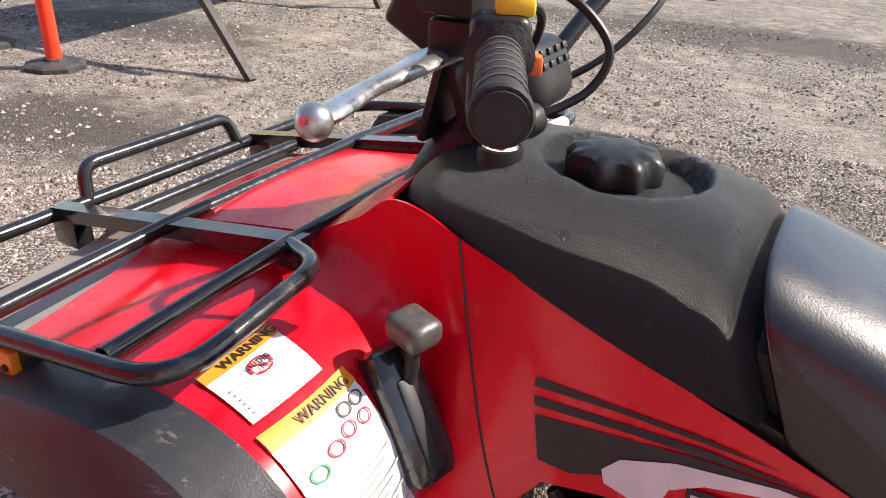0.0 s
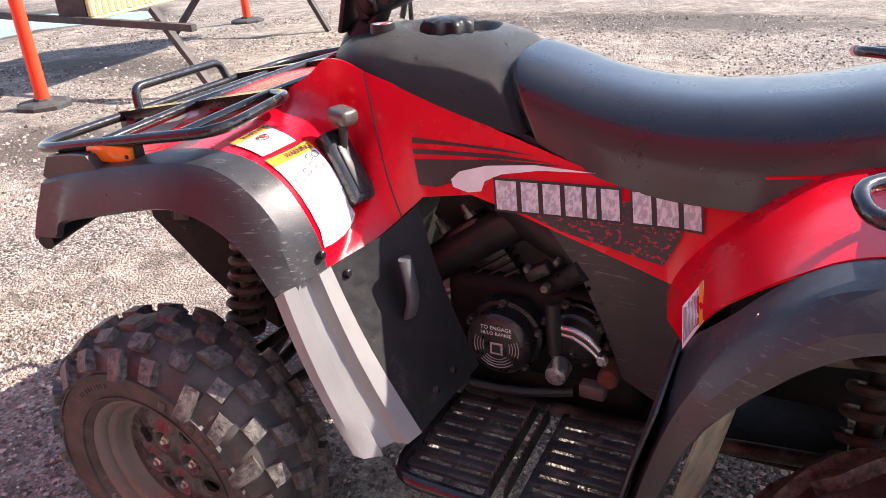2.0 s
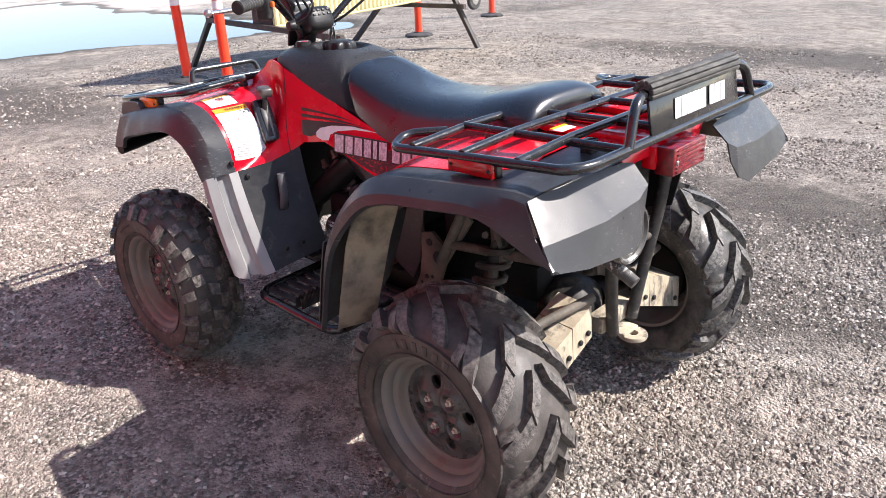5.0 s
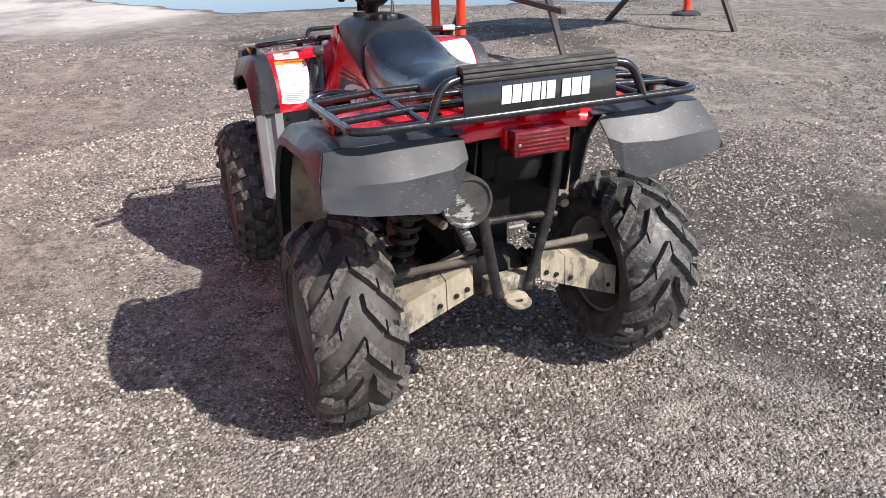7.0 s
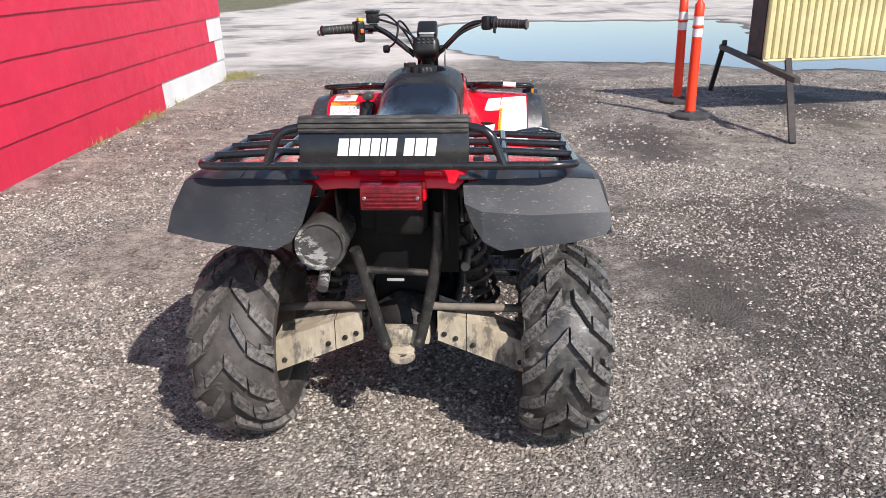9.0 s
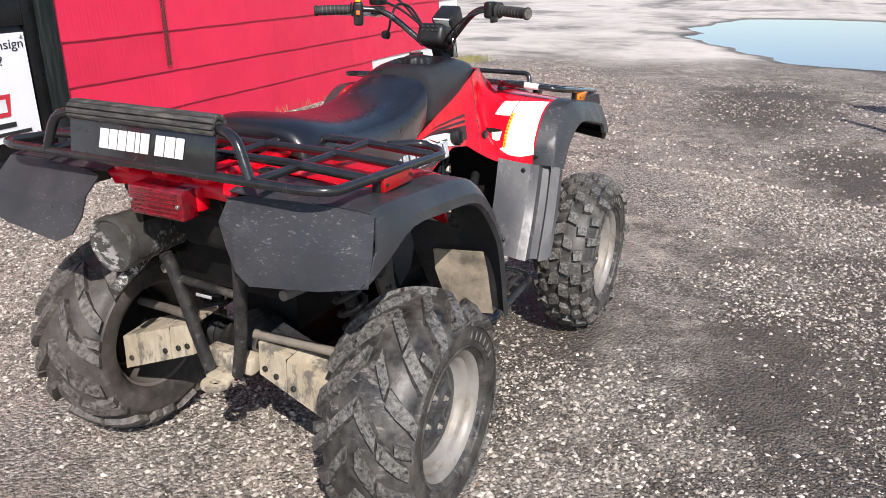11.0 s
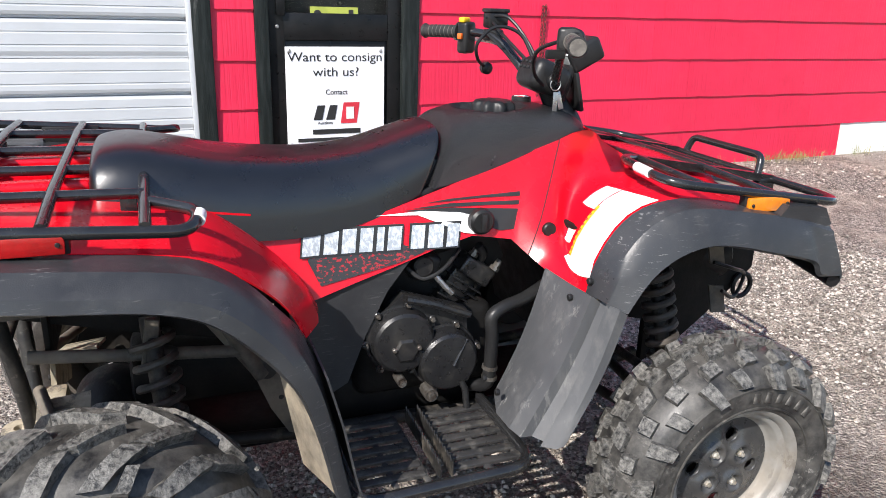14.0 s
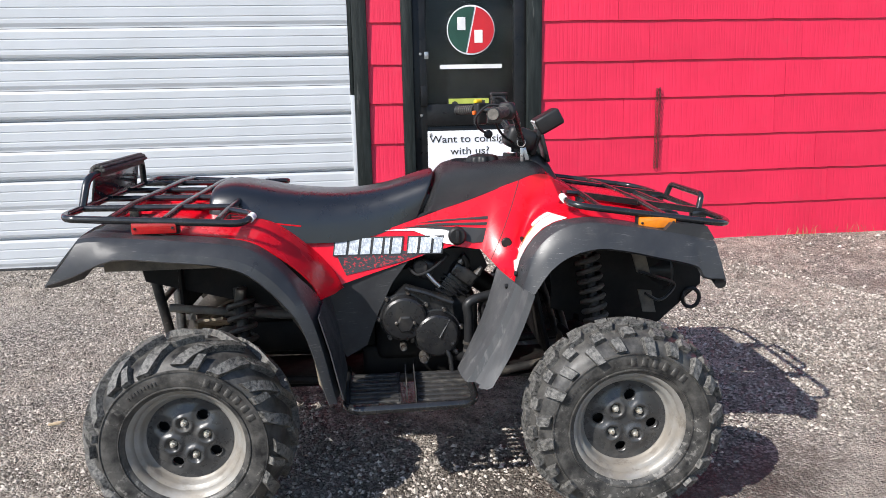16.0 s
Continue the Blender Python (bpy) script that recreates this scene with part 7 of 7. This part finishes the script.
part("pedal_bracket", box((0.05, 0.03, 0.03), (-0.08, 0.22, 0.415), 0.006), FRAME_DUSTY, ATV, "rusty toothed bracket")
part("rust_boss", disc(0.02, 0.06, (-0.105, 0.19, 0.44), "y", 16, 0.004), material("rusty_steel", (0.16, 0.05, 0.03), 0.8, second=(0.08, 0.03, 0.02), scale=40, fine=0.3), ATV, "rusty pivot boss")
part("air_box", box((0.36, 0.26, 0.2), (-0.33, 0, 0.72), 0.03, seg=3), INNER, ATV, "black air box under the seat")
part("inner_cover", box((0.012, 0.62, 0.42), (0.44, 0, 0.6), 0.003, m=Matrix.Rotation(radians(-12), 4, "Y")), INNER, ATV, "black inner splash cover")
part("electrics_box", box((0.12, 0.2, 0.12), (-0.76, 0.0, 0.79), 0.015), INNER, ATV, "black electrics tray under the tail")
part("tail_backing", box((0.012, 0.36, 0.3), (-0.74, 0.0, 0.72), 0.003), INNER, ATV, "black splash plate under the tail")
part("skid_pan", box((1.1, 0.3, 0.012), (0.02, 0, 0.285), 0.004), INNER, ATV, "dark steel skid pan")
part("centre_frame", box((0.5, 0.2, 0.12), (-0.35, 0, 0.45), 0.02), INNER, ATV, "dark frame behind the engine")


def lower_side(s):
    pts = [(0.02, 0.732), (-0.222, 0.652), (-0.262, 0.64), (-0.235, 0.47), (-0.2, 0.4), (-0.13, 0.44), (-0.085, 0.56), (-0.035, 0.66)]
    part("lower_side_cover", plate([side(s, (x, 0.2, z)) for x, z in pts], (0, -0.005 * s, 0)), FLARE, ATV, "black plastic lower side cover", smooth=False)
    part("heat_shield", plate([side(s, (x, 0.1, z)) for x, z in ((0.03, 0.74), (0.27, 0.75), (0.3, 0.68), (0.22, 0.57), (0.05, 0.56), (-0.08, 0.5), (-0.06, 0.66))], (0, -0.006 * s, 0)), BLACK_PLASTIC, ATV, "black heat shield behind the engine", smooth=False)
    # footwell: frame tube, slats and toothed peg
    z = 0.345
    out = 0.5
    tubepts = rounded([side(s, p) for p in ((0.2, 0.2, z + 0.01), (0.21, out, z - 0.004), (-0.19, out + 0.01, z - 0.008), (-0.2, 0.2, z + 0.01))], 0.06)
    well = part("foot_well", tube(tubepts, 0.014, 12), GLOSS_BLACK, ATV, "scuffed black foot platform frame")
    for i in range(7):
        y = 0.245 + 0.036 * i
        for x0, x1 in ((-0.185, -0.03), (0.03, 0.195)):
            part("slat", box((x1 - x0, 0.021, 0.009), side(s, ((x0 + x1) / 2, y, z)), 0.002), FOOT, well)
    for x in (-0.18, -0.1, -0.03, 0.03, 0.11, 0.19):
        part("cross_slat", box((0.014, 0.27, 0.007), side(s, (x, 0.355, z - 0.004)), 0.002), FOOT, well)
    for dx in (-0.006, 0.022):
        bm = bmesh.new()
        outline = [(0.25, z)]
        n = 14
        for i in range(n):
            y = 0.255 + 0.23 * i / n
            outline += [(y, z + 0.04), (y + 0.23 / n * 0.5, z + 0.028)]
        outline += [(0.487, z + 0.036), (0.487, z)]
        plate([side(s, (dx, y, zz)) for y, zz in outline], (0.003, 0, 0), bm)
        part("peg_plate", bm, STEEL_DARK, well, "toothed steel foot peg", smooth=False)
    part("rail_tube", tube([side(s, p) for p in ((-0.62, 0.14, 0.32), (-0.2, 0.16, 0.3), (0.3, 0.16, 0.3), (0.72, 0.12, 0.36))], 0.016, 10), STEEL_DARK, ATV)
    part("bracket_arm", tube([side(s, p) for p in ((-0.425, 0.2, 0.68), (-0.37, 0.2, 0.575), (-0.325, 0.2, 0.49))], 0.017, 10), FRAME_DUSTY, ATV, "dusty upper frame arm")
    part("fender_rim", box((0.32, 0.012, 0.05), side(s, (-0.71, 0.47, 0.818)), 0.004), FRAME_DUSTY, ATV, "mud-caked inner fender edge")
    part("rail_tube", tube(smooth_line([side(s, p) for p in ((-0.85, 0.2, 0.85), (-0.5, 0.19, 0.82), (-0.1, 0.14, 0.76), (0.4, 0.13, 0.8), (0.52, 0.12, 0.6), (0.6, 0.13, 0.34))], 5), 0.014, 10), STEEL_DARK, ATV)
    # perforated bracket
    br = [(-0.247, 0.6), (-0.25, 0.565), (-0.29, 0.575), (-0.334, 0.54), (-0.382, 0.625), (-0.43, 0.66), (-0.445, 0.64), (-0.37, 0.53), (-0.337, 0.479), (-0.309, 0.404), (-0.27, 0.335), (-0.2, 0.305), (-0.163, 0.318), (-0.2, 0.36), (-0.232, 0.42), (-0.243, 0.49)]
    hub = part("frame_bracket", plate([side(s, (x, 0.2, zz)) for x, zz in br], (0, -0.012 * s, 0)), FRAME_DUSTY, ATV, "dusty perforated frame bracket", smooth=False)
    for x, zz, rr in ((-0.28, 0.541, 0.012), (-0.313, 0.5, 0.02), (-0.262, 0.425, 0.008), (-0.24, 0.4, 0.006), (-0.285, 0.43, 0.006)):
        part("bracket_hole", disc(rr, 0.003, side(s, (x, 0.2025, zz)), "y", 14, 0.001), LABEL_BLACK, hub)
    part("cross_tube", tube([side(s, (-0.36, 0.2, 0.556)), side(s, (-0.55, 0.2, 0.575)), side(s, (-0.775, 0.2, 0.6))], 0.014, 10), FRAME_DUSTY, ATV, "dusty frame tube")
    # suspension
    def spring(a, b, r, turns):
        a, b = Vector(a), Vector(b)
        ax = (b - a).normalized()
        e1 = ax.orthogonal().normalized()
        e2 = ax.cross(e1)
        n = turns * 12
        part("coil_spring", tube([a.lerp(b, i / n) + (e1 * math.cos(i * math.pi / 6) + e2 * math.sin(i * math.pi / 6)) * r for i in range(n + 1)], 0.0095, 8), SPRING, ATV, "dusty coil spring")
        part("damper", tube([a - ax * 0.04, b + ax * 0.04], r * 0.5, 12), STEEL_DARK, ATV)
    spring(side(s, (0.632, 0.36, 0.47)), side(s, (0.595, 0.3, 0.78)), 0.034, 10)
    spring(side(s, (-0.525, 0.27, 0.38)), side(s, (-0.545, 0.2, 0.62)), 0.04, 6)
    part("shock_mount", box((0.03, 0.05, 0.12), side(s, (-0.548, 0.195, 0.6)), 0.005, m=Matrix.Rotation(radians(8), 4, "Y")), FRAME_DUSTY, ATV, "dusty shock absorber mount")
    for x in (0.55, 0.74):
        part("control_arm", tube([side(s, (0.64, 0.44, 0.3)), side(s, (x, 0.12, 0.3))], 0.014, 10), STEEL_DARK, ATV)
        part("control_arm", tube([side(s, (0.62, 0.42, 0.42)), side(s, (x, 0.14, 0.46))], 0.012, 10), STEEL_DARK, ATV)
    part("axle_shaft", tube([side(s, (0.64, 0.08, 0.35)), side(s, (FRONT_X, 0.47, AXLE_Z))], 0.014, 10), STEEL_DARK, ATV)
    part("axle_shaft", tube([side(s, (-0.64, 0.08, 0.36)), side(s, (REAR_X, 0.44, AXLE_Z))], 0.016, 10), STEEL_DARK, ATV)
    part("rubber_boot", revolve([(0.02, 0), (0.04, 0.01), (0.032, 0.02), (0.046, 0.03), (0.038, 0.042), (0.052, 0.055), (0.044, 0.066), (0.052, 0.08)], 20, "y", side(s, (-0.64, 0.11 if s > 0 else 0.11 + 0.08, 0.355))), BLACK_PLASTIC, ATV)
    # rear arm guards caked in mud
    for y0, y1, t in ((0.115, 0.2, 0), (0.203, 0.395, 1)):
        def zt(y):
            return 0.453 - (y - 0.125) * 0.37

        def zb(y):
            return 0.366 - (y - 0.111) * 0.41
        quad = [(-0.79, y0, zb(y0)), (-0.79, y1, zb(y1)), (-0.785, y1, zt(y1)), (-0.785, y0, zt(y0))]
        bm = plate([side(s, p) for p in quad], (0.012, 0, 0))
        plate([side(s, p) for p in ((-0.785, y0, zt(y0)), (-0.785, y1, zt(y1)), (-0.68, y1, zt(y1) + 0.01), (-0.68, y0, zt(y0) + 0.01))], (0, 0, -0.01), bm)
        g = part("arm_guard", bm, MUD, ATV, "pale mud-caked suspension arm guard", smooth=False)
        for yy in (y0 + 0.02, y1 - 0.03):
            part("guard_bolt", disc(0.008, 0.008, side(s, (-0.792, yy, zb(yy) + 0.03)), "x", 10, 0.002), STEEL_DARK, g)
    part("control_arm", tube([side(s, (-0.78, 0.1, 0.475)), side(s, (-0.74, 0.24, 0.455)), side(s, (-0.7, 0.4, 0.43))], 0.013, 10), FRAME_DUSTY, ATV)
    bump = [(0.7, 0.36), (0.8, 0.4), (0.9, 0.478), (1.04, 0.605), (1.04, 0.7), (0.97, 0.77), (0.7, 0.78)]
    part("bumper_plate", plate([side(s, (x, 0.16, zz)) for x, zz in bump], (0, 0.02 * s, 0)), INNER, ATV, "black front bumper plate", smooth=False)
    if s < 0:
        ring = [side(s, (1.005 + 0.03 * math.cos(a), 0.19, 0.558 + 0.034 * math.sin(a))) for a in [2 * math.pi * k / 18 for k in range(18)]]
        part("tie_hook", tube(ring, 0.007, 8, closed=True), BLACK_PLASTIC, ATV, "black tie-down hook")
    for (x0, z0), (x1, z1) in (((0.742, 0.755), (0.76, 0.69)), ((0.765, 0.635), (0.785, 0.555)))[:1 if s > 0 else 2]:
        out = [(x0, z0), (x0 + 0.046, z0 - 0.006), (x1 + 0.044, z1), (x1, z1 + 0.004)]
        part("frame_plate", plate([side(s, (x, 0.33, zz)) for x, zz in out], (0, -0.006 * s, 0)), FRAME_DUSTY, ATV, "worn grey frame plate", smooth=False)
    if s < 0:
        part("brake_hose", tube(smooth_line([side(s, p) for p in ((0.76, 0.34, 0.7), (0.82, 0.345, 0.68), (0.9, 0.3, 0.64), (0.84, 0.34, 0.6), (0.78, 0.36, 0.63))], 6), 0.005, 8), BLACK_PLASTIC, ATV, "black brake hose")
    part("headlamp", revolve([(0, -0.05), (0.05, -0.05), (0.065, 0.0), (0.07, 0.03), (0.055, 0.045), (0, 0.05)], 28, "x", side(s, (0.88, 0.17, 0.66))), BLACK_PLASTIC, ATV, "black headlamp housing")
    part("liner", plate([side(s, (x, 0.22, zz)) for x, zz in ((0.5, 0.88), (0.93, 0.83), (0.95, 0.7), (0.86, 0.56), (0.7, 0.5), (0.5, 0.55))], (0, -0.006 * s, 0)), INNER, ATV, "black inner wheel-arch liner", smooth=False)
    part("liner", plate([side(s, (x, 0.15, zz)) for x, zz in ((-0.3, 0.85), (-0.9, 0.87), (-0.86, 0.68), (-0.55, 0.6), (-0.3, 0.55))], (0, -0.006 * s, 0)), INNER, ATV, "black inner wheel-arch liner", smooth=False)


both(lower_side)
part("rear_tube", tube(smooth_line([(-0.84, 0.115, 0.68), (-0.83, 0.1, 0.62), (-0.815, 0.06, 0.43), (-0.81, 0.038, 0.35)], 4), 0.017, 12), TUBE, ATV, "scuffed black rear frame tube")
part("rear_tube", tube(smooth_line([(-0.85, -0.13, 0.8), (-0.835, -0.12, 0.66), (-0.815, -0.085, 0.47), (-0.81, -0.058, 0.36)], 4), 0.017, 12), TUBE, ATV, "scuffed black rear frame tube")
part("rear_crossbar", tube([(-0.825, 0.1, 0.61), (-0.825, -0.115, 0.6)], 0.011, 10), STEEL_DARK, ATV)
part("tail_bag", box((0.05, 0.15, 0.1), (-0.8, -0.01, 0.76), 0.02, seg=3), INNER, ATV, "black pouch strapped under the tail")
part("differential", revolve([(0, -0.11), (0.05, -0.1), (0.085, -0.04), (0.09, 0.02), (0.07, 0.06), (0.04, 0.1), (0, 0.1)], 28, "y", (-0.64, 0, 0.37)), STEEL_DARK, ATV, "dark cast differential housing")
part("differential", revolve([(0, -0.08), (0.05, -0.07), (0.07, 0), (0.05, 0.07), (0, 0.08)], 24, "y", (0.64, 0, 0.36)), STEEL_DARK, ATV, "dark cast front differential")
muf = part("muffler", revolve([(0, 0.002), (0.058, 0.002), (0.064, 0.008), (0.07, 0.008), (0.072, 0.0), (0.072, -0.016), (0.068, -0.02), (0.068, -0.4), (0.05, -0.45), (0, -0.45)], 36, "x", (0, 0, 0)), MUFFLER, ATV, "scratched grey cylindrical muffler")
muf.matrix_basis = Matrix.Translation((-0.93, 0.192, 0.722)) @ Matrix.Rotation(math.pi, 4, "Z")
part("tail_pipe", tube([(-0.1, 0.0, -0.06), (-0.02, 0.0, -0.1), (0.02, 0.0, -0.12)], 0.016, 12), MUFFLER, muf)
hitch = part("hitch_plate", box((0.12, 0.075, 0.012), (-0.78, -0.008, 0.345), 0.004), MUD, ATV, "rusty dusty tow hitch plate")
part("hitch_eye", revolve([(0.014, -0.006), (0.038, -0.006), (0.04, 0), (0.038, 0.006), (0.014, 0.006)], 28, "z", (-0.845, -0.01, 0.337), closed=True), MUD, hitch)
part("cross_member", box((0.05, 0.16, 0.05), (-0.77, -0.01, 0.375), 0.008), MUD, ATV, "pale dusty rear cross-member")
part("tail_tag", box((0.004, 0.05, 0.008), (-0.84, 0.0, 0.585), 0.001), LABEL_GREY, ATV, "small white label on the tail frame")
pad_line = smooth_line([(0.245, 0.33, 0.69), (0.236, 0.335, 0.66), (0.228, 0.34, 0.62), (0.236, 0.34, 0.585), (0.242, 0.338, 0.575)], 4)
part("rubber_pad", loft([[(p.x + 0.011 * math.cos(a), p.y + 0.016 * math.sin(a), p.z) for a in [2 * math.pi * k / 12 for k in range(12)]] for p in pad_line]), material("grey_rubber", (0.07, 0.07, 0.075), 0.55, fine=0.2), ATV, "grey rubber knee pad")
part("tail_label", box((0.035, 0.06, 0.002), (-0.72, 0.17, 0.9385), 0), STICKER, ATV, "faded white label on the tail", smooth=False)
part("tail_label", box((0.01, 0.06, 0.002), (-0.708, 0.17, 0.9405), 0), YELLOW, ATV, smooth=False)

# warning sticker on the red front face of the left rear fender
STICK = [Vector(p) + Vector((0.0035, 0.0015, 0.0015)) for p in ((-0.25, 0.351, 0.7), (-0.275, 0.342, 0.744), (-0.287, 0.404, 0.712), (-0.262, 0.404, 0.658))]


def stick_at(a, b, lift):
    return STICK[0].lerp(STICK[3], a).lerp(STICK[1].lerp(STICK[2], a), b) + Vector((0.8, 0.42, 0.43)) * lift


rear = next(o for o in ATV.children if o.name.startswith("rear_cowl") and o.data.vertices[0].co.y > 0)
for nm, a0, a1, b0, b1, mat_, lift in [("warning_sticker", 0, 1, 0, 1, STICKER, 0.0), ("sticker_header", 0, 1, 0.83, 1, LABEL_ORANGE, 0.0012)] + [("text_bar", 0.08 + 0.04 * (k % 3), 0.9, 0.08 + 0.07 * k, 0.105 + 0.07 * k, LABEL_GREY, 0.0012) for k in range(10)]:
    bm = plate([stick_at(a0, b0, lift), stick_at(a1, b0, lift), stick_at(a1, b1, lift), stick_at(a0, b1, lift)], (-0.0008, -0.0004, -0.0004))
    part(nm, bm, mat_, rear, "white warning sticker with orange edge" if nm == "warning_sticker" else "", smooth=False)
